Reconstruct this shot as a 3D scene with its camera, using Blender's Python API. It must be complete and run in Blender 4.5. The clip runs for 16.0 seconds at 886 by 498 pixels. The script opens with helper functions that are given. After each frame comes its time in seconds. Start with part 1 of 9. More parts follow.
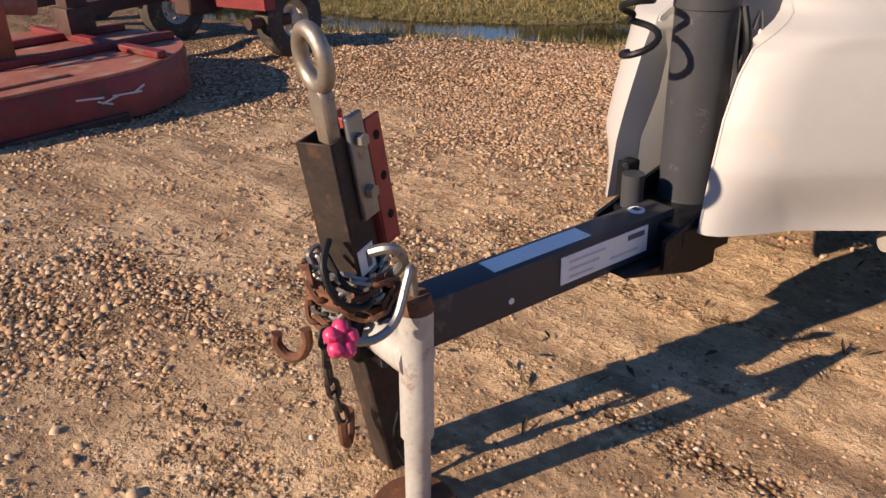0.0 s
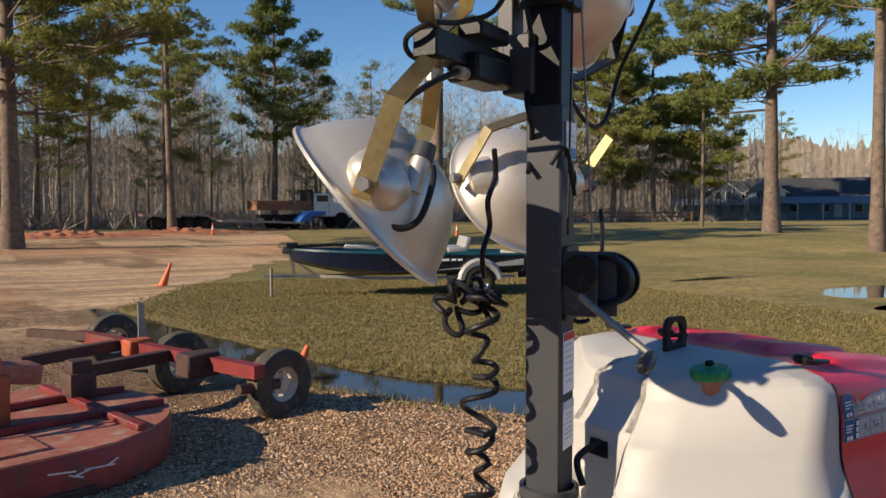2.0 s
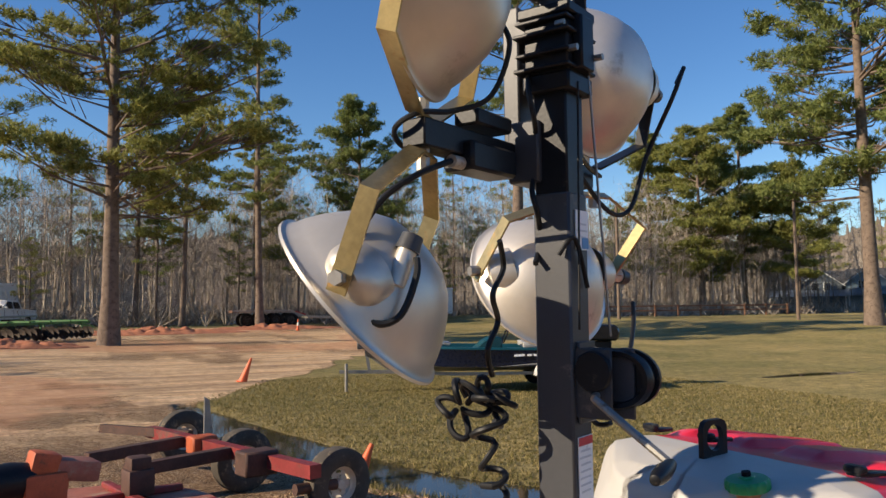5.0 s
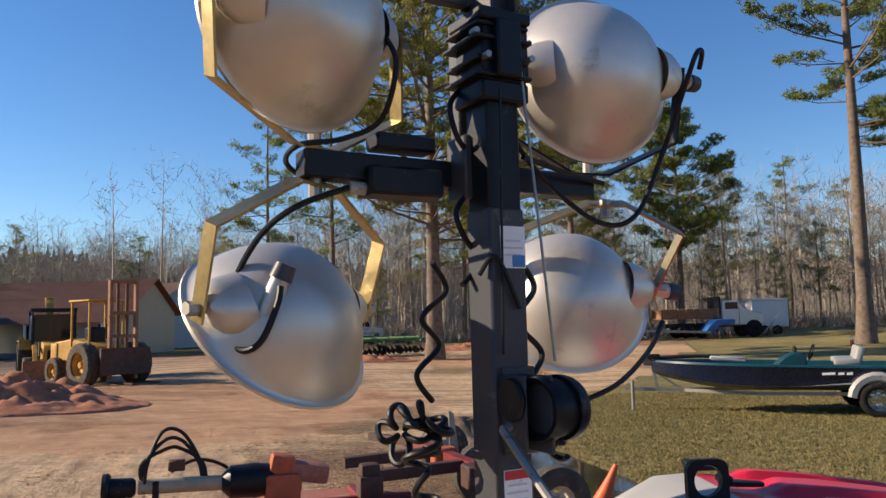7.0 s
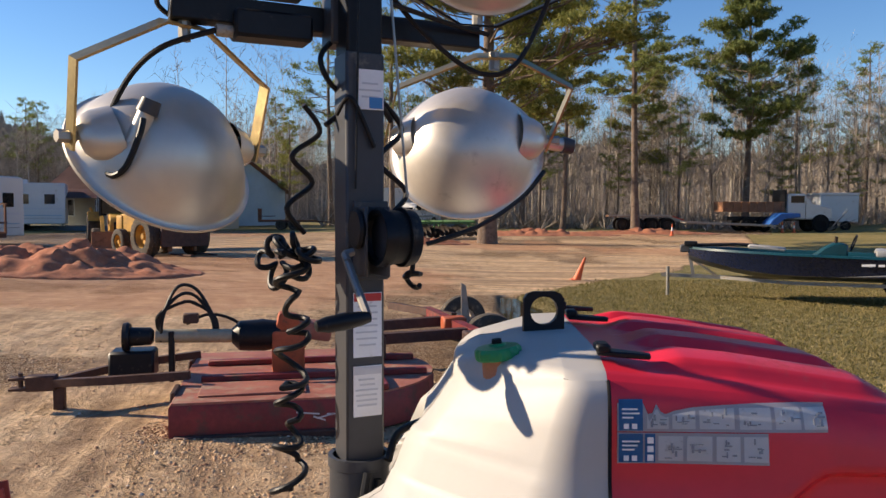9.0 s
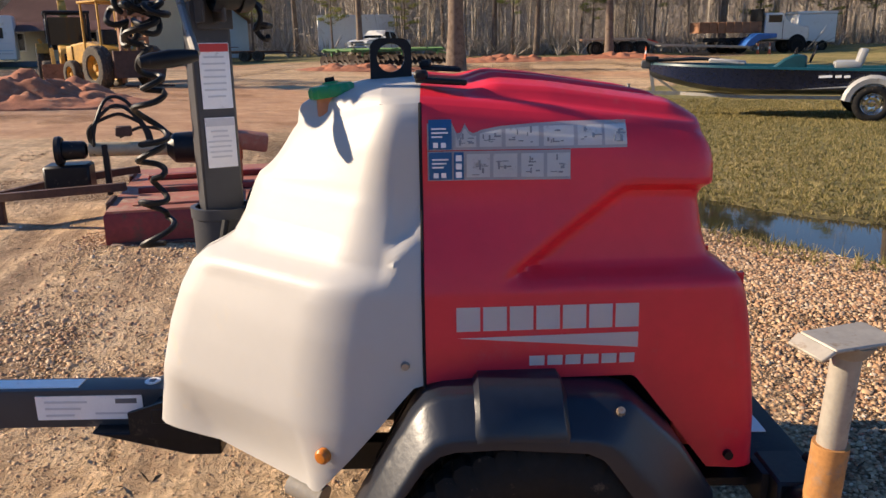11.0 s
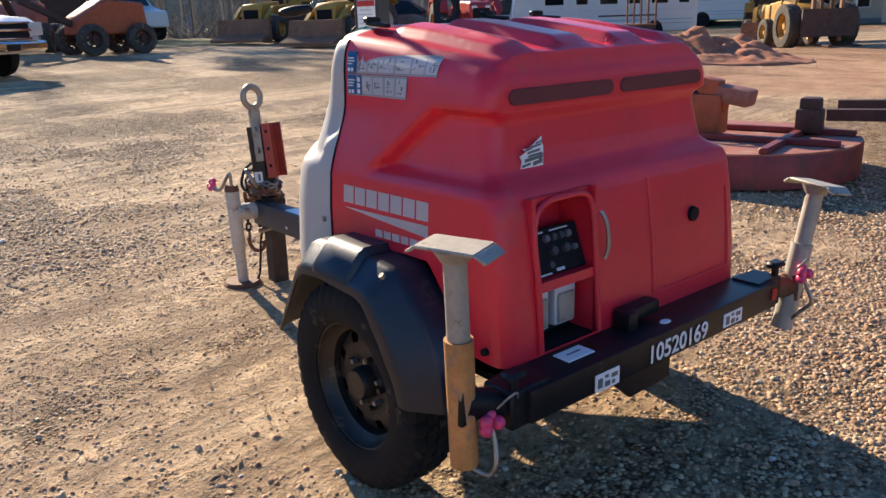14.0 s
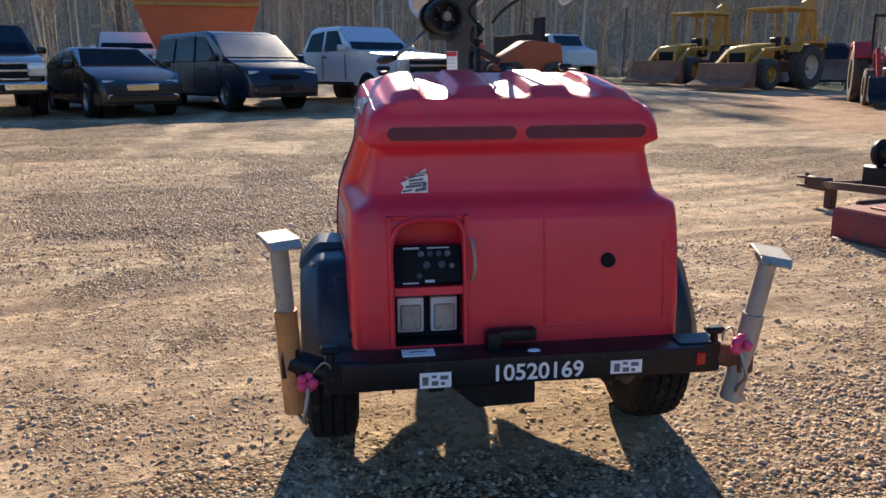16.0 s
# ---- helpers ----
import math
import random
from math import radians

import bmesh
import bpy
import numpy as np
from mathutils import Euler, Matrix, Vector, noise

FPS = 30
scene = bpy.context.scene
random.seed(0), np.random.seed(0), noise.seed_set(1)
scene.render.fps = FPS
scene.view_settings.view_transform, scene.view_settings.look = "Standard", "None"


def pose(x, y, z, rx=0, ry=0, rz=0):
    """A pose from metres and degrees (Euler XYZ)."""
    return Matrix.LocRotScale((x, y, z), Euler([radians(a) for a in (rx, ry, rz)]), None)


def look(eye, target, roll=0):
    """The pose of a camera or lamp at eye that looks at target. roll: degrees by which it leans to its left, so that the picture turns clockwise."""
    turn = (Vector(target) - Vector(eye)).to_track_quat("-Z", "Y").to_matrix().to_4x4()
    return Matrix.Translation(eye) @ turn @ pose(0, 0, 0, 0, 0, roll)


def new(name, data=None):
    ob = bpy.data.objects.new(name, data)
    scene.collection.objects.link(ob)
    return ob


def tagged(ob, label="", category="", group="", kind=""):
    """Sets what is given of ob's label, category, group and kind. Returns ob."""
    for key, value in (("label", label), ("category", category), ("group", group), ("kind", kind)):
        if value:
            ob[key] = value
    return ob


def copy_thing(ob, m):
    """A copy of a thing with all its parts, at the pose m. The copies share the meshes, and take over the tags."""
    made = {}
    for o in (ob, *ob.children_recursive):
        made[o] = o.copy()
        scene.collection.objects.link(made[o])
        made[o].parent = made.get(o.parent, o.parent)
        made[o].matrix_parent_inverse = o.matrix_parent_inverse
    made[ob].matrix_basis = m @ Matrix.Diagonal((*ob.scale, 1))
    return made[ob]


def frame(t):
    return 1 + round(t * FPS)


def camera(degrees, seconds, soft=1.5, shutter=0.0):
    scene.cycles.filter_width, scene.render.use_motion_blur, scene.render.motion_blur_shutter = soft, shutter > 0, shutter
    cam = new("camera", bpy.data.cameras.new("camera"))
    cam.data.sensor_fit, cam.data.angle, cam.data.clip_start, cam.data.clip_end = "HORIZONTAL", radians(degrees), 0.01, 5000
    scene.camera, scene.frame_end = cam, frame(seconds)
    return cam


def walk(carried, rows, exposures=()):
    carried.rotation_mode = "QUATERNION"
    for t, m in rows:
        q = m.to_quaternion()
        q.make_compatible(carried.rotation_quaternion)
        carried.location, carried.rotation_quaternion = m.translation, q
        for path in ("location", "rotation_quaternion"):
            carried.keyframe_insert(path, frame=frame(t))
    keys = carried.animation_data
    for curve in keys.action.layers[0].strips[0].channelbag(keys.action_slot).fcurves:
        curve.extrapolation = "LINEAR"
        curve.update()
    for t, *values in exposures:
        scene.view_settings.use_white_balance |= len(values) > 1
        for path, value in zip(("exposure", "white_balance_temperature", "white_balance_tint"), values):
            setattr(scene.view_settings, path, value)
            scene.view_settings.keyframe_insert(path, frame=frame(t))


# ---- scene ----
cam = camera(59.3, 16.0)

PATH = [
    (0, (-2.499, -1.294, 1.273), (-1.519, 0.218, 0.405), -2.0),
    (0.5, (-2.288, -1.309, 1.322), (-1.319, 0.263, 0.554), -1.8),
    (1, (-2.188, -1.439, 1.465), (-1.205, 0.204, 0.885), -1.2),
    (1.5, (-2.176, -1.576, 1.625), (-1.176, 0.123, 1.291), -0.3),
    (2, (-2.183, -1.653, 1.74), (-1.156, 0.06, 1.641), -0.1),
    (2.5, (-2.184, -1.673, 1.793), (-1.125, 0.023, 1.85), -0.1),
    (3, (-2.174, -1.692, 1.815), (-1.102, -0.01, 1.961), -0.4),
    (3.5, (-2.161, -1.69, 1.812), (-1.093, -0.009, 1.992), -0.5),
    (4, (-2.154, -1.686, 1.81), (-1.114, 0.014, 1.984), -0.4),
    (4.5, (-2.114, -1.701, 1.793), (-1.144, 0.041, 1.947), -0.3),
    (5, (-1.953, -1.667, 1.738), (-1.117, 0.144, 1.883), -0.6),
    (5.2, (-1.834, -1.665, 1.718), (-1.067, 0.176, 1.861), -0.9),
    (7.3, (-0.917, -1.874, 1.754), (-0.975, 0.116, 1.949), -1.2),
    (7.5, (-0.864, -1.877, 1.759), (-0.969, 0.112, 1.943), -1.0),
    (8, (-0.701, -1.929, 1.747), (-0.88, 0.058, 1.879), -0.3),
    (8.5, (-0.575, -1.967, 1.719), (-0.762, 0.024, 1.757), 0.1),
    (9, (-0.491, -1.989, 1.615), (-0.626, 0.004, 1.523), 0.2),
    (9.5, (-0.426, -2.028, 1.52), (-0.462, -0.044, 1.273), 0.1),
    (10, (-0.38, -2.057, 1.454), (-0.333, -0.095, 1.067), -0.4),
    (10.2, (-0.361, -2.075, 1.447), (-0.297, -0.123, 1.016), -0.5),
    (12.3, (0.479, -2.006, 1.335), (-0.211, -0.213, 0.779), -2.4),
    (12.5, (0.597, -2.013, 1.335), (-0.204, -0.267, 0.778), -2.5),
    (13, (0.961, -1.874, 1.33), (-0.126, -0.292, 0.77), -2.6),
    (13.5, (1.416, -1.803, 1.311), (0.082, -0.419, 0.755), -2.0),
    (14, (1.791, -1.67, 1.33), (0.258, -0.515, 0.767), -1.8),
    (14.5, (2.111, -1.357, 1.346), (0.419, -0.45, 0.785), -1.8),
    (15, (2.408, -1.074, 1.339), (0.597, -0.417, 0.803), -1.6),
    (15.5, (2.582, -0.764, 1.324), (0.688, -0.358, 0.823), -1.4),
    (16, (2.747, -0.441, 1.338), (0.809, -0.243, 0.886), -0.2),
]
walk(cam, [(t, look(eye, target, roll)) for t, eye, target, roll in PATH],
     exposures=[(0, 0.52, 6600, 17), (1.0, 0.44, 6500, 12), (2.0, 0.44, 6450, 9), (4.0, 0.52, 6450, 9), (7.5, 0.66, 6400, 10), (10.0, 0.71, 6600, 12), (12.5, 1.18, 6550, 11), (14.0, 1.17, 6300, 9), (16.0, 1.10, 6250, 8)])

# ---------------------------------------------------------------- light
SUN_AZ = radians(174.0)      # where the sun stands, counted from +x towards +y
SUN_EL = radians(24.5)
world = bpy.data.worlds.new("sky")
scene.world = world
world.use_nodes = True
wn = world.node_tree.nodes
sky = wn.new("ShaderNodeTexSky")
sky.sky_type = "NISHITA"
sky.sun_disc = False
sky.sun_elevation = SUN_EL
sky.sun_rotation = radians(90) - SUN_AZ
sky.air_density, sky.dust_density, sky.ozone_density = 1.0, 0.0, 3.0
wn["Background"].inputs["Strength"].default_value = 0.096
hsv = wn.new("ShaderNodeHueSaturation")
hsv.inputs["Hue"].default_value, hsv.inputs["Saturation"].default_value = 0.508, 1.22
world.node_tree.links.new(sky.outputs[0], hsv.inputs["Color"])
world.node_tree.links.new(hsv.outputs[0], wn["Background"].inputs["Color"])
sun_data = bpy.data.lights.new("sun", "SUN")
sun_data.energy, sun_data.angle, sun_data.color = 5.0, radians(0.55), (1.0, 0.82, 0.60)
sun = new("sun", sun_data)
sun_way = Vector((math.cos(SUN_AZ) * math.cos(SUN_EL), math.sin(SUN_AZ) * math.cos(SUN_EL), math.sin(SUN_EL)))
sun.matrix_world = look(sun_way * 60, (0, 0, 0))

# ---------------------------------------------------------------- mesh helpers


def mesh_of(name, bm, mats, angle=38):
    """A mesh out of a bmesh, smooth but for edges sharper than the angle."""
    me = bpy.data.meshes.new(name)
    bmesh.ops.recalc_face_normals(bm, faces=bm.faces)
    bm.to_mesh(me)
    bm.free()
    for m in mats if isinstance(mats, (list, tuple)) else [mats]:
        me.materials.append(m)
    me.polygons.foreach_set("use_smooth", [True] * len(me.polygons))
    me.set_sharp_from_angle(angle=radians(angle))
    return me


def part(name, bm, mat, parent, label=""):
    ob = new(name, mesh_of(name, bm, mat))
    ob.parent = parent
    return tagged(ob, label)


def thing(name, label, category, m=None, group="", kind=""):
    ob = new(name)
    ob.empty_display_size = 0.2
    if m is not None:
        ob.matrix_world = m
    return tagged(ob, label, category, group, kind)


def solid(name, bm, mat, label, category="", group="", kind="", m=None):
    ob = new(name, mesh_of(name, bm, mat))
    if m is not None:
        ob.matrix_world = m
    return tagged(ob, label, category, group, kind)


def bm_box(bm, c, s, m=None, bevel=0.0, seg=1):
    got = bmesh.ops.create_cube(bm, size=1.0)
    vs = got["verts"]
    mat = Matrix.Translation(c) @ (m or Matrix()) @ Matrix.Diagonal((*s, 1))
    bmesh.ops.transform(bm, matrix=mat, verts=vs)
    if bevel:
        es = list({e for v in vs for e in v.link_edges})
        bmesh.ops.bevel(bm, geom=es, offset=bevel, segments=seg, affect="EDGES", profile=0.6)
    return bm


def box(c, s, m=None, bevel=0.0, seg=1):
    return bm_box(bmesh.new(), c, s, m, bevel, seg)


def frame_along(d):
    return Vector(d).to_track_quat("Z", "Y").to_matrix().to_4x4()


def bm_cyl(bm, p, q, r, r2=None, n=14):
    p, q = Vector(p), Vector(q)
    d = q - p
    m = Matrix.Translation((p + q) / 2) @ frame_along(d)
    bmesh.ops.create_cone(bm, cap_ends=True, segments=n, radius1=r, radius2=r if r2 is None else r2, depth=d.length, matrix=m)
    return bm


def cyl(p, q, r, r2=None, n=14):
    return bm_cyl(bmesh.new(), p, q, r, r2, n)


def bm_tube(bm, pts, r, n=8, closed=False):
    """A round tube along points; r may be a list."""
    pts = [Vector(p) for p in pts]
    k = len(pts)
    rs = [float(v) for v in r] if isinstance(r, (list, tuple)) else [float(r)] * k
    rings, ref = [], None
    for i, p in enumerate(pts):
        a = pts[(i - 1) % k] if closed or i else p
        b = pts[(i + 1) % k] if closed or i < k - 1 else p
        t = (b - a).normalized()
        if ref is None:
            ref = t.orthogonal().normalized()
        ref = (ref - t * ref.dot(t)).normalized()
        up = t.cross(ref)
        rings.append([bm.verts.new(p + rs[i] * (math.cos(2 * math.pi * j / n) * ref + math.sin(2 * math.pi * j / n) * up)) for j in range(n)])
    for i in range(k if closed else k - 1):
        a, b = rings[i], rings[(i + 1) % k]
        for j in range(n):
            bm.faces.new((a[j], a[(j + 1) % n], b[(j + 1) % n], b[j]))
    if not closed:
        bm.faces.new(rings[0][::-1])
        bm.faces.new(rings[-1])
    return bm


def tube(pts, r, n=8, closed=False):
    return bm_tube(bmesh.new(), pts, r, n, closed)


def curve_pts(pts, steps=8):
    """A smooth line through points."""
    pts = [Vector(p) for p in pts]
    out = []
    for i in range(len(pts) - 1):
        p0, p1, p2, p3 = pts[max(i - 1, 0)], pts[i], pts[i + 1], pts[min(i + 2, len(pts) - 1)]
        for s in range(steps):
            t = s / steps
            out.append(0.5 * (2 * p1 + (p2 - p0) * t + (2 * p0 - 5 * p1 + 4 * p2 - p3) * t * t + (3 * p1 - p0 - 3 * p2 + p3) * t ** 3))
    return out + [pts[-1]]


def bm_lathe(bm, prof, m=None, n=24):
    """Turns a profile of (radius, height) about z, then moves it by m."""
    m = m or Matrix()
    rings = []
    for r, z in prof:
        if r < 1e-5:
            rings.append([bm.verts.new(m @ Vector((0, 0, z)))])
        else:
            rings.append([bm.verts.new(m @ Vector((r * math.cos(2 * math.pi * j / n), r * math.sin(2 * math.pi * j / n), z))) for j in range(n)])
    for a, b in zip(rings, rings[1:]):
        for j in range(n):
            k = (j + 1) % n
            if len(a) == 1 and len(b) > 1:
                bm.faces.new((a[0], b[j], b[k]))
            elif len(b) == 1 and len(a) > 1:
                bm.faces.new((a[j], a[k], b[0]))
            elif len(a) > 1:
                bm.faces.new((a[j], a[k], b[k], b[j]))
    return bm


def lathe(prof, m=None, n=24):
    return bm_lathe(bmesh.new(), prof, m, n)


def bm_prism(bm, poly, m, depth, bevel=0.0):
    """A polygon in m's xy plane, pushed out along m's z by depth."""
    lo = [bm.verts.new(m @ Vector((x, y, 0))) for x, y in poly]
    hi = [bm.verts.new(m @ Vector((x, y, depth))) for x, y in poly]
    k = len(poly)
    fs = [bm.faces.new(lo[::-1]), bm.faces.new(hi)]
    fs += [bm.faces.new((lo[i], lo[(i + 1) % k], hi[(i + 1) % k], hi[i])) for i in range(k)]
    if bevel:
        es = list({e for f in fs for e in f.edges})
        bmesh.ops.bevel(bm, geom=es, offset=bevel, segments=1, affect="EDGES", profile=0.6)
    return bm


def prism(poly, m, depth, bevel=0.0):
    return bm_prism(bmesh.new(), poly, m, depth, bevel)


# side_m: a plane whose x is the world's x, y is up, and whose depth runs to +y
def side_m(y):
    return Matrix.Translation((0, y, 0)) @ Matrix(((1, 0, 0, 0), (0, 0, 1, 0), (0, 1, 0, 0), (0, 0, 0, 1)))


def bm_grid(bm, rows):
    vs = [[bm.verts.new(p) for p in row] for row in rows]
    for a, b in zip(vs, vs[1:]):
        for j in range(len(a) - 1):
            bm.faces.new((a[j], a[j + 1], b[j + 1], b[j]))
    return bm


def sstep(a, b, x):
    t = min(1.0, max(0.0, (x - a) / (b - a)))
    return t * t * (3 - 2 * t)


def interp(x, table):
    xs, ys = [p[0] for p in table], [p[1] for p in table]
    return float(np.interp(x, xs, ys))


def pydata(name, verts, faces, mat, smooth=False):
    me = bpy.data.meshes.new(name)
    me.from_pydata(verts, [], faces)
    me.materials.append(mat)
    if smooth:
        me.polygons.foreach_set("use_smooth", [True] * len(me.polygons))
    me.update()
    return me


# ---------------------------------------------------------------- materials


def node_mat(name):
    m = bpy.data.materials.new(name)
    m.use_nodes = True
    nt = m.node_tree
    return m, nt, nt.nodes["Principled BSDF"]


def lnk(nt, a, b):
    nt.links.new(a, b)


def noise_node(nt, scale, detail=4, rough=0.55, coord=None):
    n = nt.nodes.new("ShaderNodeTexNoise")
    n.inputs["Scale"].default_value = scale
    n.inputs["Detail"].default_value = detail
    n.inputs["Roughness"].default_value = rough
    if coord is not None:
        lnk(nt, coord, n.inputs["Vector"])
    return n


def ramp_node(nt, fac, stops):
    r = nt.nodes.new("ShaderNodeValToRGB")
    el = r.color_ramp.elements
    while len(el) < len(stops):
        el.new(0.5)
    for e, (p, c) in zip(el, stops):
        e.position = p
        e.color = (*c, 1) if len(c) == 3 else c
    lnk(nt, fac, r.inputs["Fac"])
    return r


def mix_node(nt, fac, a, b, mode="MIX"):
    n = nt.nodes.new("ShaderNodeMix")
    n.data_type, n.blend_type = "RGBA", mode
    for sock, val in ((n.inputs["Factor"], fac), (n.inputs["A"], a), (n.inputs["B"], b)):
        if hasattr(val, "is_linked"):
            lnk(nt, val, sock)
        elif isinstance(val, (int, float)):
            sock.default_value = val
        else:
            sock.default_value = (*val, 1)
    return n.outputs["Result"]


def math_node(nt, op, a, b=0.0, clamp=False):
    n = nt.nodes.new("ShaderNodeMath")
    n.operation, n.use_clamp = op, clamp
    for sock, val in ((n.inputs[0], a), (n.inputs[1], b)):
        if hasattr(val, "is_linked"):
            lnk(nt, val, sock)
        else:
            sock.default_value = val
    return n.outputs[0]


def bump_node(nt, bsdf, height, strength, distance):
    b = nt.nodes.new("ShaderNodeBump")
    b.inputs["Strength"].default_value = strength
    b.inputs["Distance"].default_value = distance
    lnk(nt, height, b.inputs["Height"])
    lnk(nt, b.outputs[0], bsdf.inputs["Normal"])
    return b


def surf(name, col, rough=0.5, metal=0.0, var=0.12, scale=6.0, dirt=None, dirt_amt=0.0, bump=0.0, bscale=60.0, coat=0.0, spread=0.06, dscale=None, spec=0.5):
    """A painted, plastic, metal or wooden surface: grain, patches, some dirt or rust."""
    m, nt, bs = node_mat(name)
    co = nt.nodes.new("ShaderNodeTexCoord").outputs["Object"]
    big = noise_node(nt, scale, 5, 0.6, co)
    fine = noise_node(nt, scale * 9, 3, 0.6, co)
    lo = tuple(c * (1 - var) for c in col)
    hi = tuple(min(1, c * (1 + var)) for c in col)
    c = ramp_node(nt, big.outputs[0], [(0.3, lo), (0.7, hi)]).outputs[0]
    c = mix_node(nt, 0.25, c, ramp_node(nt, fine.outputs[0], [(0.35, lo), (0.65, hi)]).outputs[0])
    if dirt:
        dn = noise_node(nt, dscale or scale * 1.7, 8, 0.72, co)
        k = ramp_node(nt, dn.outputs[0], [(0.62 - dirt_amt * 0.4, (0, 0, 0)), (0.74 - dirt_amt * 0.3, (1, 1, 1))]).outputs[0]
        c = mix_node(nt, k, c, dirt)
        r2 = math_node(nt, "MULTIPLY_ADD", k, 0.35)
        r2.node.inputs[2].default_value = rough
    else:
        r2 = None
    lnk(nt, c, bs.inputs["Base Color"])
    rr = nt.nodes.new("ShaderNodeMapRange")
    lnk(nt, fine.outputs[0], rr.inputs["Value"])
    rr.inputs["To Min"].default_value, rr.inputs["To Max"].default_value = max(0.02, rough - spread), min(1, rough + spread)
    lnk(nt, r2 if r2 is not None else rr.outputs[0], bs.inputs["Roughness"])
    bs.inputs["Metallic"].default_value = metal
    bs.inputs["Specular IOR Level"].default_value = spec
    if coat:
        bs.inputs["Coat Weight"].default_value = coat
        bs.inputs["Coat Roughness"].default_value = 0.08
    if bump:
        bn = noise_node(nt, bscale, 4, 0.6, co)
        bump_node(nt, bs, bn.outputs[0], bump, 0.004)
    return m


M_WHITE = surf("white_plastic", (0.455, 0.44, 0.415), 0.52, 0, 0.03, 3.0, (0.52, 0.46, 0.37), 0.02, 0.06, 40)
M_RED = surf("red_plastic", (0.72, 0.024, 0.048), 0.34, 0, 0.10, 3.0, (0.62, 0.075, 0.085), 0.10, 0.05, 30)
M_GREY = surf("grey_paint", (0.060, 0.062, 0.069), 0.42, 0.1, 0.10, 6.0, (0.20, 0.18, 0.15), 0.04, 0.08, 90, spec=0.3)
M_BLACK = surf("black_paint", (0.010, 0.011, 0.014), 0.42, 0.1, 0.3, 8.0, (0.10, 0.085, 0.065), 0.05, 0.1, 80, spec=0.28)
M_FENDER = surf("black_plastic", (0.010, 0.014, 0.024), 0.36, 0, 0.2, 5.0, (0.08, 0.075, 0.068), 0.03, 0.12, 70)
M_RUBBER = surf("tyre_rubber", (0.014, 0.0135, 0.013), 0.82, 0, 0.3, 9.0, (0.13, 0.10, 0.07), 0.08, 0.25, 120, spec=0.2)
M_CABLE = surf("cable_rubber", (0.009, 0.0095, 0.011), 0.5, 0, 0.3, 30.0, (0.08, 0.07, 0.05), 0.03, spec=0.3)
M_STEEL = surf("bright_steel", (0.34, 0.325, 0.30), 0.48, 0.85, 0.15, 12.0, (0.24, 0.13, 0.07), 0.06, 0.1, 90)
M_ALU = surf("spun_aluminium", (0.68, 0.63, 0.56), 0.42, 0.6, 0.08, 4.0, (0.46, 0.42, 0.36), 0.03, 0.05, 50)
M_ALUW = surf("painted_lamp_shell", (0.60, 0.555, 0.48), 0.40, 0.6, 0.06, 4.0, (0.44, 0.40, 0.33), 0.04, 0.05, 50)
M_GLASS_L = surf("lamp_glass", (0.30, 0.31, 0.32), 0.12, 0.6, 0.05, 3.0)
M_ZINC = surf("yellow_zinc", (0.46, 0.36, 0.17), 0.36, 0.85, 0.28, 8.0, (0.42, 0.22, 0.08), 0.12, 0.08, 60)
M_RUST = surf("rusty_steel", (0.15, 0.065, 0.035), 0.75, 0.2, 0.4, 14.0, (0.30, 0.13, 0.05), 0.15, 0.35, 130)
M_RUSTDK = surf("dark_worn_steel", (0.050, 0.038, 0.032), 0.6, 0.4, 0.4, 12.0, (0.16, 0.075, 0.04), 0.16, 0.25, 110)
M_REDPLATE = surf("faded_red_paint", (0.36, 0.062, 0.045), 0.55, 0.1, 0.2, 10.0, (0.20, 0.075, 0.05), 0.12, 0.15, 90)
M_JACKWH = surf("worn_white_jack", (0.50, 0.485, 0.45), 0.48, 0.2, 0.2, 8.0, (0.24, 0.13, 0.07), 0.18, 0.12, 90)
M_JACKOR = surf("rusted_orange_jack", (0.47, 0.225, 0.075), 0.6, 0.2, 0.35, 10.0, (0.30, 0.22, 0.16), 0.24, 0.2, 110)
M_JACKGR = surf("weathered_zinc_jack", (0.40, 0.365, 0.31), 0.62, 0.35, 0.2, 10.0, (0.20, 0.13, 0.08), 0.12, 0.15, 110)
M_PINK = surf("pink_plastic", (0.72, 0.055, 0.16), 0.4, 0, 0.08, 12.0)
M_GREEN = surf("green_cap", (0.010, 0.25, 0.085), 0.38, 0, 0.1, 20.0)
M_NECK = surf("filler_neck", (0.50, 0.20, 0.10), 0.55, 0, 0.15, 20.0)
M_LABEL = surf("white_sticker", (0.90, 0.89, 0.88), 0.4, 0, 0.05, 15.0, (0.48, 0.45, 0.42), 0.04)
M_LABELG = surf("grey_sticker", (0.62, 0.62, 0.64), 0.4, 0, 0.06, 20.0)
M_LABELB = surf("blue_sticker", (0.045, 0.22, 0.50), 0.4, 0, 0.06, 20.0)
M_LABELD = surf("sticker_print", (0.13, 0.135, 0.15), 0.45, 0, 0.1, 40.0)
M_LABELP = surf("faint_print", (0.30, 0.31, 0.33), 0.45, 0, 0.1, 40.0)
M_LABELR = surf("red_print", (0.55, 0.04, 0.04), 0.4, 0, 0.08, 20.0)
M_LOGO = surf("white_lettering", (0.87, 0.85, 0.83), 0.4, 0, 0.03, 10.0)
M_AMBER = surf("amber_reflector", (0.55, 0.17, 0.02), 0.25, 0, 0.1, 30.0)
M_TAIL = surf("red_lens", (0.45, 0.008, 0.012), 0.2, 0, 0.1, 30.0)
# near-black: for black parts, and for shade painted into wheel wells and openings
M_DARK = surf("black_and_shade", (0.012, 0.012, 0.014), 0.7, 0, 0.2, 10.0, spec=0.15)
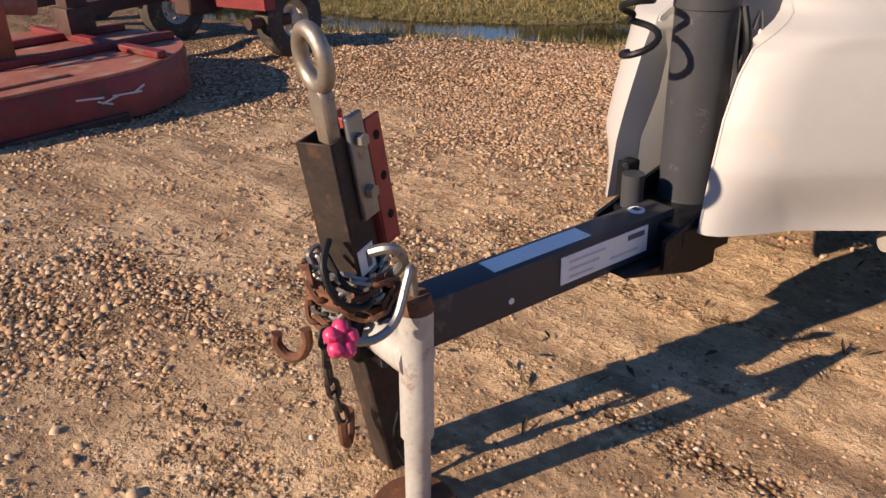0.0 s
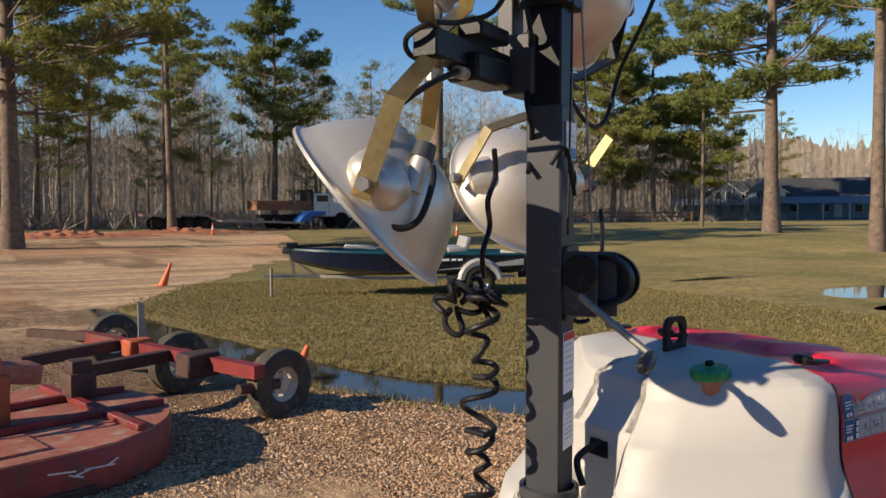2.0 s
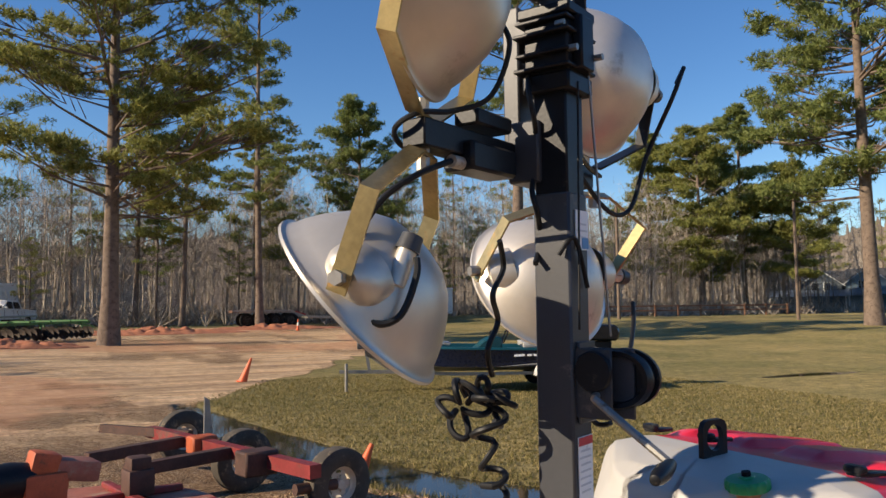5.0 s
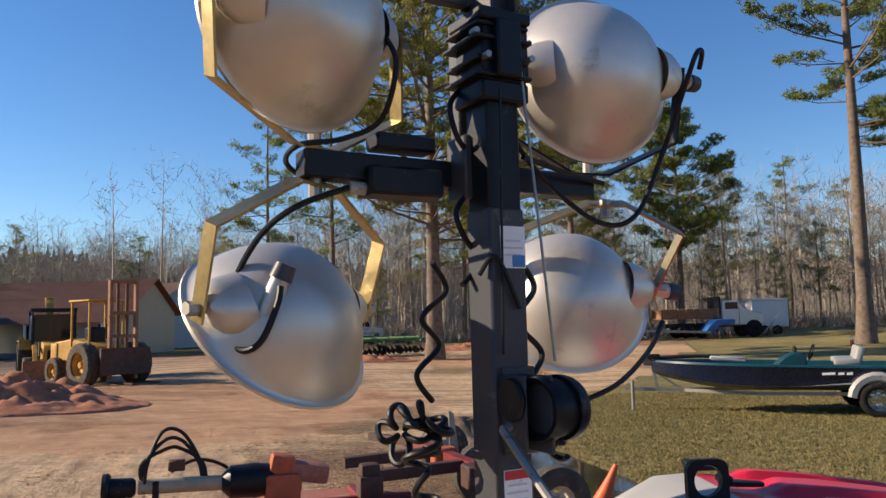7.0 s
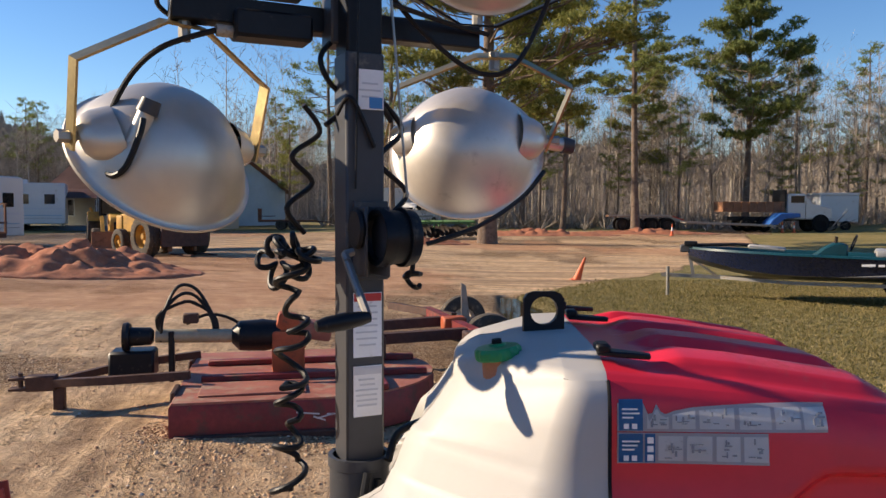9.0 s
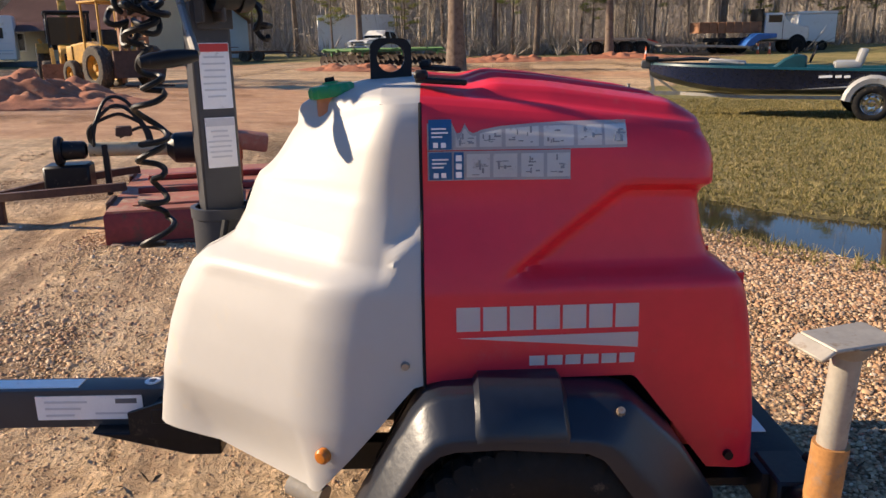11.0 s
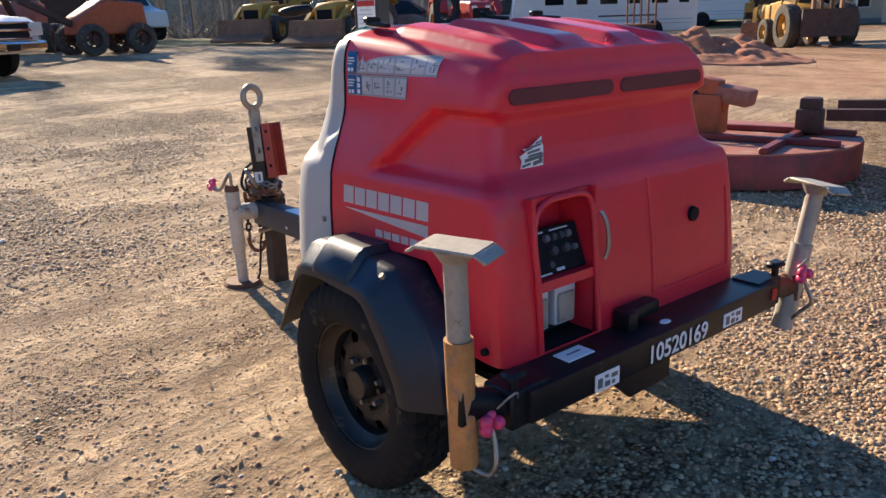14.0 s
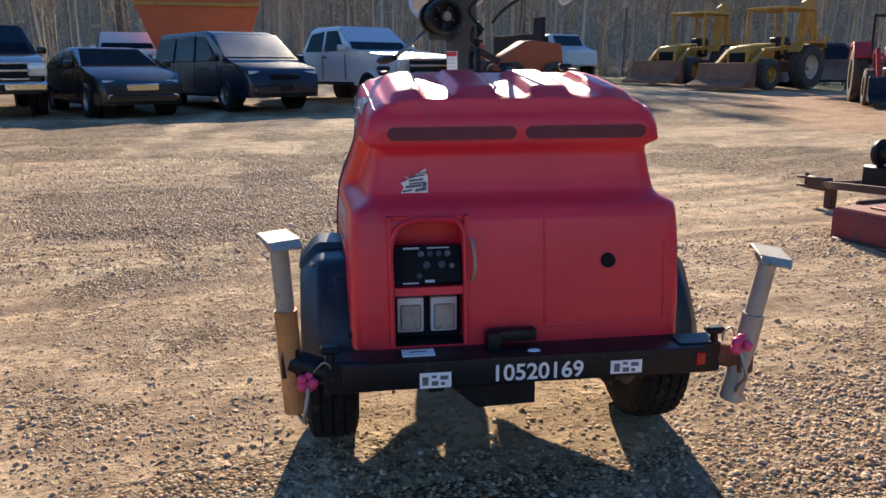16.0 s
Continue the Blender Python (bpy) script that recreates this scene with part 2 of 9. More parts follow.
M_RIM = surf("painted_rim", (0.022, 0.019, 0.017), 0.45, 0.2, 0.25, 9.0, (0.16, 0.12, 0.08), 0.09, 0.1, 80)


def island_mat(name, stops, rough=0.85, noise_scale=0.0, spec=0.3, transl=0.0):
    """Colour that differs from piece to piece of one joined mesh."""
    m, nt, bs = node_mat(name)
    geo = nt.nodes.new("ShaderNodeNewGeometry")
    c = ramp_node(nt, geo.outputs["Random Per Island"], stops).outputs[0]
    if noise_scale:
        co = nt.nodes.new("ShaderNodeTexCoord").outputs["Object"]
        n = noise_node(nt, noise_scale, 4, 0.6, co)
        c = mix_node(nt, 0.6, c, ramp_node(nt, n.outputs[0], [(0.3, (0.55, 0.55, 0.55)), (0.7, (1.25, 1.25, 1.25))]).outputs[0], "MULTIPLY")
    lnk(nt, c, bs.inputs["Base Color"])
    bs.inputs["Roughness"].default_value = rough
    bs.inputs["Specular IOR Level"].default_value = spec
    if transl:
        tr = nt.nodes.new("ShaderNodeBsdfTranslucent")
        lnk(nt, c, tr.inputs["Color"])
        mx = nt.nodes.new("ShaderNodeMixShader")
        mx.inputs[0].default_value = transl
        lnk(nt, bs.outputs[0], mx.inputs[1])
        lnk(nt, tr.outputs[0], mx.inputs[2])
        lnk(nt, mx.outputs[0], nt.nodes["Material Output"].inputs["Surface"])
    return m


M_PEBBLE = island_mat("river_gravel", [(0.0, (0.27, 0.14, 0.075)), (0.2, (0.42, 0.24, 0.13)), (0.5, (0.53, 0.335, 0.185)), (0.84, (0.59, 0.405, 0.24)), (0.97, (0.63, 0.47, 0.31)), (1.0, (0.72, 0.60, 0.47))], 0.75, 30.0)
M_NEEDLE = island_mat("pine_needles", [(0.0, (0.11, 0.145, 0.040)), (0.5, (0.21, 0.25, 0.070)), (1.0, (0.34, 0.36, 0.12))], 0.6, 0.9, 0.3, 0.4)
M_NEEDLE2 = island_mat("pine_needles_yellow", [(0.0, (0.14, 0.165, 0.040)), (0.5, (0.26, 0.27, 0.068)), (1.0, (0.40, 0.38, 0.12))], 0.65, 0.9, 0.3, 0.4)
M_BARETREE = island_mat("bare_wood", [(0.0, (0.17, 0.138, 0.11)), (0.5, (0.33, 0.28, 0.23)), (1.0, (0.52, 0.455, 0.385))], 0.9)
M_BRUSH = island_mat("dry_brush", [(0.0, (0.055, 0.040, 0.025)), (0.5, (0.11, 0.08, 0.05)), (1.0, (0.17, 0.13, 0.08))], 0.95)
M_TUFT = island_mat("winter_grass", [(0.0, (0.08, 0.085, 0.024)), (0.5, (0.25, 0.205, 0.075)), (1.0, (0.46, 0.36, 0.18))], 0.9, 0, 0.2, 0.25)
M_PINEBARK = surf("pine_bark", (0.165, 0.122, 0.092), 0.9, 0, 0.4, 3.0, (0.09, 0.06, 0.045), 0.25, 0.8, 14)
M_MOWRED = surf("mower_red", (0.21, 0.026, 0.026), 0.50, 0.1, 0.35, 4.0, (0.12, 0.065, 0.048), 0.26, 0.2, 70)
M_MOWTOP = surf("mower_deck_top", (0.33, 0.115, 0.075), 0.65, 0.05, 0.35, 3.0, (0.36, 0.27, 0.19), 0.26, 0.2, 70)
M_MOWDK = surf("mower_dark_steel", (0.075, 0.040, 0.032), 0.65, 0.3, 0.4, 8.0, (0.16, 0.075, 0.045), 0.18, 0.25, 80)
M_ORANGE = surf("orange_gearbox", (0.42, 0.095, 0.035), 0.55, 0.1, 0.25, 9.0, (0.20, 0.09, 0.05), 0.12, 0.15, 80)
M_SHAFT = surf("shaft_guard", (0.36, 0.31, 0.21), 0.55, 0, 0.2, 9.0, (0.16, 0.12, 0.08), 0.1)
M_CREAM = surf("cream_rim", (0.55, 0.49, 0.40), 0.55, 0.1, 0.15, 9.0, (0.30, 0.12, 0.07), 0.1)
M_DRYTYRE = surf("dusty_tyre", (0.060, 0.050, 0.040), 0.88, 0, 0.35, 7.0, (0.24, 0.19, 0.13), 0.18, 0.3, 90)
M_NAVY = surf("boat_navy", (0.006, 0.011, 0.034), 0.28, 0, 0.15, 2.0, None, 0, 0, 60, 0.2)
M_TEAL = surf("boat_teal", (0.006, 0.055, 0.070), 0.35, 0, 0.25, 3.0)
M_BOATW = surf("boat_white", (0.36, 0.355, 0.34), 0.35, 0, 0.1, 3.0, (0.20, 0.17, 0.13), 0.05)
M_BOATGY = surf("boat_bottom_grey", (0.075, 0.080, 0.090), 0.4, 0, 0.15, 3.0, (0.10, 0.085, 0.065), 0.08)
M_CONE = surf("cone_orange", (0.72, 0.13, 0.035), 0.5, 0, 0.1, 9.0)
M_CONEW = surf("cone_band", (0.75, 0.72, 0.68), 0.45, 0, 0.06, 9.0)
M_YELLOW = surf("machine_yellow", (0.46, 0.25, 0.035), 0.55, 0.1, 0.3, 2.5, (0.24, 0.14, 0.07), 0.16, 0.1, 40)
M_TRED = surf("tractor_red", (0.42, 0.030, 0.022), 0.42, 0.1, 0.15, 3.0, (0.22, 0.09, 0.05), 0.05)
M_SILVER = surf("silver_paint", (0.55, 0.56, 0.58), 0.28, 0.3, 0.04, 2.0, (0.36, 0.31, 0.25), 0.03, 0, 60, 0.7)
M_CARBLK = surf("black_car_paint", (0.007, 0.008, 0.010), 0.25, 0.1, 0.2, 2.0, None, 0, 0, 60, 0.2)
M_CARNVY = surf("navy_car_paint", (0.008, 0.011, 0.022), 0.25, 0.1, 0.2, 2.0, None, 0, 0, 60, 0.2)
M_CARWHT = surf("white_car_paint", (0.66, 0.65, 0.63), 0.3, 0, 0.05, 2.0, (0.40, 0.34, 0.27), 0.03, 0, 60, 0.5)
M_CARMAR = surf("maroon_car_paint", (0.06, 0.012, 0.016), 0.25, 0.1, 0.1, 2.0, None, 0, 0, 60, 0.7)
M_CHROME = surf("chrome", (0.62, 0.62, 0.62), 0.12, 1.0, 0.05, 6.0)
M_WIN = surf("tinted_glass", (0.010, 0.012, 0.014), 0.08, 0, 0.1, 2.0)
M_HEADL = surf("headlight_lens", (0.55, 0.56, 0.55), 0.1, 0.2, 0.08, 8.0)
M_RVW = surf("motorhome_shell", (0.66, 0.66, 0.65), 0.4, 0, 0.04, 1.2, (0.46, 0.43, 0.38), 0.03)
M_BLUETR = surf("blue_frame_paint", (0.025, 0.12, 0.40), 0.45, 0.1, 0.2, 3.0, (0.16, 0.10, 0.06), 0.06)
M_WOODBED = surf("rusty_dump_bed", (0.26, 0.125, 0.065), 0.75, 0.1, 0.3, 2.0, (0.14, 0.07, 0.04), 0.15)
M_ROOFBR = surf("brown_roof", (0.16, 0.072, 0.055), 0.7, 0, 0.15, 1.5)
M_WALLTN = surf("cream_siding", (0.50, 0.47, 0.36), 0.6, 0, 0.06, 2.0)
M_ROOFTN = surf("weathered_brown_roof", (0.19, 0.125, 0.095), 0.75, 0, 0.2, 1.5)
M_ROOFGY = surf("grey_roof", (0.12, 0.12, 0.125), 0.7, 0, 0.15, 1.5)
M_WALLBL = surf("blue_siding", (0.30, 0.44, 0.55), 0.6, 0, 0.08, 1.0)
M_WALLDK = surf("slate_siding", (0.10, 0.125, 0.15), 0.7, 0, 0.12, 1.0)
M_WALLW = surf("white_siding", (0.62, 0.62, 0.58), 0.6, 0, 0.08, 1.0)
M_TINROOF = surf("tin_roof", (0.42, 0.45, 0.47), 0.45, 0.3, 0.08, 1.0)
M_WALLTL = surf("blue_grey_siding", (0.17, 0.24, 0.28), 0.65, 0, 0.1, 1.0)
M_HARROW = surf("harrow_green", (0.055, 0.16, 0.045), 0.55, 0.1, 0.3, 3.0, (0.15, 0.10, 0.06), 0.14)
M_HOPPER = surf("hopper_orange", (0.60, 0.13, 0.045), 0.5, 0, 0.12, 1.2, (0.35, 0.11, 0.06), 0.08)
M_CLAY = surf("red_clay", (0.36, 0.135, 0.070), 0.95, 0, 0.4, 2.6, (0.46, 0.26, 0.15), 0.12, 1.0, 9)
# ---------------------------------------------------------------- ground
POND = [(-0.25, 13.4, 0.14), (-0.02, 11.0, 0.34), (0.42, 8.4, 0.42), (0.95, 6.2, 0.42), (1.35, 5.2, 0.46), (1.95, 4.25, 0.55), (2.7, 3.5, 0.66), (3.7, 2.6, 0.75), (5.2, 1.2, 0.5)]
EDGE_Y = [-40, 0.3, 1.2, 2.6, 3.5, 4.25, 5.2, 6.2, 8.4, 11.0, 13.4, 15.3, 20.4, 26, 44, 90, 1500]
EDGE_X = [30, 6.0, 5.0, 3.6, 2.6, 1.9, 1.3, 0.9, 0.4, -0.05, -0.25, 1.04, 4.2, 7.5, 13.7, 34, 420]
PUDDLES = [(14.8, 7.9, 2.2, 1.1), (14.2, 12.0, 1.8, 0.5), (13.0, 6.2, 1.6, 0.5)]


def fbm(x, y, scale, seed=0.0, octaves=4):
    """Smooth value noise on arrays."""
    out, amp, tot = np.zeros_like(x), 1.0, 0.0
    for o in range(octaves):
        u, v = x * scale + seed * 17.3 + o * 5.1, y * scale + seed * 9.7 - o * 3.7
        iu, iv = np.floor(u), np.floor(v)
        fu, fv = u - iu, v - iv
        fu, fv = fu * fu * (3 - 2 * fu), fv * fv * (3 - 2 * fv)

        def h(a, b):
            s = np.sin(a * 127.1 + b * 311.7 + seed * 74.7) * 43758.5453
            return s - np.floor(s)

        out += amp * ((h(iu, iv) * (1 - fu) + h(iu + 1, iv) * fu) * (1 - fv) + (h(iu, iv + 1) * (1 - fu) + h(iu + 1, iv + 1) * fu) * fv)
        tot += amp
        amp *= 0.5
        scale *= 2.03
    return out / tot


def pond_depth(x, y):
    """1 in the middle of the ditch's water, 0 well outside."""
    best = np.full_like(x, 9.0)
    for (ax, ay, aw), (bx, by, bw) in zip(POND, POND[1:]):
        dx, dy = bx - ax, by - ay
        t = np.clip(((x - ax) * dx + (y - ay) * dy) / (dx * dx + dy * dy), 0, 1)
        d = np.hypot(x - ax - t * dx, y - ay - t * dy) / (aw + t * (bw - aw))
        best = np.minimum(best, d)
    return best


def smooth_np(a, b, v):
    t = np.clip((v - a) / (b - a), 0, 1)
    return t * t * (3 - 2 * t)


def ground_base(x, y):
    west = np.clip(-x, 0, 26)
    z = 0.028 * west * smooth_np(-0.2, 1.2, -x) * (1 - 0.85 * smooth_np(13, 23, y) * smooth_np(-8, -15, x)) + 0.007 * np.clip(-x - 26, 0, 200)
    z = z + 0.010 * np.clip(y - 22, 0, 45) * smooth_np(20, 40, y) * smooth_np(50, 28, x)
    z = z + 0.45 * smooth_np(28, 46, 0.8 * x + 0.6 * y) * smooth_np(24, 32, x)
    return z


def ground_np(x, y):
    z = ground_base(x, y)
    z = z + 0.018 * (fbm(x, y, 0.9, 1.0) - 0.5) * smooth_np(0.9, 2.4, np.hypot(x, y)) + 0.010 * (fbm(x, y, 3.1, 2.0) - 0.5)
    far = smooth_np(4, 12, np.hypot(x, y))
    z = z + far * 0.05 * (fbm(x, y, 0.35, 3.0) - 0.5)
    # wheel ruts on the yard and the road
    rut = fbm(x * 0.12 + y * 0.05, y * 1.3 - x * 0.35, 0.8, 4.0, 3)
    yard = smooth_np(-1.5, -4.0, x) + smooth_np(9, 14, y) * smooth_np(3, -1, x - np.interp(y, EDGE_Y, EDGE_X))
    z = z + np.clip(yard, 0, 1) * 0.045 * (rut - 0.5)
    lane = fbm(y * 0.14 + x * 0.04, x * 1.5 + y * 0.35, 0.9, 4.5, 3)
    z = z + smooth_np(-0.8, -2.5, x) * smooth_np(9, 6, y) * 0.11 * (lane - 0.5)
    d = pond_depth(x, y) + 0.30 * (fbm(x, y, 1.7, 5.0) - 0.5)
    z = z - 0.13 * (1 - smooth_np(0.35, 1.75, d))
    for px, py, rx, ry in PUDDLES:
        q = np.hypot((x - px) / rx, (y - py) / ry) + 0.5 * (fbm(x, y, 0.7, 6.0) - 0.5)
        z = z - 0.09 * (1 - smooth_np(0.6, 1.3, q))
    # loose gravel heaped along the ditch
    z = z + 0.07 * smooth_np(3.2, 1.9, np.abs(d - 2.0) * 1.8) * smooth_np(6.5, 4.5, y) * (x < np.interp(y, EDGE_Y, EDGE_X))
    return z


def ground_z(x, y):
    return float(ground_np(np.array([float(x)]), np.array([float(y)]))[0])


def spaced(lo, hi, step, far, growth=1.17):
    mid = list(np.arange(lo, hi + 1e-6, step))
    up, s, v = [], step, hi
    while v < far:
        s *= growth
        v += s
        up.append(v)
    dn, s, v = [], step, lo
    while v > -far:
        s *= growth
        v -= s
        dn.append(v)
    return np.array(dn[::-1] + mid + up)


gx, gy = spaced(-6.5, 6.5, 0.085, 2400), spaced(-3.2, 15.0, 0.095, 2400)
GX, GY = np.meshgrid(gx, gy)
GZ = ground_np(GX, GY)
edge = GX - np.interp(GY, EDGE_Y, EDGE_X)
wob = 0.9 * (fbm(GX, GY, 0.8, 7.0) - 0.5) * (1 + 0.06 * np.clip(GY - 12, 0, 40))
zone_grass = smooth_np(-0.15, 0.5, edge + wob)
zone_grass = np.maximum(zone_grass, smooth_np(36, 44, GY + 0.55 * GX + 6 * (fbm(GX, GY, 0.12, 8.0) - 0.5)) * (GX < -9))
zone_grass = np.maximum(zone_grass, smooth_np(52, 60, GY - 0.0 * GX + 8 * (fbm(GX, GY, 0.1, 8.5) - 0.5)) * (GX < 16))
zone_grass = np.maximum(zone_grass, smooth_np(-25, -29, GX + 4 * (fbm(GX, GY, 0.15, 8.2) - 0.5)))
near_gravel = smooth_np(-0.9, 1.3, GX + 0.42 * GY - 0.35 + 1.5 * (fbm(GX, GY, 0.7, 9.0) - 0.5))
near_gravel = np.maximum(near_gravel * smooth_np(12, 8, GY), smooth_np(0.52, 0.66, fbm(GX, GY, 0.42, 10.0)) * 0.75)
near_gravel = np.maximum(near_gravel, smooth_np(0.55, 0.7, fbm(GX * 0.25 + GY * 0.1, GY - GX * 0.3, 0.5, 11.0)) * 0.7)
bare = smooth_np(0.56, 0.66, fbm(GX, GY, 0.95, 12.0)) * smooth_np(1.6, 0.2, GX) * smooth_np(3.6, 2.4, GY)
near_gravel = near_gravel * (1 - 0.75 * smooth_np(-0.9, -1.7, GX) * smooth_np(1.3, 0.3, GY) * smooth_np(-6, -4, GX))
lane_n = 2.2 * (fbm(GX, GY, 0.45, 16.0) - 0.5)
lane_g = smooth_np(-2.0, -2.9, GX + 0.25 * GY + lane_n) * smooth_np(-9.5, -7.0, GX + lane_n) * smooth_np(0.8, -0.9, GY + 0.6 * lane_n) * smooth_np(-9, -6, GY)
near_gravel = np.maximum(near_gravel, lane_g)
zone_gravel = np.clip(near_gravel * (1 - 0.85 * bare), 0, 1)
zone_clay = smooth_np(0.42, 0.6, fbm(GX, GY, 0.16, 13.0)) * smooth_np(26, 33, GY + 0.2 * GX) * smooth_np(62, 50, GY) * smooth_np(16, 10, GX)
zone_clay = np.maximum(zone_clay, smooth_np(9.5, 7.0, np.hypot((GX + 11.5) * 0.8, (GY - 15.5) * 1.0) + 2 * (fbm(GX, GY, 0.4, 14.0) - 0.5)))
wet = smooth_np(1.9, 0.9, pond_depth(GX, GY) + 0.4 * (fbm(GX, GY, 1.4, 15.0) - 0.5))

m, nt, bs = node_mat("ground")
co = nt.nodes.new("ShaderNodeTexCoord").outputs["Object"]
att = nt.nodes.new("ShaderNodeVertexColor")
att.layer_name = "zones"
sep = nt.nodes.new("ShaderNodeSeparateColor")
lnk(nt, att.outputs["Color"], sep.inputs[0])
z_gravel, z_grass, z_clay = sep.outputs[0], sep.outputs[1], sep.outputs[2]
# packed sandy dirt
dn = noise_node(nt, 1.1, 8, 0.68, co)
dirt_c = ramp_node(nt, dn.outputs[0], [(0.28, (0.45, 0.285, 0.152)), (0.5, (0.63, 0.43, 0.25)), (0.72, (0.76, 0.575, 0.37))]).outputs[0]
dn2 = noise_node(nt, 22, 6, 0.7, co)
dirt_c = mix_node(nt, 0.45, dirt_c, ramp_node(nt, dn2.outputs[0], [(0.32, (0.32, 0.20, 0.11)), (0.68, (0.78, 0.60, 0.39))]).outputs[0])
# gravel
vo = nt.nodes.new("ShaderNodeTexVoronoi")
vo.inputs["Scale"].default_value = 62
lnk(nt, co, vo.inputs["Vector"])
hue = nt.nodes.new("ShaderNodeSeparateColor")
lnk(nt, vo.outputs["Color"], hue.inputs[0])
grav_c = ramp_node(nt, hue.outputs[0], [(0.0, (0.26, 0.15, 0.085)), (0.25, (0.42, 0.265, 0.15)), (0.5, (0.55, 0.375, 0.22)), (0.75, (0.65, 0.485, 0.315)), (1.0, (0.74, 0.63, 0.49))]).outputs[0]
# shade between the stones, put into the colour towards the cell edges
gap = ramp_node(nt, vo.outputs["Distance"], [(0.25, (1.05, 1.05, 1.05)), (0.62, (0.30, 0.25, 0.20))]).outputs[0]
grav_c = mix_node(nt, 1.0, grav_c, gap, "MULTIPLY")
# lawn in winter
gn = noise_node(nt, 0.55, 6, 0.65, co)
grass_c = ramp_node(nt, gn.outputs[0], [(0.3, (0.15, 0.125, 0.046)), (0.5, (0.26, 0.205, 0.080)), (0.7, (0.42, 0.32, 0.15))]).outputs[0]
gn2 = noise_node(nt, 34, 5, 0.75, co)
grass_c = mix_node(nt, 0.6, grass_c, ramp_node(nt, gn2.outputs[0], [(0.34, (0.060, 0.060, 0.018)), (0.66, (0.39, 0.31, 0.15))]).outputs[0])
gn3 = noise_node(nt, 4.2, 7, 0.75, co)
grass_c = mix_node(nt, 0.85, grass_c, ramp_node(nt, gn3.outputs[0], [(0.36, (0.52, 0.55, 0.48)), (0.5, (0.95, 0.96, 0.90)), (0.64, (1.42, 1.36, 1.30))]).outputs[0], "MULTIPLY")
gn4 = noise_node(nt, 0.16, 5, 0.65, co)
grass_c = mix_node(nt, 0.8, grass_c, ramp_node(nt, gn4.outputs[0], [(0.38, (0.66, 0.74, 0.62)), (0.62, (1.28, 1.22, 1.16))]).outputs[0], "MULTIPLY")
cn = noise_node(nt, 2.2, 6, 0.7, co)
clay_c = ramp_node(nt, cn.outputs[0], [(0.3, (0.40, 0.185, 0.09)), (0.7, (0.64, 0.38, 0.215))]).outputs[0]
grit = noise_node(nt, 16, 5, 0.7, co)
# streaks along x: tracks, and tree shadows lying across the road
track_shade = nt.nodes.new("ShaderNodeMapping")
track_shade.inputs["Rotation"].default_value = (0, 0, radians(-12))
track_shade.inputs["Scale"].default_value = (0.10, 1.35, 1)
lnk(nt, co, track_shade.inputs["Vector"])
streak_x = noise_node(nt, 1.2, 5, 0.6, track_shade.outputs[0])
rut = nt.nodes.new("ShaderNodeMapping")
rut.inputs["Scale"].default_value = (1.5, 0.16, 1)
turn_y = nt.nodes.new("ShaderNodeMapping")
turn_y.inputs["Rotation"].default_value = (0, 0, radians(-14))
lnk(nt, co, turn_y.inputs["Vector"])
lnk(nt, turn_y.outputs[0], rut.inputs["Vector"])
streak_y = noise_node(nt, 2.4, 5, 0.62, rut.outputs[0])
xyz = nt.nodes.new("ShaderNodeSeparateXYZ")
lnk(nt, co, xyz.inputs[0])
far_y = nt.nodes.new("ShaderNodeMapRange")
lnk(nt, xyz.outputs["Y"], far_y.inputs["Value"])
far_y.inputs["From Min"].default_value, far_y.inputs["From Max"].default_value = 6.0, 13.0
streak = nt.nodes.new("ShaderNodeMix")
lnk(nt, far_y.outputs[0], streak.inputs["Factor"])
lnk(nt, streak_y.outputs[0], streak.inputs["A"])
lnk(nt, streak_x.outputs[0], streak.inputs["B"])
kg = math_node(nt, "ADD", z_gravel, math_node(nt, "MULTIPLY", math_node(nt, "SUBTRACT", grit.outputs[0], 0.5), 2.2))
kg = math_node(nt, "ADD", kg, math_node(nt, "MULTIPLY", math_node(nt, "SUBTRACT", streak.outputs[0], 0.5), 3.6))
kg = ramp_node(nt, kg, [(0.38, (0, 0, 0)), (0.86, (1, 1, 1))]).outputs[0]
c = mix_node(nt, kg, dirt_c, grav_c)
# darkens the streaks: tracks and gravel, plus ridge and tree shadows as colour
c = mix_node(nt, 0.8, c, ramp_node(nt, streak.outputs[0], [(0.38, (0.48, 0.44, 0.42)), (0.50, (0.92, 0.91, 0.89)), (0.62, (1.34, 1.31, 1.25))]).outputs[0], "MULTIPLY")
mid_n = noise_node(nt, 4.5, 8, 0.72, co)
c = mix_node(nt, 0.8, c, ramp_node(nt, mid_n.outputs[0], [(0.36, (0.66, 0.62, 0.59)), (0.64, (1.30, 1.29, 1.27))]).outputs[0], "MULTIPLY")
kc = math_node(nt, "ADD", z_clay, math_node(nt, "MULTIPLY", math_node(nt, "SUBTRACT", dn.outputs[0], 0.5), 2.2))
kc = math_node(nt, "MULTIPLY", ramp_node(nt, kc, [(0.45, (0, 0, 0)), (0.85, (1, 1, 1))]).outputs[0], 0.8)
c = mix_node(nt, kc, c, clay_c)
kgr = math_node(nt, "ADD", z_grass, math_node(nt, "MULTIPLY", math_node(nt, "SUBTRACT", gn2.outputs[0], 0.5), 0.9))
kgr = ramp_node(nt, kgr, [(0.42, (0, 0, 0)), (0.58, (1, 1, 1))]).outputs[0]
c = mix_node(nt, kgr, c, grass_c)
wetm = nt.nodes.new("ShaderNodeVertexColor")
wetm.layer_name = "wet"
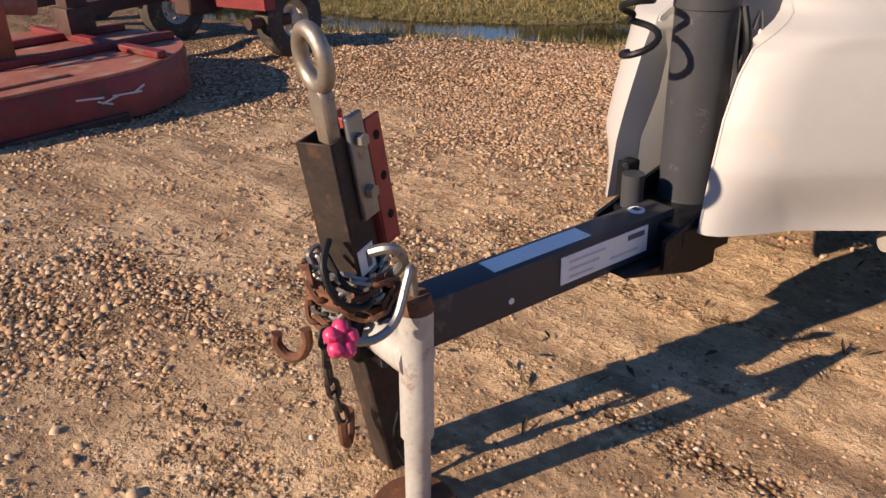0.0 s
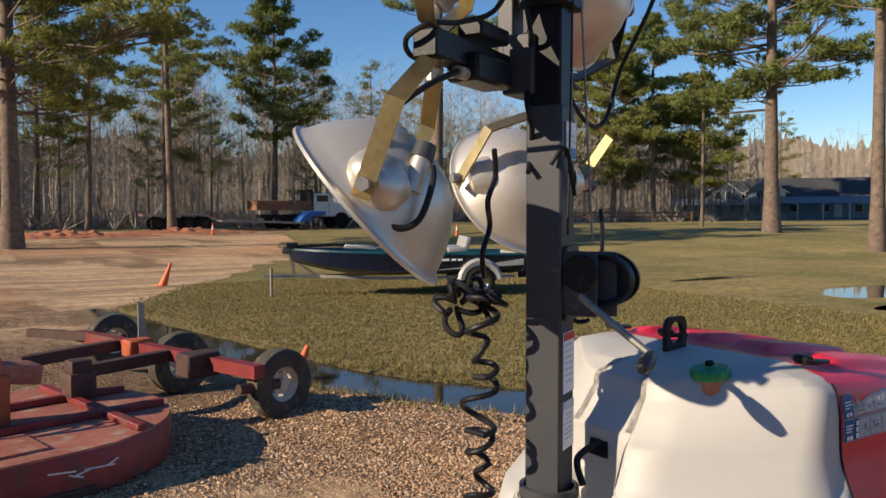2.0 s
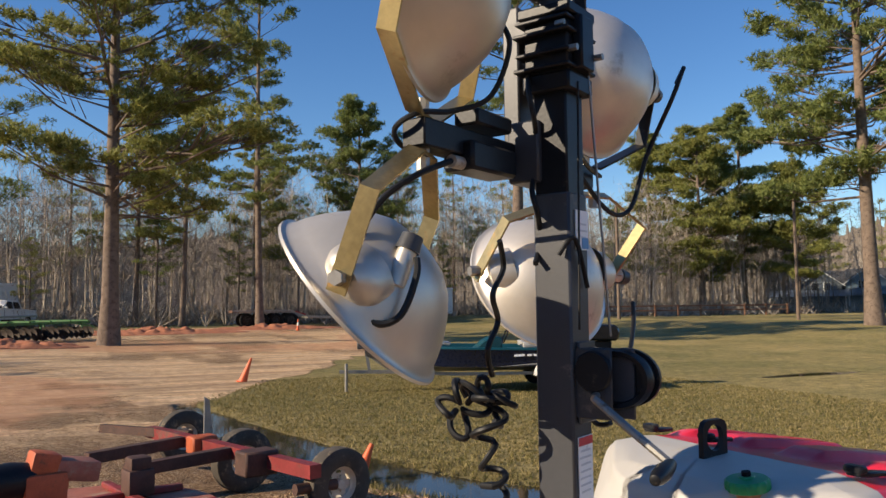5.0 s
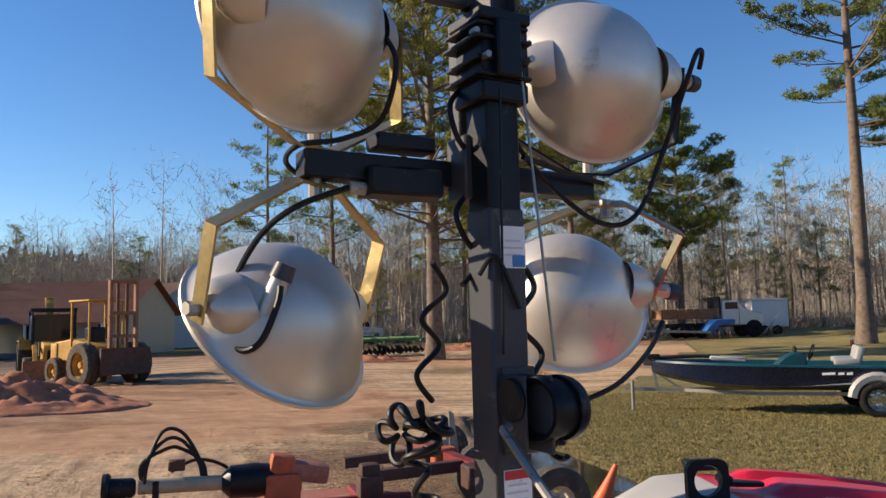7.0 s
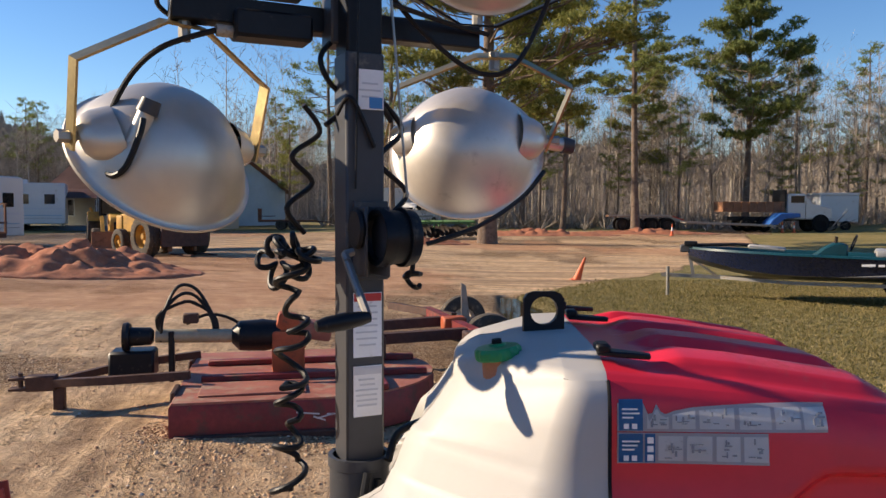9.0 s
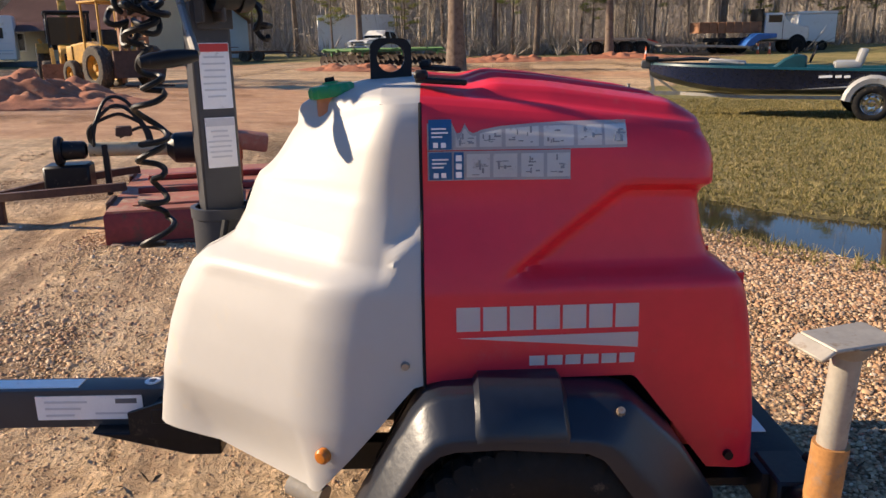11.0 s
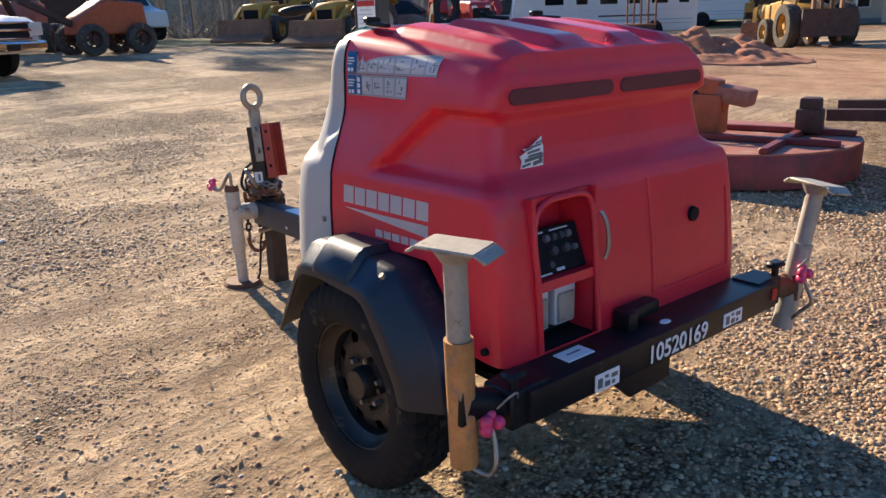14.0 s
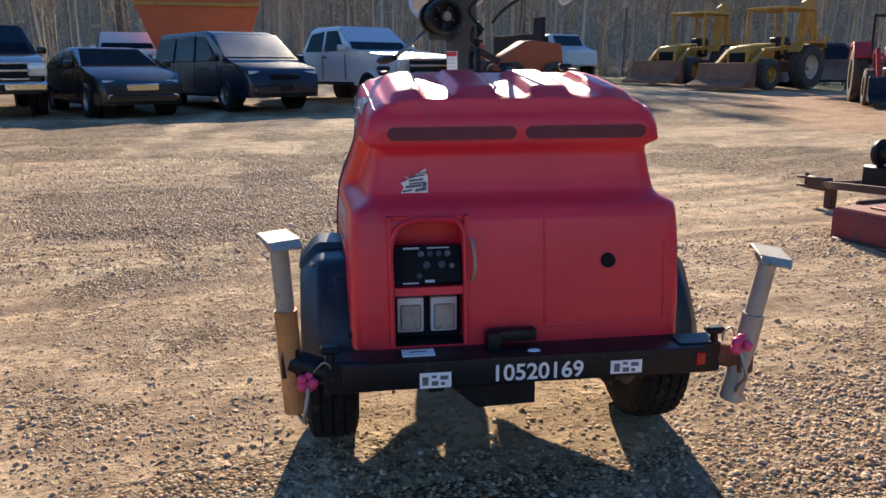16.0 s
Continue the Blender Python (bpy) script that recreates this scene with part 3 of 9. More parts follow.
c = mix_node(nt, math_node(nt, "MULTIPLY", wetm.outputs["Color"], 0.55), c, (0.055, 0.045, 0.03))
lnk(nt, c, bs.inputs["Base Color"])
bs.inputs["Roughness"].default_value = 0.9
bs.inputs["Diffuse Roughness"].default_value = 0.25
bs.inputs["Specular IOR Level"].default_value = 0.25
h = mix_node(nt, kg, dn2.outputs[0], math_node(nt, "MULTIPLY", vo.outputs["Distance"], -1.6))
h = mix_node(nt, kgr, h, gn2.outputs[0])
ridge = math_node(nt, "MULTIPLY", math_node(nt, "SUBTRACT", 1.0, kgr), streak.outputs[0])
h = math_node(nt, "ADD", math_node(nt, "MULTIPLY", ridge, 2.4), h)
clod = math_node(nt, "MULTIPLY", math_node(nt, "SUBTRACT", 1.0, kgr), mid_n.outputs[0])
h = math_node(nt, "ADD", math_node(nt, "MULTIPLY", clod, 1.8), h)
bump_node(nt, bs, h, 0.95, 0.024)
M_GROUND = m

nv, nh = GX.shape
idx = np.arange(nv * nh).reshape(nv, nh)
quads = np.stack([idx[:-1, :-1], idx[:-1, 1:], idx[1:, 1:], idx[1:, :-1]], -1).reshape(-1, 4)
me = pydata("ground", np.stack([GX, GY, GZ], -1).reshape(-1, 3).tolist(), quads.tolist(), M_GROUND, True)
lay = me.color_attributes.new("zones", "FLOAT_COLOR", "POINT")
lay.data.foreach_set("color", np.stack([zone_gravel, zone_grass, zone_clay, np.ones_like(GX)], -1).astype(np.float32).ravel())
lay = me.color_attributes.new("wet", "FLOAT_COLOR", "POINT")
lay.data.foreach_set("color", np.stack([wet, wet, wet, np.ones_like(GX)], -1).astype(np.float32).ravel())
ground = tagged(new("ground", me), "gravel and sandy dirt yard running into winter lawn", "ground", kind="structure")

# water in the ditch and in the puddles on the lawn
m, nt, bs = node_mat("ditch_water")
co = nt.nodes.new("ShaderNodeTexCoord").outputs["Object"]
bs.inputs["Base Color"].default_value = (0.030, 0.026, 0.016, 1)
bs.inputs["Roughness"].default_value = 0.03
bs.inputs["IOR"].default_value = 1.33
wn1 = noise_node(nt, 5, 3, 0.5, co)
bump_node(nt, bs, wn1.outputs[0], 0.05, 0.01)
M_WATER = m


def water_sheet(x0, x1, y0, y1, z):
    bm = bmesh.new()
    n = 10
    bm_grid(bm, [[(x0 + (x1 - x0) * i / n, y0 + (y1 - y0) * j / n, z) for i in range(n + 1)] for j in range(n + 1)])
    return bm


solid("water", water_sheet(-0.9, 6.2, 0.6, 14.0, -0.055), M_WATER, "still brown ditch water that mirrors the sky", "water", kind="structure")
for px, py, rx, ry in PUDDLES:
    solid("water", water_sheet(px - 1.6 * rx, px + 1.6 * rx, py - 1.7 * ry, py + 1.7 * ry, float(np.mean(ground_base(np.array([px]), np.array([py])))) - 0.05), M_WATER,
          "shallow rain puddle on the lawn", "puddle", kind="structure")
# ---------------------------------------------------------------- the light tower on its trailer
M_TR = Matrix.Translation((-0.010, 0.025, 0)) @ Matrix.Rotation(radians(2.3), 4, "Z")
INV_TR = M_TR.inverted()
tower = thing("light_tower", "towable red and white light tower with four mast lamps", "light tower", M_TR)


def loc(x, y, z):
    """Yard coordinates to the trailer's own."""
    return INV_TR @ Vector((x, y, z))


SEAM = -0.275
LEVELS = [  # z, front x, front half width, corner x, rear x
    (0.44, -0.998, 0.222, -0.50, 0.455), (0.60, -0.975, 0.222, -0.50, 0.448), (0.72, -0.946, 0.216, -0.49, 0.436), (0.82, -0.908, 0.216, -0.48, 0.423),
    (0.88, -0.872, 0.224, -0.47, 0.413), (0.915, -0.832, 0.262, -0.45, 0.398), (0.935, -0.790, 0.262, -0.43, 0.368), (0.955, -0.757, 0.25, -0.42, 0.343),
    (1.00, -0.735, 0.19, -0.41, 0.331), (1.075, -0.705, 0.18, -0.39, 0.321), (1.095, -0.695, 0.18, -0.38, 0.331), (1.11, -0.69, 0.18, -0.375, 0.340),
    (1.17, -0.655, 0.17, -0.36, 0.341), (1.20, -0.63, 0.165, -0.35, 0.338), (1.22, -0.61, 0.16, -0.345, 0.333), (1.235, -0.59, 0.155, -0.34, 0.324)]
LZ = [l[0] for l in LEVELS]
SIDE_F = [(0.44, 0.560), (0.60, 0.568), (0.80, 0.565), (0.90, 0.555), (1.0, 0.530), (1.10, 0.505), (1.17, 0.488), (1.20, 0.478), (1.22, 0.468), (1.235, 0.455)]
SIDE_R = [(0.44, 0.530), (0.60, 0.532), (0.80, 0.528), (0.90, 0.522), (1.0, 0.500), (1.10, 0.482), (1.17, 0.472), (1.20, 0.464), (1.22, 0.455), (1.235, 0.442)]


def side_w(x, z):
    """Half width of the hood at x, z: waist behind, shoulder in front."""
    t = min(1.0, max(0.0, (x + 0.42) / 0.84))
    w = interp(z, SIDE_F) * (1 - t) + interp(z, SIDE_R) * t
    lean = -0.10 + (z - 0.93) * 1.33
    w -= 0.044 * sstep(lean - 0.015, lean + 0.045, x) * sstep(0.91, 0.95, z) * sstep(1.12, 1.09, z)
    zsh = 0.925 + 0.085 * sstep(-0.46, -0.27, x)
    k = sstep(-0.300, -0.268, x)
    w -= 0.022 * sstep(zsh - 0.012 - 0.10 * k, zsh + 0.022 + 0.10 * k, z) * sstep(0.10, -0.22, x) * sstep(1.24, 1.05, z)
    return w


def roof_z(x, y):
    z = interp(x, [(-0.70, 1.17), (-0.60, 1.248), (-0.52, 1.293), (-0.42, 1.315), (-0.28, 1.322), (0.0, 1.296), (0.30, 1.252), (0.36, 1.236)])
    a = abs(y)
    z -= 0.035 * sstep(0.30, 0.50, a)
    ridge = sstep(0.045, 0.068, a) * sstep(0.195, 0.172, a) + 0.8 * sstep(0.278, 0.300, a) * sstep(0.40, 0.375, a)
    z += 0.028 * ridge * sstep(-0.20, -0.10, x) * sstep(0.335, 0.25, x)
    return z


def fillet(poly, radii, n=6):
    out = []
    for i, p in enumerate(poly):
        p = Vector(p)
        if i in (0, len(poly) - 1) or radii[i] <= 0:
            out.append(p)
            continue
        a, b = Vector(poly[i - 1]), Vector(poly[i + 1])
        u, v = (a - p), (b - p)
        r = min(radii[i], u.length * 0.48, v.length * 0.48)
        s, e = p + u.normalized() * r, p + v.normalized() * r
        for k in range(n + 1):
            t = k / n
            out.append((1 - t) ** 2 * s + 2 * t * (1 - t) * p + t * t * e)
    return out


def hood_ring(z, front):
    """Half the outline at z: from the nose's middle to the seam, or from the seam to the middle of the rear."""
    xf, wf, xc, xr = [float(np.interp(z, LZ, [l[k] for l in LEVELS])) for k in (1, 2, 3, 4)]
    if front:
        pts = fillet([(xf, 0.0), (xf, -wf), (xc, -side_w(xc, z)), (SEAM, -side_w(SEAM, z))], [0, 0.15, 0.20, 0], 8)
        tuck = 0.11 * sstep(0.64, 0.44, z)
        pts = [Vector((p.x + tuck * sstep(-wf + 0.06, -wf - 0.08, p.y) * sstep(-0.50, -0.72, p.x), p.y)) for p in pts]
        pts = pts[:1] + [Vector((xf, -wf * k / 3)) for k in (1, 2)] + pts[1:-1]
        last = pts[-1]
        return pts + [Vector((last.x + (SEAM - last.x) * k / 5, -side_w(last.x + (SEAM - last.x) * k / 5, z))) for k in range(1, 6)]
    wr = side_w(xr - 0.05, z)
    xs = [SEAM + (xr - 0.05 - SEAM) * k / 64 for k in range(65)]
    pts = [Vector((x, -side_w(x, z))) for x in xs]
    c0, c1, c2 = pts[-1], Vector((xr, -wr)), Vector((xr, -wr + 0.05))
    pts += [(1 - t) ** 2 * c0 + 2 * t * (1 - t) * c1 + t * t * c2 for t in (0.2, 0.4, 0.6, 0.8, 1.0)]
    ys = [-0.44, -0.405, -0.37, -0.33, -0.29, -0.25, -0.21, -0.18, -0.14, -0.09, -0.045, 0.0]
    return pts + [Vector((xr, max(y, -wr + 0.055 + 0.001 * k))) for k, y in enumerate(ys)]


WALL_Z = sorted(set([round(v, 4) for v in np.linspace(0.44, 1.235, 86)] + [0.495, 0.655, 0.68, 0.885]))


def lift(x, z):
    return (roof_z(x, 0.46) - 0.006 - 1.235) * sstep(1.08, 1.235, z)


def skin_w(x, z):
    """Half width of the finished skin at height z."""
    q = z
    for _ in range(5):
        q = z - lift(x, min(q, 1.235))
    return side_w(x, min(q, 1.235))


def arch_low(x):
    """Lower rim of the hood's side, cut up over the mudguard."""
    return interp(x, [(-0.60, 0.44), (-0.52, 0.44), (-0.30, 0.70), (-0.25, 0.715), (0.17, 0.715), (0.34, 0.49), (0.40, 0.485)])


def hood_half(front, sign):
    bm = bmesh.new()
    rows = []
    for z in WALL_Z:
        ring = hood_ring(z, front)
        row = []
        for p in ring:
            zz = z + lift(p.x, z)
            if p.y < -0.44:
                zz = max(zz, arch_low(p.x))
            # channel for the mast in the nose
            x = p.x
            if front:
                x = x + (max(-0.66, x) - x) * (sstep(0.130, 0.090, abs(p.y)) if sign > 0 else sstep(0.165, 0.115, abs(p.y))) * sstep(1.30, 1.10, z)
            row.append((x, p.y * sign, zz))
        rows.append(row)
    top = hood_ring(1.235, front)
    for f in [0.985, 0.96] + [0.94 - 0.02 * k for k in range(48)]:
        row = []
        for p in top:
            cx = min(max(p.x, -0.40), 0.26)
            x, y = cx + (p.x - cx) * f, p.y * f
            z = roof_z(x, y)
            if f > 0.95:
                z -= 0.012 * (f - 0.95) / 0.035
            row.append((x, y * sign, z))
        rows.append(row)
    bm_grid(bm, rows)
    return bm


def join_bm(a, b):
    me = bpy.data.meshes.new("join")
    b.to_mesh(me)
    b.free()
    a.from_mesh(me)
    bpy.data.meshes.remove(me)
    return a


def weld(bm):
    bmesh.ops.remove_doubles(bm, verts=bm.verts, dist=0.0008)
    bmesh.ops.dissolve_degenerate(bm, dist=0.0004, edges=bm.edges)
    return bm


front = weld(join_bm(hood_half(True, 1), hood_half(True, -1)))
hood_front = part("hood_front", front, M_WHITE, tower, "white moulded plastic nose of the hood")
rear = weld(join_bm(hood_half(False, 1), hood_half(False, -1)))
# opening for the controls in the rear
doomed = []
for f in rear.faces:
    c = f.calc_center_median()
    if c.x > 0.36 and -0.403 < c.y < -0.182 and 0.497 < c.z < 0.882 and not 0.656 < c.z < 0.679:
        if c.z > 0.82 and math.hypot(min(0, c.y + 0.335), c.z - 0.82) > 0.066 and c.y < -0.335:
            continue
        doomed.append(f)
bmesh.ops.delete(rear, geom=doomed, context="FACES")
hood_rear = part("hood_rear", rear, M_RED, tower, "glossy red moulded plastic hood with a waist")

# seam strip between white and red
bm = bmesh.new()
rows = []
for z in WALL_Z:
    for s in (1,):
        rows.append((SEAM, z))
pts = [Vector((SEAM, -side_w(SEAM, z) - 0.001, z + lift(SEAM, z))) for z in WALL_Z if z > 0.70]
part("seam", tube(pts, 0.0035, 6), M_DARK, tower)
part("seam", tube([(p.x, -p.y, p.z) for p in pts], 0.0035, 6), M_DARK, tower)

# control recess
bm = bmesh.new()
bm_box(bm, (0.30, -0.2925, 0.69), (0.012, 0.26, 0.44))
recess = part("control_recess", bm, M_RED, tower)
for nm, c, sz in (("side_cheek", (0.365, -0.412, 0.69), (0.14, 0.012, 0.42)), ("side_cheek", (0.365, -0.174, 0.69), (0.14, 0.012, 0.42)), ("recess_top", (0.355, -0.2925, 0.893), (0.12, 0.22, 0.012)),
                  ("recess_floor", (0.37, -0.2925, 0.489), (0.14, 0.22, 0.012)), ("divider", (0.372, -0.2925, 0.667), (0.13, 0.22, 0.02))):
    part(nm, bm_box(bmesh.new(), c, sz), M_DARK if nm == "recess_floor" else M_RED, recess)
lip = curve_pts([(0.458, -0.408, 0.50), (0.447, -0.408, 0.68), (0.432, -0.408, 0.80), (0.424, -0.39, 0.86), (0.42, -0.345, 0.885), (0.42, -0.28, 0.888), (0.42, -0.215, 0.885), (0.424, -0.185, 0.86), (0.433, -0.178, 0.79), (0.458, -0.178, 0.50)], 6)
part("rim", tube(lip, 0.009, 8), M_RED, recess)
panel_m = Matrix.Rotation(radians(-22), 4, "Y")
bm = box((0.385, -0.2925, 0.738), (0.012, 0.222, 0.125), panel_m, 0.004)
panel = part("control_panel", bm, M_DARK, tower, "black control panel with gauges and switches")
for k, (dy, dz, r) in enumerate([(-0.05, 0.045, 0.014), (-0.015, 0.045, 0.014), (0.02, 0.045, 0.014), (0.055, 0.045, 0.014), (-0.03, 0.0, 0.018), (0.03, 0.0, 0.018), (0.07, -0.005, 0.012), (-0.06, -0.045, 0.014)]):
    dz *= 0.72
    p = Vector((0.391, -0.270 + dy * 0.8, 0.738 + dz))
    p.x -= dz * math.tan(radians(22))
    part("switch", cyl(p, p + Vector((0.010, 0, 0.004)), r * 0.8, r * 0.65, 12), M_GREY if k % 3 else M_LABELD, panel)
for k, (dy, dz, sy, sz) in enumerate([(-0.055, 0.068, 0.05, 0.008), (0.03, 0.068, 0.07, 0.006), (0.0, -0.062, 0.03, 0.012), (-0.06, -0.068, 0.05, 0.006)]):
    dz *= 0.75
    p = Vector((0.393 - dz * math.tan(radians(22)), -0.285 + dy, 0.738 + dz))
    part("print_bar", box(p, (0.002, sy, sz * 0.7), panel_m), M_LABELG, panel)
bm = box((0.352, -0.2925, 0.575), (0.012, 0.222, 0.16))
sockets = part("socket_panel", bm, M_DARK, tower, "black panel with two grey outlet covers")
for y in (-0.345, -0.238):
    cov = part("outlet_cover", box((0.372, y, 0.575), (0.03, 0.085, 0.115), None, 0.008, 2), M_LABELG, sockets, "grey spring-lid outlet cover")
    part("lid", box((0.39, y, 0.568), (0.012, 0.066, 0.085), None, 0.005), M_JACKGR, cov)
part("socket_label", box((0.40, -0.285, 0.668), (0.03, 0.062, 0.008)), M_LABEL, sockets)
# folding handle beside the opening
part("hinge_rod", tube(curve_pts([(0.44, -0.16, 0.83), (0.456, -0.155, 0.80), (0.462, -0.152, 0.74), (0.455, -0.157, 0.70)], 5), 0.006, 6), M_STEEL, tower)
# key lock, lower latch and vent slots
part("lock", cyl((0.41, 0.282, 0.745), (0.444, 0.282, 0.742), 0.026, 0.022, 16), M_DARK, tower, "oval black door lock")
bm = box((0.478, -0.035, 0.527), (0.05, 0.15, 0.04), None, 0.012, 2)
bm_box(bm, (0.488, -0.10, 0.515), (0.06, 0.045, 0.06), None, 0.012, 2)
part("latch", bm, M_BLACK, tower, "black rubber hood latch")
# slots are flat plates; the recess's shade is their darkened hood red
for y0, y1 in ((-0.405, 0.0), (0.03, 0.425)):
    bm = bmesh.new()
    m4 = Matrix.Translation((0.3385, (y0 + y1) / 2, 1.142))
    poly, hw, r = [], (y1 - y0) / 2, 0.02
    for a in range(-90, 91, 18):
        poly.append((hw - r + r * math.cos(radians(a)), r * math.sin(radians(a))))
    for a in range(90, 271, 18):
        poly.append((-hw + r + r * math.cos(radians(a)), r * math.sin(radians(a))))
    bm_prism(bm, poly, m4 @ Matrix(((0, 0, 1, 0), (1, 0, 0, 0), (0, 1, 0, 0), (0, 0, 0, 1))), 0.008, 0.003)
    part("vent_slot", bm, surf("slot_shade_red", (0.13, 0.018, 0.030), 0.5, 0, 0.2, 12), tower, "dark recessed grab slot")


def bar_set(parent, mat, quads, name="print_bar"):
    for q in quads:
        bm = bmesh.new()
        bm.faces.new([bm.verts.new(v) for v in q])
        got = bmesh.ops.extrude_face_region(bm, geom=bm.faces[:])
        n = (Vector(q[1]) - Vector(q[0])).cross(Vector(q[3]) - Vector(q[0])).normalized() * 0.0012
        bmesh.ops.translate(bm, vec=n, verts=[v for v in got["geom"] if isinstance(v, bmesh.types.BMVert)])
        part(name, bm, mat, parent)


def side_quad(x0, x1, z0, z1, off=0.003):
    return [(x, -skin_w(x, z) - off, z) for x, z in ((x0, z0), (x1, z0), (x1, z1), (x0, z1))]


TEAR = [(-0.200, 0.0), (-0.193, -0.017), (-0.187, -0.036), (-0.181, -0.023), (-0.173, -0.007), (-0.166, -0.021), (-0.155, -0.027), (-0.140, -0.020), (-0.100, -0.013), (-0.040, -0.009), (0.02, -0.006)]


def side_sheet(x0, x1, z0, z1, off, n=8, torn=None):
    """A thin sheet on the hood's side; torn: (x, z) of the sticker's corner, whose upper edge is ripped."""
    bm = bmesh.new()
    rows = [[] for _ in range(n + 1)]
    for i in range(n + 1):
        x = x0 + (x1 - x0) * i / n
        zt = min(z1, torn[1] + interp(x - torn[0], TEAR)) if torn else z1
        for j in range(n + 1):
            z = z0 + (max(zt, z0 + 0.003) - z0) * j / n
            rows[j].append((x, -skin_w(x, z) - off, z))
    bm_grid(bm, rows)
    return bm


def slab(bm, t=0.0012):
    bmesh.ops.solidify(bm, geom=bm.faces[:], thickness=t)
    return bm


# torn instruction sticker on the side
LT = 1.250
SX = -0.011
sk = part("sticker", slab(side_sheet(SX - 0.250, SX + 0.160, LT - 0.060, LT - 0.006, 0.0022, 48, (SX, LT))), M_LABELG, tower, "torn instruction sticker in grey, white and blue")
part("sticker_strip", slab(side_sheet(SX - 0.250, SX + 0.043, LT - 0.122, LT - 0.062, 0.0022)), M_LABELG, sk)
part("blue_field", slab(side_sheet(SX - 0.247, SX - 0.200, LT - 0.058, LT + 0.002, 0.0038)), M_LABELB, sk)
part("blue_field", slab(side_sheet(SX - 0.247, SX - 0.200, LT - 0.120, LT - 0.064, 0.0038)), M_LABELB, sk)
part("blue_field", slab(side_sheet(SX - 0.196, SX - 0.176, LT - 0.120, LT - 0.064, 0.0038, 3)), M_LABELB, sk)
fields = [(-0.192, -0.150), (-0.143, -0.098), (-0.090, -0.022), (-0.012, 0.050), (0.058, 0.108), (0.114, 0.160)]
for i, (a, b) in enumerate(fields):
    f = part("pictogram", slab(side_sheet(SX + a, SX + b, LT - 0.054, LT - 0.014, 0.0038, 10, (SX, LT - 0.006))), M_LABEL, sk)
for i, (a, b) in enumerate([(-0.170, -0.122), (-0.115, -0.066), (-0.058, -0.012), (-0.005, 0.042)]):
    part("pictogram", slab(side_sheet(SX + a, SX + b, LT - 0.116, LT - 0.068, 0.0038, 3)), M_LABEL, sk)
rng = random.Random(4)
quads = []
for (zl, zh), spans in (((LT - 0.052, LT - 0.017), fields), ((LT - 0.114, LT - 0.070), [(-0.170, -0.122), (-0.115, -0.066), (-0.058, -0.012), (-0.005, 0.042)])):
    for a, b in spans:
        for k in range(7):
            x0 = SX + a + 0.005 + rng.random() * (b - a - 0.018)
            z0 = zl + 0.003 + rng.random() * (zh - zl) * 0.72
            if zl > LT - 0.06:
                z0 = min(z0, LT + interp(x0 - SX, TEAR) - 0.018)
            w, h = ((0.003, 0.008) if k % 2 else (0.009, 0.0022))
            quads.append(side_quad(x0, x0 + w * (0.6 + rng.random()), z0, z0 + h * (0.6 + rng.random()), 0.0055))
bar_set(sk, M_LABELP, quads)
bar_set(sk, M_LABEL, [side_quad(SX - 0.241, SX - 0.241 + w, z, z + 0.0032, 0.0055) for z, w in ((LT - 0.018, 0.030), (LT - 0.026, 0.034), (LT - 0.034, 0.022), (LT - 0.080, 0.034), (LT - 0.088, 0.030), (LT - 0.096, 0.024))])
bar_set(sk, M_LABEL, [side_quad(SX + x, SX + x + 0.010, z, z + 0.010, 0.0055) for x in (-0.238, -0.222) for z in (LT - 0.054, LT - 0.116)])
bar_set(sk, M_LABEL, [side_quad(SX - 0.192, SX - 0.180, z, z + 0.012, 0.0055) for z in (LT - 0.116, LT - 0.099, LT - 0.082)])

# maker's mark: plain blocks and a wedge
z0, z1 = 0.823, 0.874
xs = np.linspace(-0.207, 0.180, 8)
mark = part("wordmark", slab(side_sheet(xs[0], xs[1] - 0.006, z0, z1, 0.002, 2), 0.001), M_LOGO, tower, "white wordmark in plain blocks over a wedge")
for a, b in zip(xs[1:], xs[2:]):
    part("block", slab(side_sheet(a, b - 0.006, z0, z1, 0.002, 2), 0.001), M_LOGO, mark)
bm = bmesh.new()
n = 16
bm_grid(bm, [[(x, -side_w(x, z) - 0.002, z) for x, z in ((-0.207 + 0.381 * i / n, 0.812 - 0.034 * f * (i / n) - 0.003 * (1 - i / n)) for i in range(n + 1))] for f in (0, 1)])
part("wedge", slab(bm, 0.001), M_LOGO, mark)
for a in np.linspace(-0.055, 0.174, 7)[:-1]:
    part("block", slab(side_sheet(a, a + 0.032, 0.744, 0.766, 0.002, 2), 0.001), M_LOGO, mark)
# raised edges of the service door on the rear
for y, z0, z1 in ((0.075, 0.545, 0.885), (0.470, 0.545, 0.80)):
    pts = [(float(np.interp(z, LZ, [l[4] for l in LEVELS])) + 0.001, y, z) for z in np.linspace(z0, z1, 8)]
    part("door_edge", tube(pts, 0.0045, 6), M_RED, tower)
part("door_edge", tube([(float(np.interp(0.545, LZ, [l[4] for l in LEVELS])) + 0.001, y, 0.545) for y in (0.075, 0.47)], 0.0045, 6), M_RED, tower)
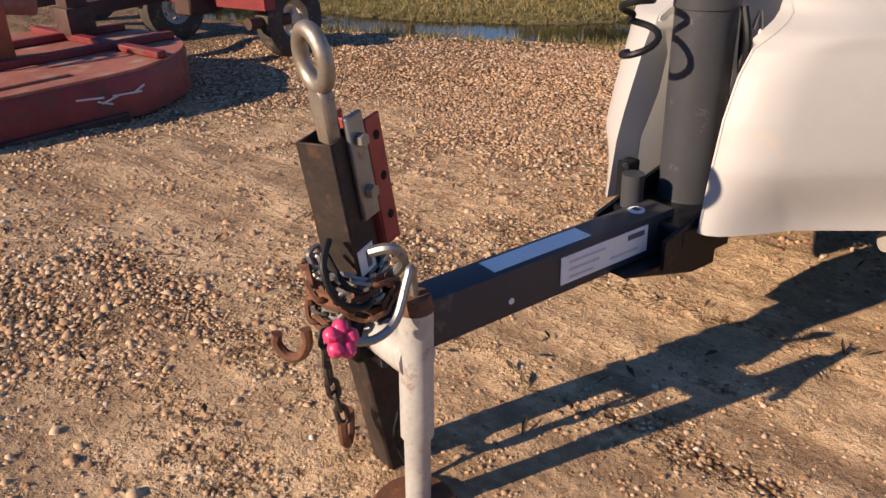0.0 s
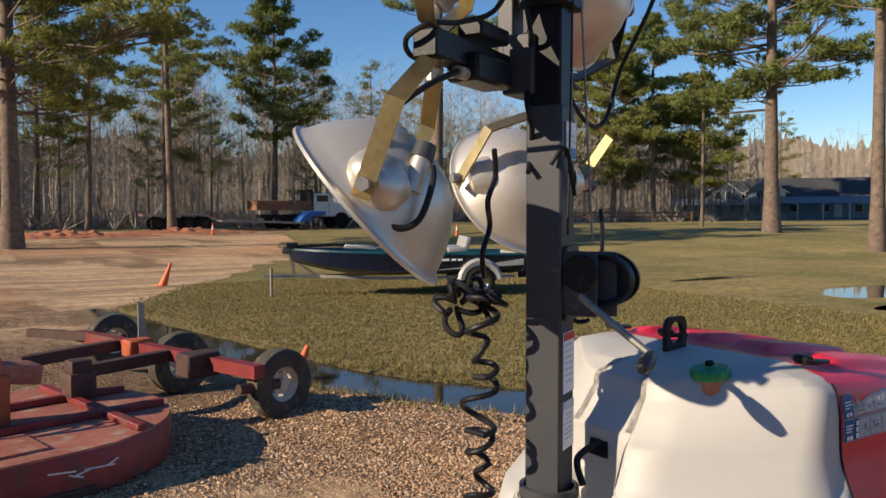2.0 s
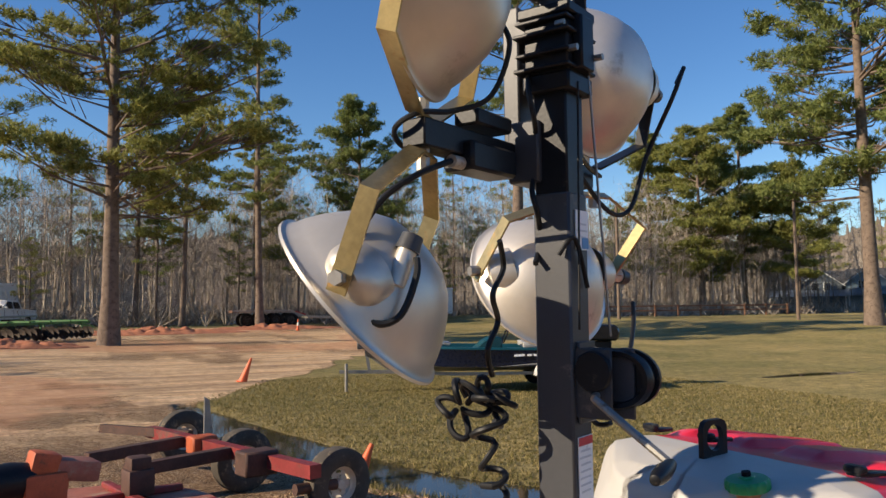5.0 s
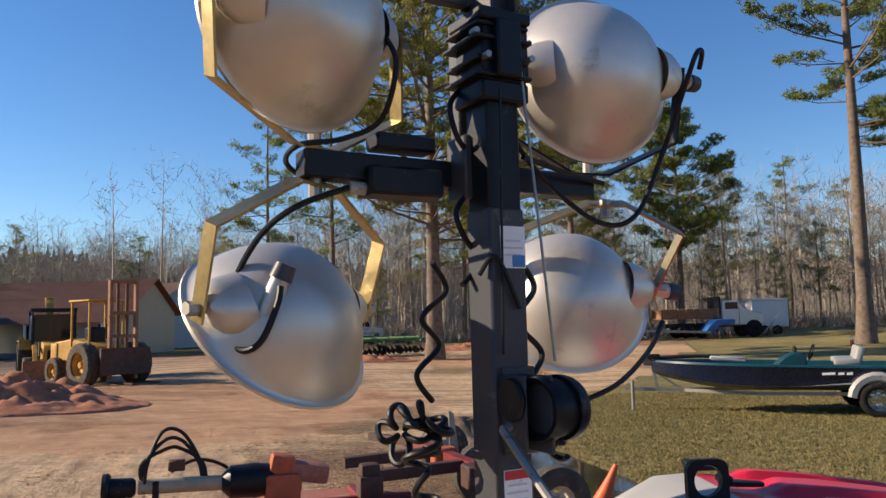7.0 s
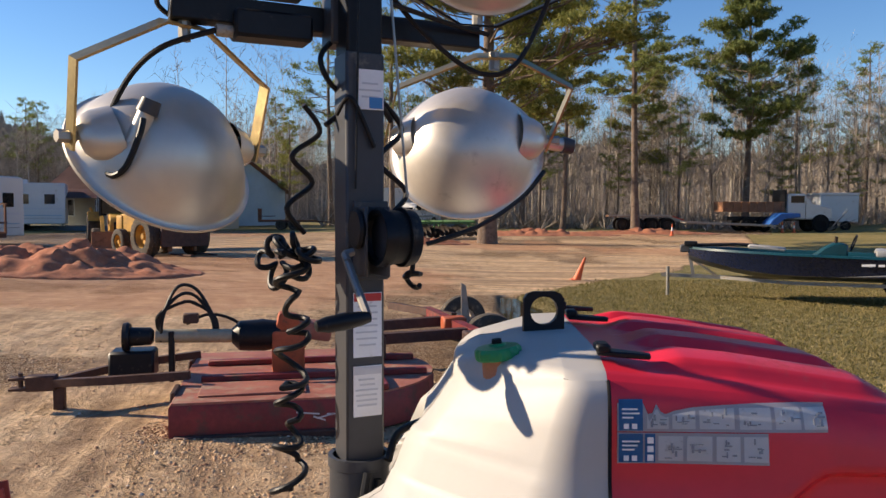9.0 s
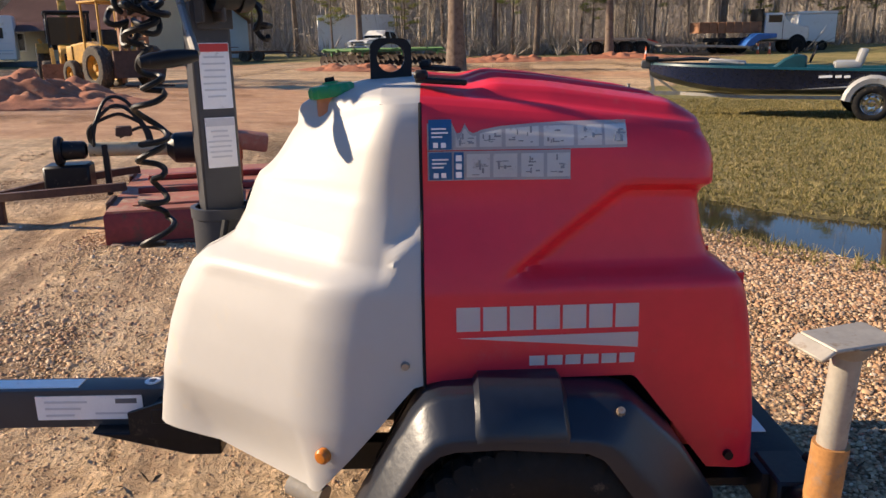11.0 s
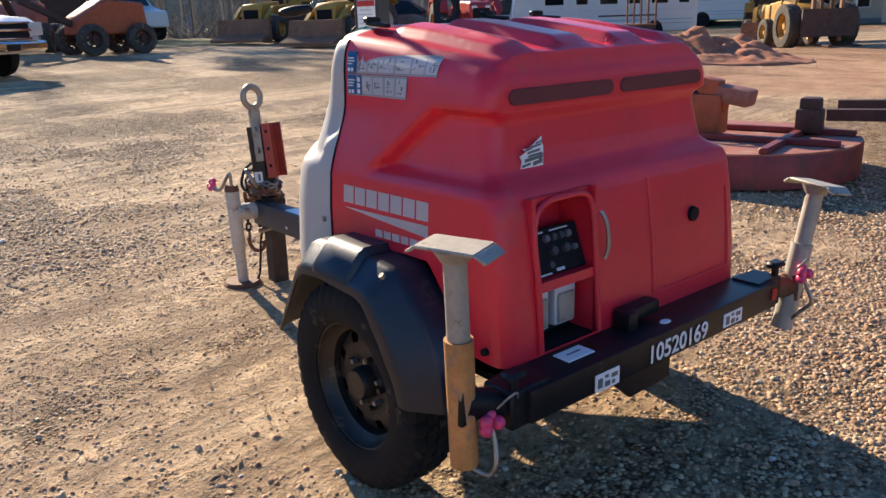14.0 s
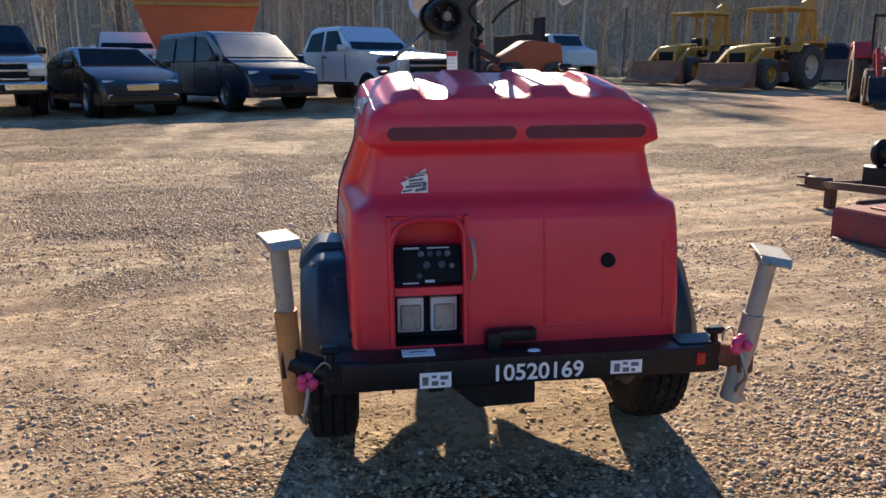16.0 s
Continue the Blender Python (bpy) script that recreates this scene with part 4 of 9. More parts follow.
# torn badge on the rear
bm = bmesh.new()
pts = [(0.0, 0.0), (0.085, 0.0), (0.085, 0.055), (0.078, 0.062), (0.08, 0.078), (0.066, 0.070), (0.05, 0.060), (0.03, 0.050), (0.012, 0.052), (0.022, 0.042), (0.0, 0.034), (0.01, 0.02)]
bm_prism(bm, [(y - 0.366, z + 0.958) for y, z in pts], Matrix.Translation((0.338, 0, 0)) @ Matrix(((0, 0, 1, 0), (1, 0, 0, 0), (0, 1, 0, 0), (0, 0, 0, 1))), 0.004)
badge = part("badge", bm, M_LABEL, tower, "torn white and dark badge")
bar_set(badge, M_LABELD, [[(0.3435, -0.351 + a, 0.975 + b), (0.3435, -0.351 + a + w, 0.975 + b + 0.005), (0.3435, -0.351 + a + w, 0.975 + b + h + 0.005), (0.3435, -0.351 + a, 0.975 + b + h)] for a, b, w, h in ((0.0, 0.0, 0.05, 0.008), (0.01, 0.02, 0.045, 0.006), (0.02, 0.034, 0.04, 0.005), (0.03, -0.012, 0.035, 0.01), (-0.010, -0.013, 0.03, 0.006), (0.012, 0.011, 0.05, 0.005), (0.040, 0.043, 0.024, 0.004), (-0.004, 0.027, 0.03, 0.004), (0.052, 0.0, 0.014, 0.014))])

# filler cap, lifting eye, rubber latches on top
cz = roof_z(-0.475, -0.2) - 0.034
neck = part("filler_neck", cyl((-0.478, -0.235, cz - 0.06), (-0.482, -0.235, cz + 0.022), 0.040, 0.038, 20), M_NECK, tower, "orange plastic filler neck")
prof = [(0.0, 0.0), (0.050, 0.0), (0.054, 0.005), (0.054, 0.021), (0.048, 0.027), (0.02, 0.030), (0.018, 0.034), (0.0, 0.034)]
mcap = Matrix.Translation((-0.482, -0.235, cz + 0.018)) @ Matrix.Rotation(radians(-8), 4, "Y")
bm = lathe(prof, mcap, 56)
for v in bm.verts:
    q = mcap.inverted() @ v.co
    if 0.053 < math.hypot(q.x, q.y) and int(round(math.atan2(q.y, q.x) / (2 * math.pi / 56))) % 4 < 2:
        v.co = mcap @ Vector((q.x * 0.93, q.y * 0.93, q.z))
cap = part("filler_cap", bm, M_GREEN, tower, "green screw cap of the tank")
part("vent_plug", cyl(mcap @ Vector((0, 0, 0.031)), mcap @ Vector((0, 0, 0.044)), 0.012, 0.011, 12), M_DARK, cap)
lz = roof_z(-0.36, 0)
bm = bmesh.new()
outer = [(-0.053, 0.0), (0.053, 0.0), (0.053, 0.084), (0.040, 0.104), (-0.040, 0.104), (-0.053, 0.084)]
ring_o = []
for k in range(24):
    a = 2 * math.pi * k / 24
    ring_o.append((0.036 * math.cos(a), 0.055 + 0.036 * math.sin(a)))


def plate_with_hole(bm, outer, hole, m, depth):
    """A flat plate with a round hole: the outline is sampled to the hole's count."""
    n = len(hole)
    cx, cy = sum(p[0] for p in hole) / n, sum(p[1] for p in hole) / n
    out = []
    for hx, hy in hole:
        d = Vector((hx - cx, hy - cy)).normalized()
        best = 9
        for i, a in enumerate(outer):
            b = outer[(i + 1) % len(outer)]
            ex, ey = b[0] - a[0], b[1] - a[1]
            den = d.x * ey - d.y * ex
            if abs(den) > 1e-9:
                t = ((a[0] - cx) * ey - (a[1] - cy) * ex) / den
                u = ((a[0] - cx) * d.y - (a[1] - cy) * d.x) / den
                if t > 0 and -1e-6 <= u <= 1 + 1e-6:
                    best = min(best, t)
        out.append((cx + d.x * best, cy + d.y * best))
    v = [[bm.verts.new(m @ Vector((x, y, z))) for x, y in ps] for ps, z in ((out, 0), (hole, 0), (hole, depth), (out, depth))]
    for a, b in zip(v, v[1:] + v[:1]):
        for i in range(n):
            bm.faces.new((a[i], a[(i + 1) % n], b[(i + 1) % n], b[i]))
    return bm


plate_with_hole(bm, outer, ring_o, Matrix.Translation((-0.36, 0.0, lz - 0.005)) @ Matrix.Rotation(radians(8), 4, "Z") @ Matrix(((1, 0, 0, 0), (0, 0, -1, 0), (0, 1, 0, 0), (0, 0, 0, 1))), 0.016)
part("lifting_eye", bm, M_BLACK, tower, "black steel lifting eye")
for y, yaw in ((-0.375, -8), (0.34, 8), (0.10, 0)):
    mm = Matrix.Translation((-0.245, y, roof_z(-0.24, y) + 0.012)) @ Matrix.Rotation(radians(yaw), 4, "Z") @ Matrix.Rotation(radians(4), 4, "Y")
    bm = bmesh.new()
    bm_prism(bm, [(-0.04, -0.02), (0.0, -0.022), (0.07, -0.010), (0.07, 0.010), (0.0, 0.022), (-0.04, 0.02)], mm, 0.012, 0.003)
    bm_box(bm, mm @ Vector((-0.03, 0, 0.016)), (0.03, 0.05, 0.02), None, 0.005)
    part("top_latch", bm, M_BLACK, tower, "black rubber hood latch")
for x, z in ((-0.315, 0.752),):
    part("bolt", cyl((x, -side_w(x, z) + 0.003, z), (x, -side_w(x, z) - 0.008, z), 0.011, 0.008, 10), M_STEEL, tower)
part("bolt", cyl((0.385, -0.52, 0.52), (0.385, -0.545, 0.52), 0.012, 0.010, 10), M_BLACK, tower)
part("bolt", cyl((-0.95, -0.14, 0.465), (-0.975, -0.15, 0.465), 0.012, 0.010, 10), M_BLACK, tower)
part("reflector", lathe([(0, 0.012), (0.012, 0.010), (0.017, 0.004), (0.017, -0.01)], Matrix.Translation((-0.50, -0.562, 0.545)) @ Matrix.Rotation(radians(90), 4, "X") @ Matrix.Rotation(radians(-25), 4, "Y"), 16), M_AMBER, tower, "small amber side marker")
# opening for the mast cable in the channel
part("cable_port", box((-0.655, 0.005, 1.08), (0.012, 0.07, 0.085), Matrix.Rotation(radians(14), 4, "Y")), M_DARK, tower)

# ---- frame, tongue, bumper
bm = box((-0.02, -0.28, 0.40), (1.05, 0.05, 0.08), None, 0.004)
bm_box(bm, (-0.02, 0.28, 0.40), (1.05, 0.05, 0.08), None, 0.004)
bm_box(bm, (-0.62, 0, 0.41), (0.62, 0.12, 0.08), None, 0.004)
bm_box(bm, (0.06, 0, 0.43), (0.86, 1.0, 0.02))
part("chassis", bm, M_BLACK, tower)
part("axle", cyl((-0.045, -0.60, 0.32), (-0.045, 0.60, 0.32), 0.03, None, 12), M_BLACK, tower)
part("engine_pan", box((0.05, 0.08, 0.335), (0.34, 0.30, 0.10), None, 0.01), M_BLACK, tower)
part("hanging_plate", prism([(-0.06, 0.395), (0.20, 0.395), (0.20, 0.33), (0.02, 0.325)], Matrix.Translation((0.545, 0, 0)) @ Matrix(((0, 0, 1, 0), (1, 0, 0, 0), (0, 1, 0, 0), (0, 0, 0, 1))) @ Matrix.Translation((-0.18, 0, 0)), 0.012), M_BLACK, tower)
TZ = 0.425
tongue = part("tongue", box((-1.43, -0.012, TZ - 0.005), (0.90, 0.088, 0.115), None, 0.006, 2), M_GREY, tower, "dark grey square steel tongue")
bm = prism([(-1.22, 0.37), (-0.86, 0.37), (-0.86, 0.30), (-0.95, 0.30)], side_m(-0.11), 0.20, 0.004)
bm_prism(bm, [(-1.10, 0.44), (-0.84, 0.52), (-0.84, 0.36), (-1.10, 0.36)], side_m(-0.13), 0.012)
bm_prism(bm, [(-1.10, 0.44), (-0.84, 0.52), (-0.84, 0.36), (-1.10, 0.36)], side_m(0.10), 0.012)
bm_box(bm, (-0.93, -0.012, 0.43), (0.22, 0.24, 0.05), None, 0.006)
part("tongue_bracket", bm, M_BLACK, tower)
t_label = part("tongue_label", box((-1.235, -0.0585, 0.425), (0.30, 0.003, 0.072)), M_LABEL, tower, "worn white instruction label")
bar_set(t_label, M_LABELG, [[(x, -0.0605, z), (x + w, -0.0605, z), (x + w, -0.0605, z + 0.006), (x, -0.0605, z + 0.006)] for x, z, w in ((-1.36, 0.44, 0.12), (-1.36, 0.42, 0.10), (-1.22, 0.405, 0.10), (-1.36, 0.40, 0.08))])
bar_set(t_label, M_LABELD, [[(-1.16, -0.0605, 0.438), (-1.10, -0.0605, 0.438), (-1.10, -0.0605, 0.452), (-1.16, -0.0605, 0.452)]])
part("top_label", box((-1.42, -0.012, TZ + 0.0535), (0.30, 0.055, 0.003)), M_LABEL, tower, "sun-bleached white strip label")
disc = part("round_label", cyl((-1.07, -0.005, TZ + 0.052), (-1.07, -0.005, TZ + 0.056), 0.022, None, 18), M_LABEL, tower)
bar_set(disc, M_LABELD, [[(-1.078, -0.015, TZ + 0.0565), (-1.062, -0.015, TZ + 0.0565), (-1.062, 0.005, TZ + 0.0565), (-1.078, 0.005, TZ + 0.0565)]])
part("lug", cyl((-1.02, 0.055, 0.46), (-1.02, 0.055, 0.55), 0.03, None, 14), M_GREY, tower)
part("lug", box((-0.99, 0.10, 0.52), (0.05, 0.04, 0.10), None, 0.004), M_BLACK, tower)
part("hole", cyl((-1.535, -0.055, 0.40), (-1.535, -0.0575, 0.40), 0.008, None, 10), M_LABEL, tower)
# drain pipe under the nose
part("drain", cyl((-0.60, -0.42, 0.40), (-0.52, -0.46, 0.38), 0.03, None, 12), M_JACKGR, tower)

bump_c = 0.0
bm = box((0.515, bump_c, 0.448), (0.13, 1.14, 0.085), None, 0.006, 2)
bumper = part("bumper", bm, M_BLACK, tower, "black steel rear cross beam")
for y in (-0.55, 0.55):
    part("sleeve", box((0.515, y, 0.447), (0.10, 0.14, 0.10), None, 0.006), M_BLACK, tower)
bs1 = part("bumper_label", box((0.5815, -0.292, 0.432), (0.003, 0.095, 0.048)), M_LABEL, tower, "black and white warning label")
bs2 = part("bumper_label", box((0.5815, 0.302, 0.440), (0.003, 0.10, 0.042)), M_LABEL, tower, "black and white warning label")
for st, cy, czz in ((bs1, -0.292, 0.432), (bs2, 0.302, 0.440)):
    bar_set(st, M_LABELD, [[(0.5835, cy + a, czz + b), (0.5835, cy + a + w, czz + b), (0.5835, cy + a + w, czz + b + h), (0.5835, cy + a, czz + b + h)] for a, b, w, h in ((-0.04, -0.014, 0.018, 0.026), (-0.012, -0.016, 0.02, 0.014), (0.014, 0.002, 0.024, 0.012), (-0.012, 0.008, 0.014, 0.008), (0.016, -0.016, 0.012, 0.010))])
bl = part("paper_label", box((0.505, -0.335, 0.4925), (0.055, 0.10, 0.003)), M_LABEL, tower, "white paper label on the beam")
bar_set(bl, M_LABELD, [[(0.50, -0.36, 0.4945), (0.505, -0.36, 0.4945), (0.505, -0.31, 0.4945), (0.50, -0.31, 0.4945)]])
part("oval_plate", lathe([(0, 0.004), (0.014, 0.003), (0.016, 0)], Matrix.Translation((0.535, 0.02, 0.491)) @ Matrix.Diagonal((0.8, 1.3, 1, 1)), 18), M_LABEL, tower)
part("shiny_plate", box((0.50, 0.53, 0.4925), (0.07, 0.05, 0.003)), M_STEEL, tower)
part("tail_lens", box((0.5815, 0.545, 0.452), (0.006, 0.03, 0.04), None, 0.002), M_TAIL, tower, "small red tail lens")
# stencilled number on the beam
fc = bpy.data.curves.new("number", "FONT")
fc.body, fc.size, fc.align_x, fc.extrude, fc.space_character = "10520169", 0.072, "LEFT", 0.0006, 1.0
fc.offset = 0.0012
tmp = new("number_tmp", fc)
bpy.context.view_layer.update()
nme = bpy.data.meshes.new_from_object(tmp.evaluated_get(bpy.context.evaluated_depsgraph_get()))
bpy.data.objects.remove(tmp)
nme.transform(Matrix.Translation((0.5832, -0.122, 0.419)) @ Matrix(((0, 0, 1, 0), (1, 0, 0, 0), (0, 1, 0, 0), (0, 0, 0, 1))))
nme.materials.append(M_LOGO)
nob = new("stencilled_number", nme)
nob.parent = tower
tagged(nob, "white stencilled number on the beam")

# ---- wheels and mudguards


def tyre_bm(R, w, rim, lugs=28, m=None):
    """A tyre in one skin: bulging walls and staggered tread blocks."""
    m = m or Matrix()
    h = w / 2
    n = lugs * 4 if lugs else 40
    d = 0.011 * R / 0.33
    if not lugs:
        n = 28
    prof = [(rim, -0.80, 0), (rim + 0.02, -0.95, 0), (rim + (R - rim) * 0.5, -1.0, 0), (R - 0.03, -0.93, 1), (R - 0.006, -0.78, 1), (R, -0.46, 1), (R, -0.44, 9), (R, -0.40, 9), (R, -0.38, 2), (R, -0.04, 2), (R, -0.02, 9), (R, 0.02, 9), (R, 0.04, 3), (R, 0.38, 3), (R, 0.40, 9), (R, 0.44, 9), (R, 0.46, 4), (R - 0.006, 0.78, 4), (R - 0.03, 0.93, 4), (rim + (R - rim) * 0.5, 1.0, 0), (rim + 0.02, 0.95, 0), (rim, 0.80, 0), (rim, -0.80, 0)]
    if not lugs:
        prof = [q for q in prof if q[2] != 9 and abs(q[1]) != 0.38]
    bm = bmesh.new()
    rows = []
    for r, z, kind in prof:
        row = []
        for k in range(n):
            gap = kind == 9 or (kind and lugs and (k + kind * 2) % 4 == 0)
            a = 2 * math.pi * k / n
            rr = r - (d if gap else 0)
            row.append(bm.verts.new(m @ Vector((rr * math.cos(a), rr * math.sin(a), z * h))))
        rows.append(row)
    for a, b in zip(rows, rows[1:]):
        for k in range(n):
            bm.faces.new((a[k], a[(k + 1) % n], b[(k + 1) % n], b[k]))
    return bm


def rim_bm(rim, w, m, holes=8, hub=0.05):
    """A steel wheel: flange, well, spoked disc with windows."""
    bm = lathe([(rim + 0.012, 0.42 * w), (rim + 0.014, 0.40 * w), (rim - 0.004, 0.36 * w), (rim - 0.012, 0.22 * w), (rim - 0.03, 0.15 * w), (rim - 0.03, -0.30 * w), (rim + 0.005, -0.40 * w)], m, 40)
    n = 48
    r1, r2, r3 = rim - 0.031, rim * 0.56, hub
    z1, z2, z3 = 0.0 * w, 0.10 * w, 0.05 * w

    def pt(r, k, z):
        a = 2 * math.pi * k / n
        return bm.verts.new(m @ Vector((r * math.cos(a), r * math.sin(a), z)))

    A, B, C, D = [[pt(r, k, z) for k in range(n)] for r, z in ((r1, z1), (rim * 0.78, z1 + 0.012), (rim * 0.62, z2), (r3, z3))]
    per = n // holes
    for k in range(n):
        j = (k + 1) % n
        bm.faces.new((A[k], A[j], B[j], B[k]))
        if not 1 < k % per < per - 2:
            bm.faces.new((B[k], B[j], C[j], C[k]))
        bm.faces.new((C[k], C[j], D[j], D[k]))
    bm_lathe(bm, [(hub, 0.05 * w), (hub, 0.22 * w), (hub * 0.85, 0.30 * w), (0, 0.31 * w)], m, 18)
    for k in range(5):
        a = 2 * math.pi * k / 5
        p = Vector((rim * 0.42 * math.cos(a), rim * 0.42 * math.sin(a), 0.07 * w))
        bm_cyl(bm, m @ p, m @ (p + Vector((0, 0, 0.02))), 0.010, 0.009, 6)
    return bm


for s in (-1, 1):
    mw = Matrix.Translation((-0.045, s * 0.602, 0.314)) @ Matrix.Rotation(radians(90 if s < 0 else -90), 4, "X")
    wheel = part("wheel", tyre_bm(0.316, 0.185, 0.192, 40, mw), M_RUBBER, tower, "worn black trailer tyre on a steel rim")
    part("rim", rim_bm(0.192, 0.185, mw), M_RIM, wheel, "black spoked steel rim")
    for k in range(6):
        a = 2 * math.pi * k / 6 + 0.3
        p = mw @ Vector((0.072 * math.cos(a), 0.072 * math.sin(a), 0.014))
        part("lug_nut", cyl(p, p + (mw.to_3x3() @ Vector((0, 0, 0.018))), 0.0095, 0.008, 6), M_STEEL, wheel, "bright lug nut")
    # dark disc behind the rim: the shade seen through its windows
    part("rim_shade", cyl((-0.045, s * 0.55, 0.32), (-0.045, s * 0.565, 0.32), 0.17, None, 24), M_DARK, wheel)
    outer_p = [(-0.455, 0.395), (-0.445, 0.415), (-0.305, 0.665), (-0.275, 0.702), (-0.240, 0.716), (-0.13, 0.722), (0.11, 0.708), (0.145, 0.698), (0.165, 0.680), (0.25, 0.598), (0.325, 0.485), (0.342, 0.36)]
    lip_p = [(-0.405, 0.393), (-0.398, 0.405), (-0.275, 0.592), (-0.245, 0.618), (-0.215, 0.627), (-0.12, 0.631), (0.045, 0.620), (0.075, 0.606), (0.088, 0.592), (0.145, 0.512), (0.203, 0.42), (0.222, 0.362)]
    between = lambda k: [(p[0] + (q[0] - p[0]) * k, p[1] + (q[1] - p[1]) * k) for p, q in zip(outer_p, lip_p)]
    bm = bmesh.new()
    rows = [[(x, s * y, z) for x, z in between(k)] for y, k in ((0.53, 0.0), (0.622, 0.0), (0.634, 0.03), (0.642, 0.09), (0.688, 0.60), (0.696, 0.68), (0.699, 0.76), (0.700, 1.0), (0.694, 1.0), (0.690, 0.76), (0.680, 0.66), (0.632, 0.14), (0.53, 0.08))]
    bm_grid(bm, rows)
    guard = part("mudguard", bm, M_FENDER, tower, "black plastic mudguard with flat facets")
    bm = bmesh.new()
    low = ((0.55, 0.716), (0.625, 0.714), (0.640, 0.705), (0.694, 0.655), (0.697, 0.640))
    high = ((0.55, 0.736), (0.628, 0.738), (0.648, 0.728), (0.702, 0.668), (0.704, 0.648))
    bm_grid(bm, [[(x, s * y, z) for y, z in sec] for x, sec in ((-0.178, low), (-0.165, high), (-0.150, high), (0.0, high), (0.012, low))])
    part("step_pad", bm, M_FENDER, guard)
    bp = Vector((0.117, s * 0.652, 0.684))
    part("bolt", cyl(bp, bp + Vector((0, s * 0.007, 0.008)), 0.010, 0.008, 8), M_STEEL, guard)
    # dark sheet that paints the shade inside the wheel well
    part("well_shade", prism([(-0.40, 0.45), (-0.26, 0.715), (0.24, 0.715), (0.34, 0.45)], side_m(s * 0.40 - 0.01), 0.02), M_DARK, tower)

# ---- nose wheel side: post, jack, folded drawbar


def jack(parent, base, top, mats, plate_top=True, lean=0.0):
    """A swivel jack: two telescoped tubes and a bent foot plate."""
    base, top = Vector(base), Vector(top)
    d = (top - base).normalized()
    mid = base + (top - base) * 0.60
    j = part("jack", cyl(base, mid, 0.034, None, 20), mats[0], parent, "weathered swivel jack")
    part("inner_tube", cyl(mid - d * 0.01, top, 0.027, None, 18), mats[1], j)
    return j, d


jk, _ = jack(tower, loc(-1.865, -0.215, 0.555), loc(-1.875, -0.20, 0.06), (M_JACKWH, M_JACKWH))
part("foot_plate", lathe([(0.0, 0.012), (0.085, 0.012), (0.095, 0.0), (0.095, -0.006), (0, -0.006)], Matrix.Translation(loc(-1.885, -0.20, 0.066)), 20), M_RUST, jk, "rusty foot plate")
part("cap", cyl(loc(-1.865, -0.215, 0.55), loc(-1.865, -0.215, 0.58), 0.036, 0.03, 18), M_RUST, jk)
crank = curve_pts([loc(-1.865, -0.215, 0.58), loc(-1.87, -0.215, 0.635), loc(-1.885, -0.225, 0.62), loc(-1.925, -0.245, 0.56), loc(-1.975, -0.255, 0.545), loc(-2.02, -0.25, 0.555)], 6)
part("crank", tube(crank, 0.0085, 8), M_STEEL, jk, "bent zinc crank handle")
hb = bmesh.new()
for k in range(5):
    a = 2 * math.pi * k / 5
    p = loc(-2.035, -0.25, 0.565)
    bmesh.ops.create_uvsphere(hb, u_segments=8, v_segments=6, radius=0.016, matrix=Matrix.Translation(p + Vector((0.018 * math.cos(a), 0.010 * math.sin(a), 0.018 * math.sin(a)))))
part("knob", hb, M_PINK, jk, "pink plastic crank knob")
part("jack_mount", cyl(loc(-1.866, -0.215, 0.44), loc(-1.87, -0.03, 0.43), 0.042, None, 18), M_JACKWH, tower)
post = part("prop_leg", box(loc(-1.848, -0.015, 0.235), (0.082, 0.082, 0.45), Matrix.Rotation(radians(-7), 4, "Y") @ Matrix.Rotation(radians(-4), 4, "X"), 0.006), M_RUSTDK, tower, "dark square steel prop leg")
M_UP = Matrix.Translation(loc(-1.878, -0.02, 0.48)) @ Matrix.Rotation(radians(-7), 4, "Y") @ Matrix.Rotation(radians(24), 4, "Z")
mu = M_UP.to_3x3().to_4x4()
drawbar = part("drawbar", bm_box(bmesh.new(), M_UP @ Vector((0.037, 0, 0.18)), (0.006, 0.08, 0.38), mu, 0.0015), M_RUSTDK, tower, "folded-up square drawbar, brown with wear")
for dx, dy, sx, sy in ((-0.037, 0, 0.006, 0.08), (0, 0.037, 0.068, 0.006), (0, -0.037, 0.068, 0.006)):
    part("tube_wall", bm_box(bmesh.new(), M_UP @ Vector((dx, dy, 0.18)), (sx, sy, 0.38), mu, 0.0015), M_RUSTDK, drawbar)
bm = bmesh.new()
bm_box(bm, M_UP @ Vector((0.028, -0.047, 0.30)), (0.05, 0.012, 0.21), M_UP.to_3x3().to_4x4(), 0.003)
part("clamp_plate", bm, M_STEEL, drawbar, "bright steel clamp plate")
for z in (0.25, 0.355):
    p = M_UP @ Vector((0.028, -0.054, z))
    part("bolt", cyl(p, M_UP @ Vector((0.028, -0.068, z)), 0.014, None, 6), M_STEEL, drawbar)
bm = bmesh.new()
mr = M_UP @ Matrix.Translation((0.0, -0.01, 0.515)) @ Matrix.Rotation(radians(66), 4, "Z") @ Matrix.Rotation(radians(90), 4, "X") @ Matrix.Diagonal((1, 1.15, 1, 1))
bm_tube(bm, [mr @ Vector((0.045 * math.cos(a), 0.045 * math.sin(a), 0)) for a in np.linspace(0, 2 * math.pi, 29)[:-1]], 0.0155, 12, True)
bm_prism(bm, [(-0.030, -0.055), (-0.026, -0.14), (0.026, -0.14), (0.030, -0.055), (0.016, -0.036), (-0.016, -0.036)], mr @ Matrix.Translation((0, 0, -0.014)), 0.028, 0.006)
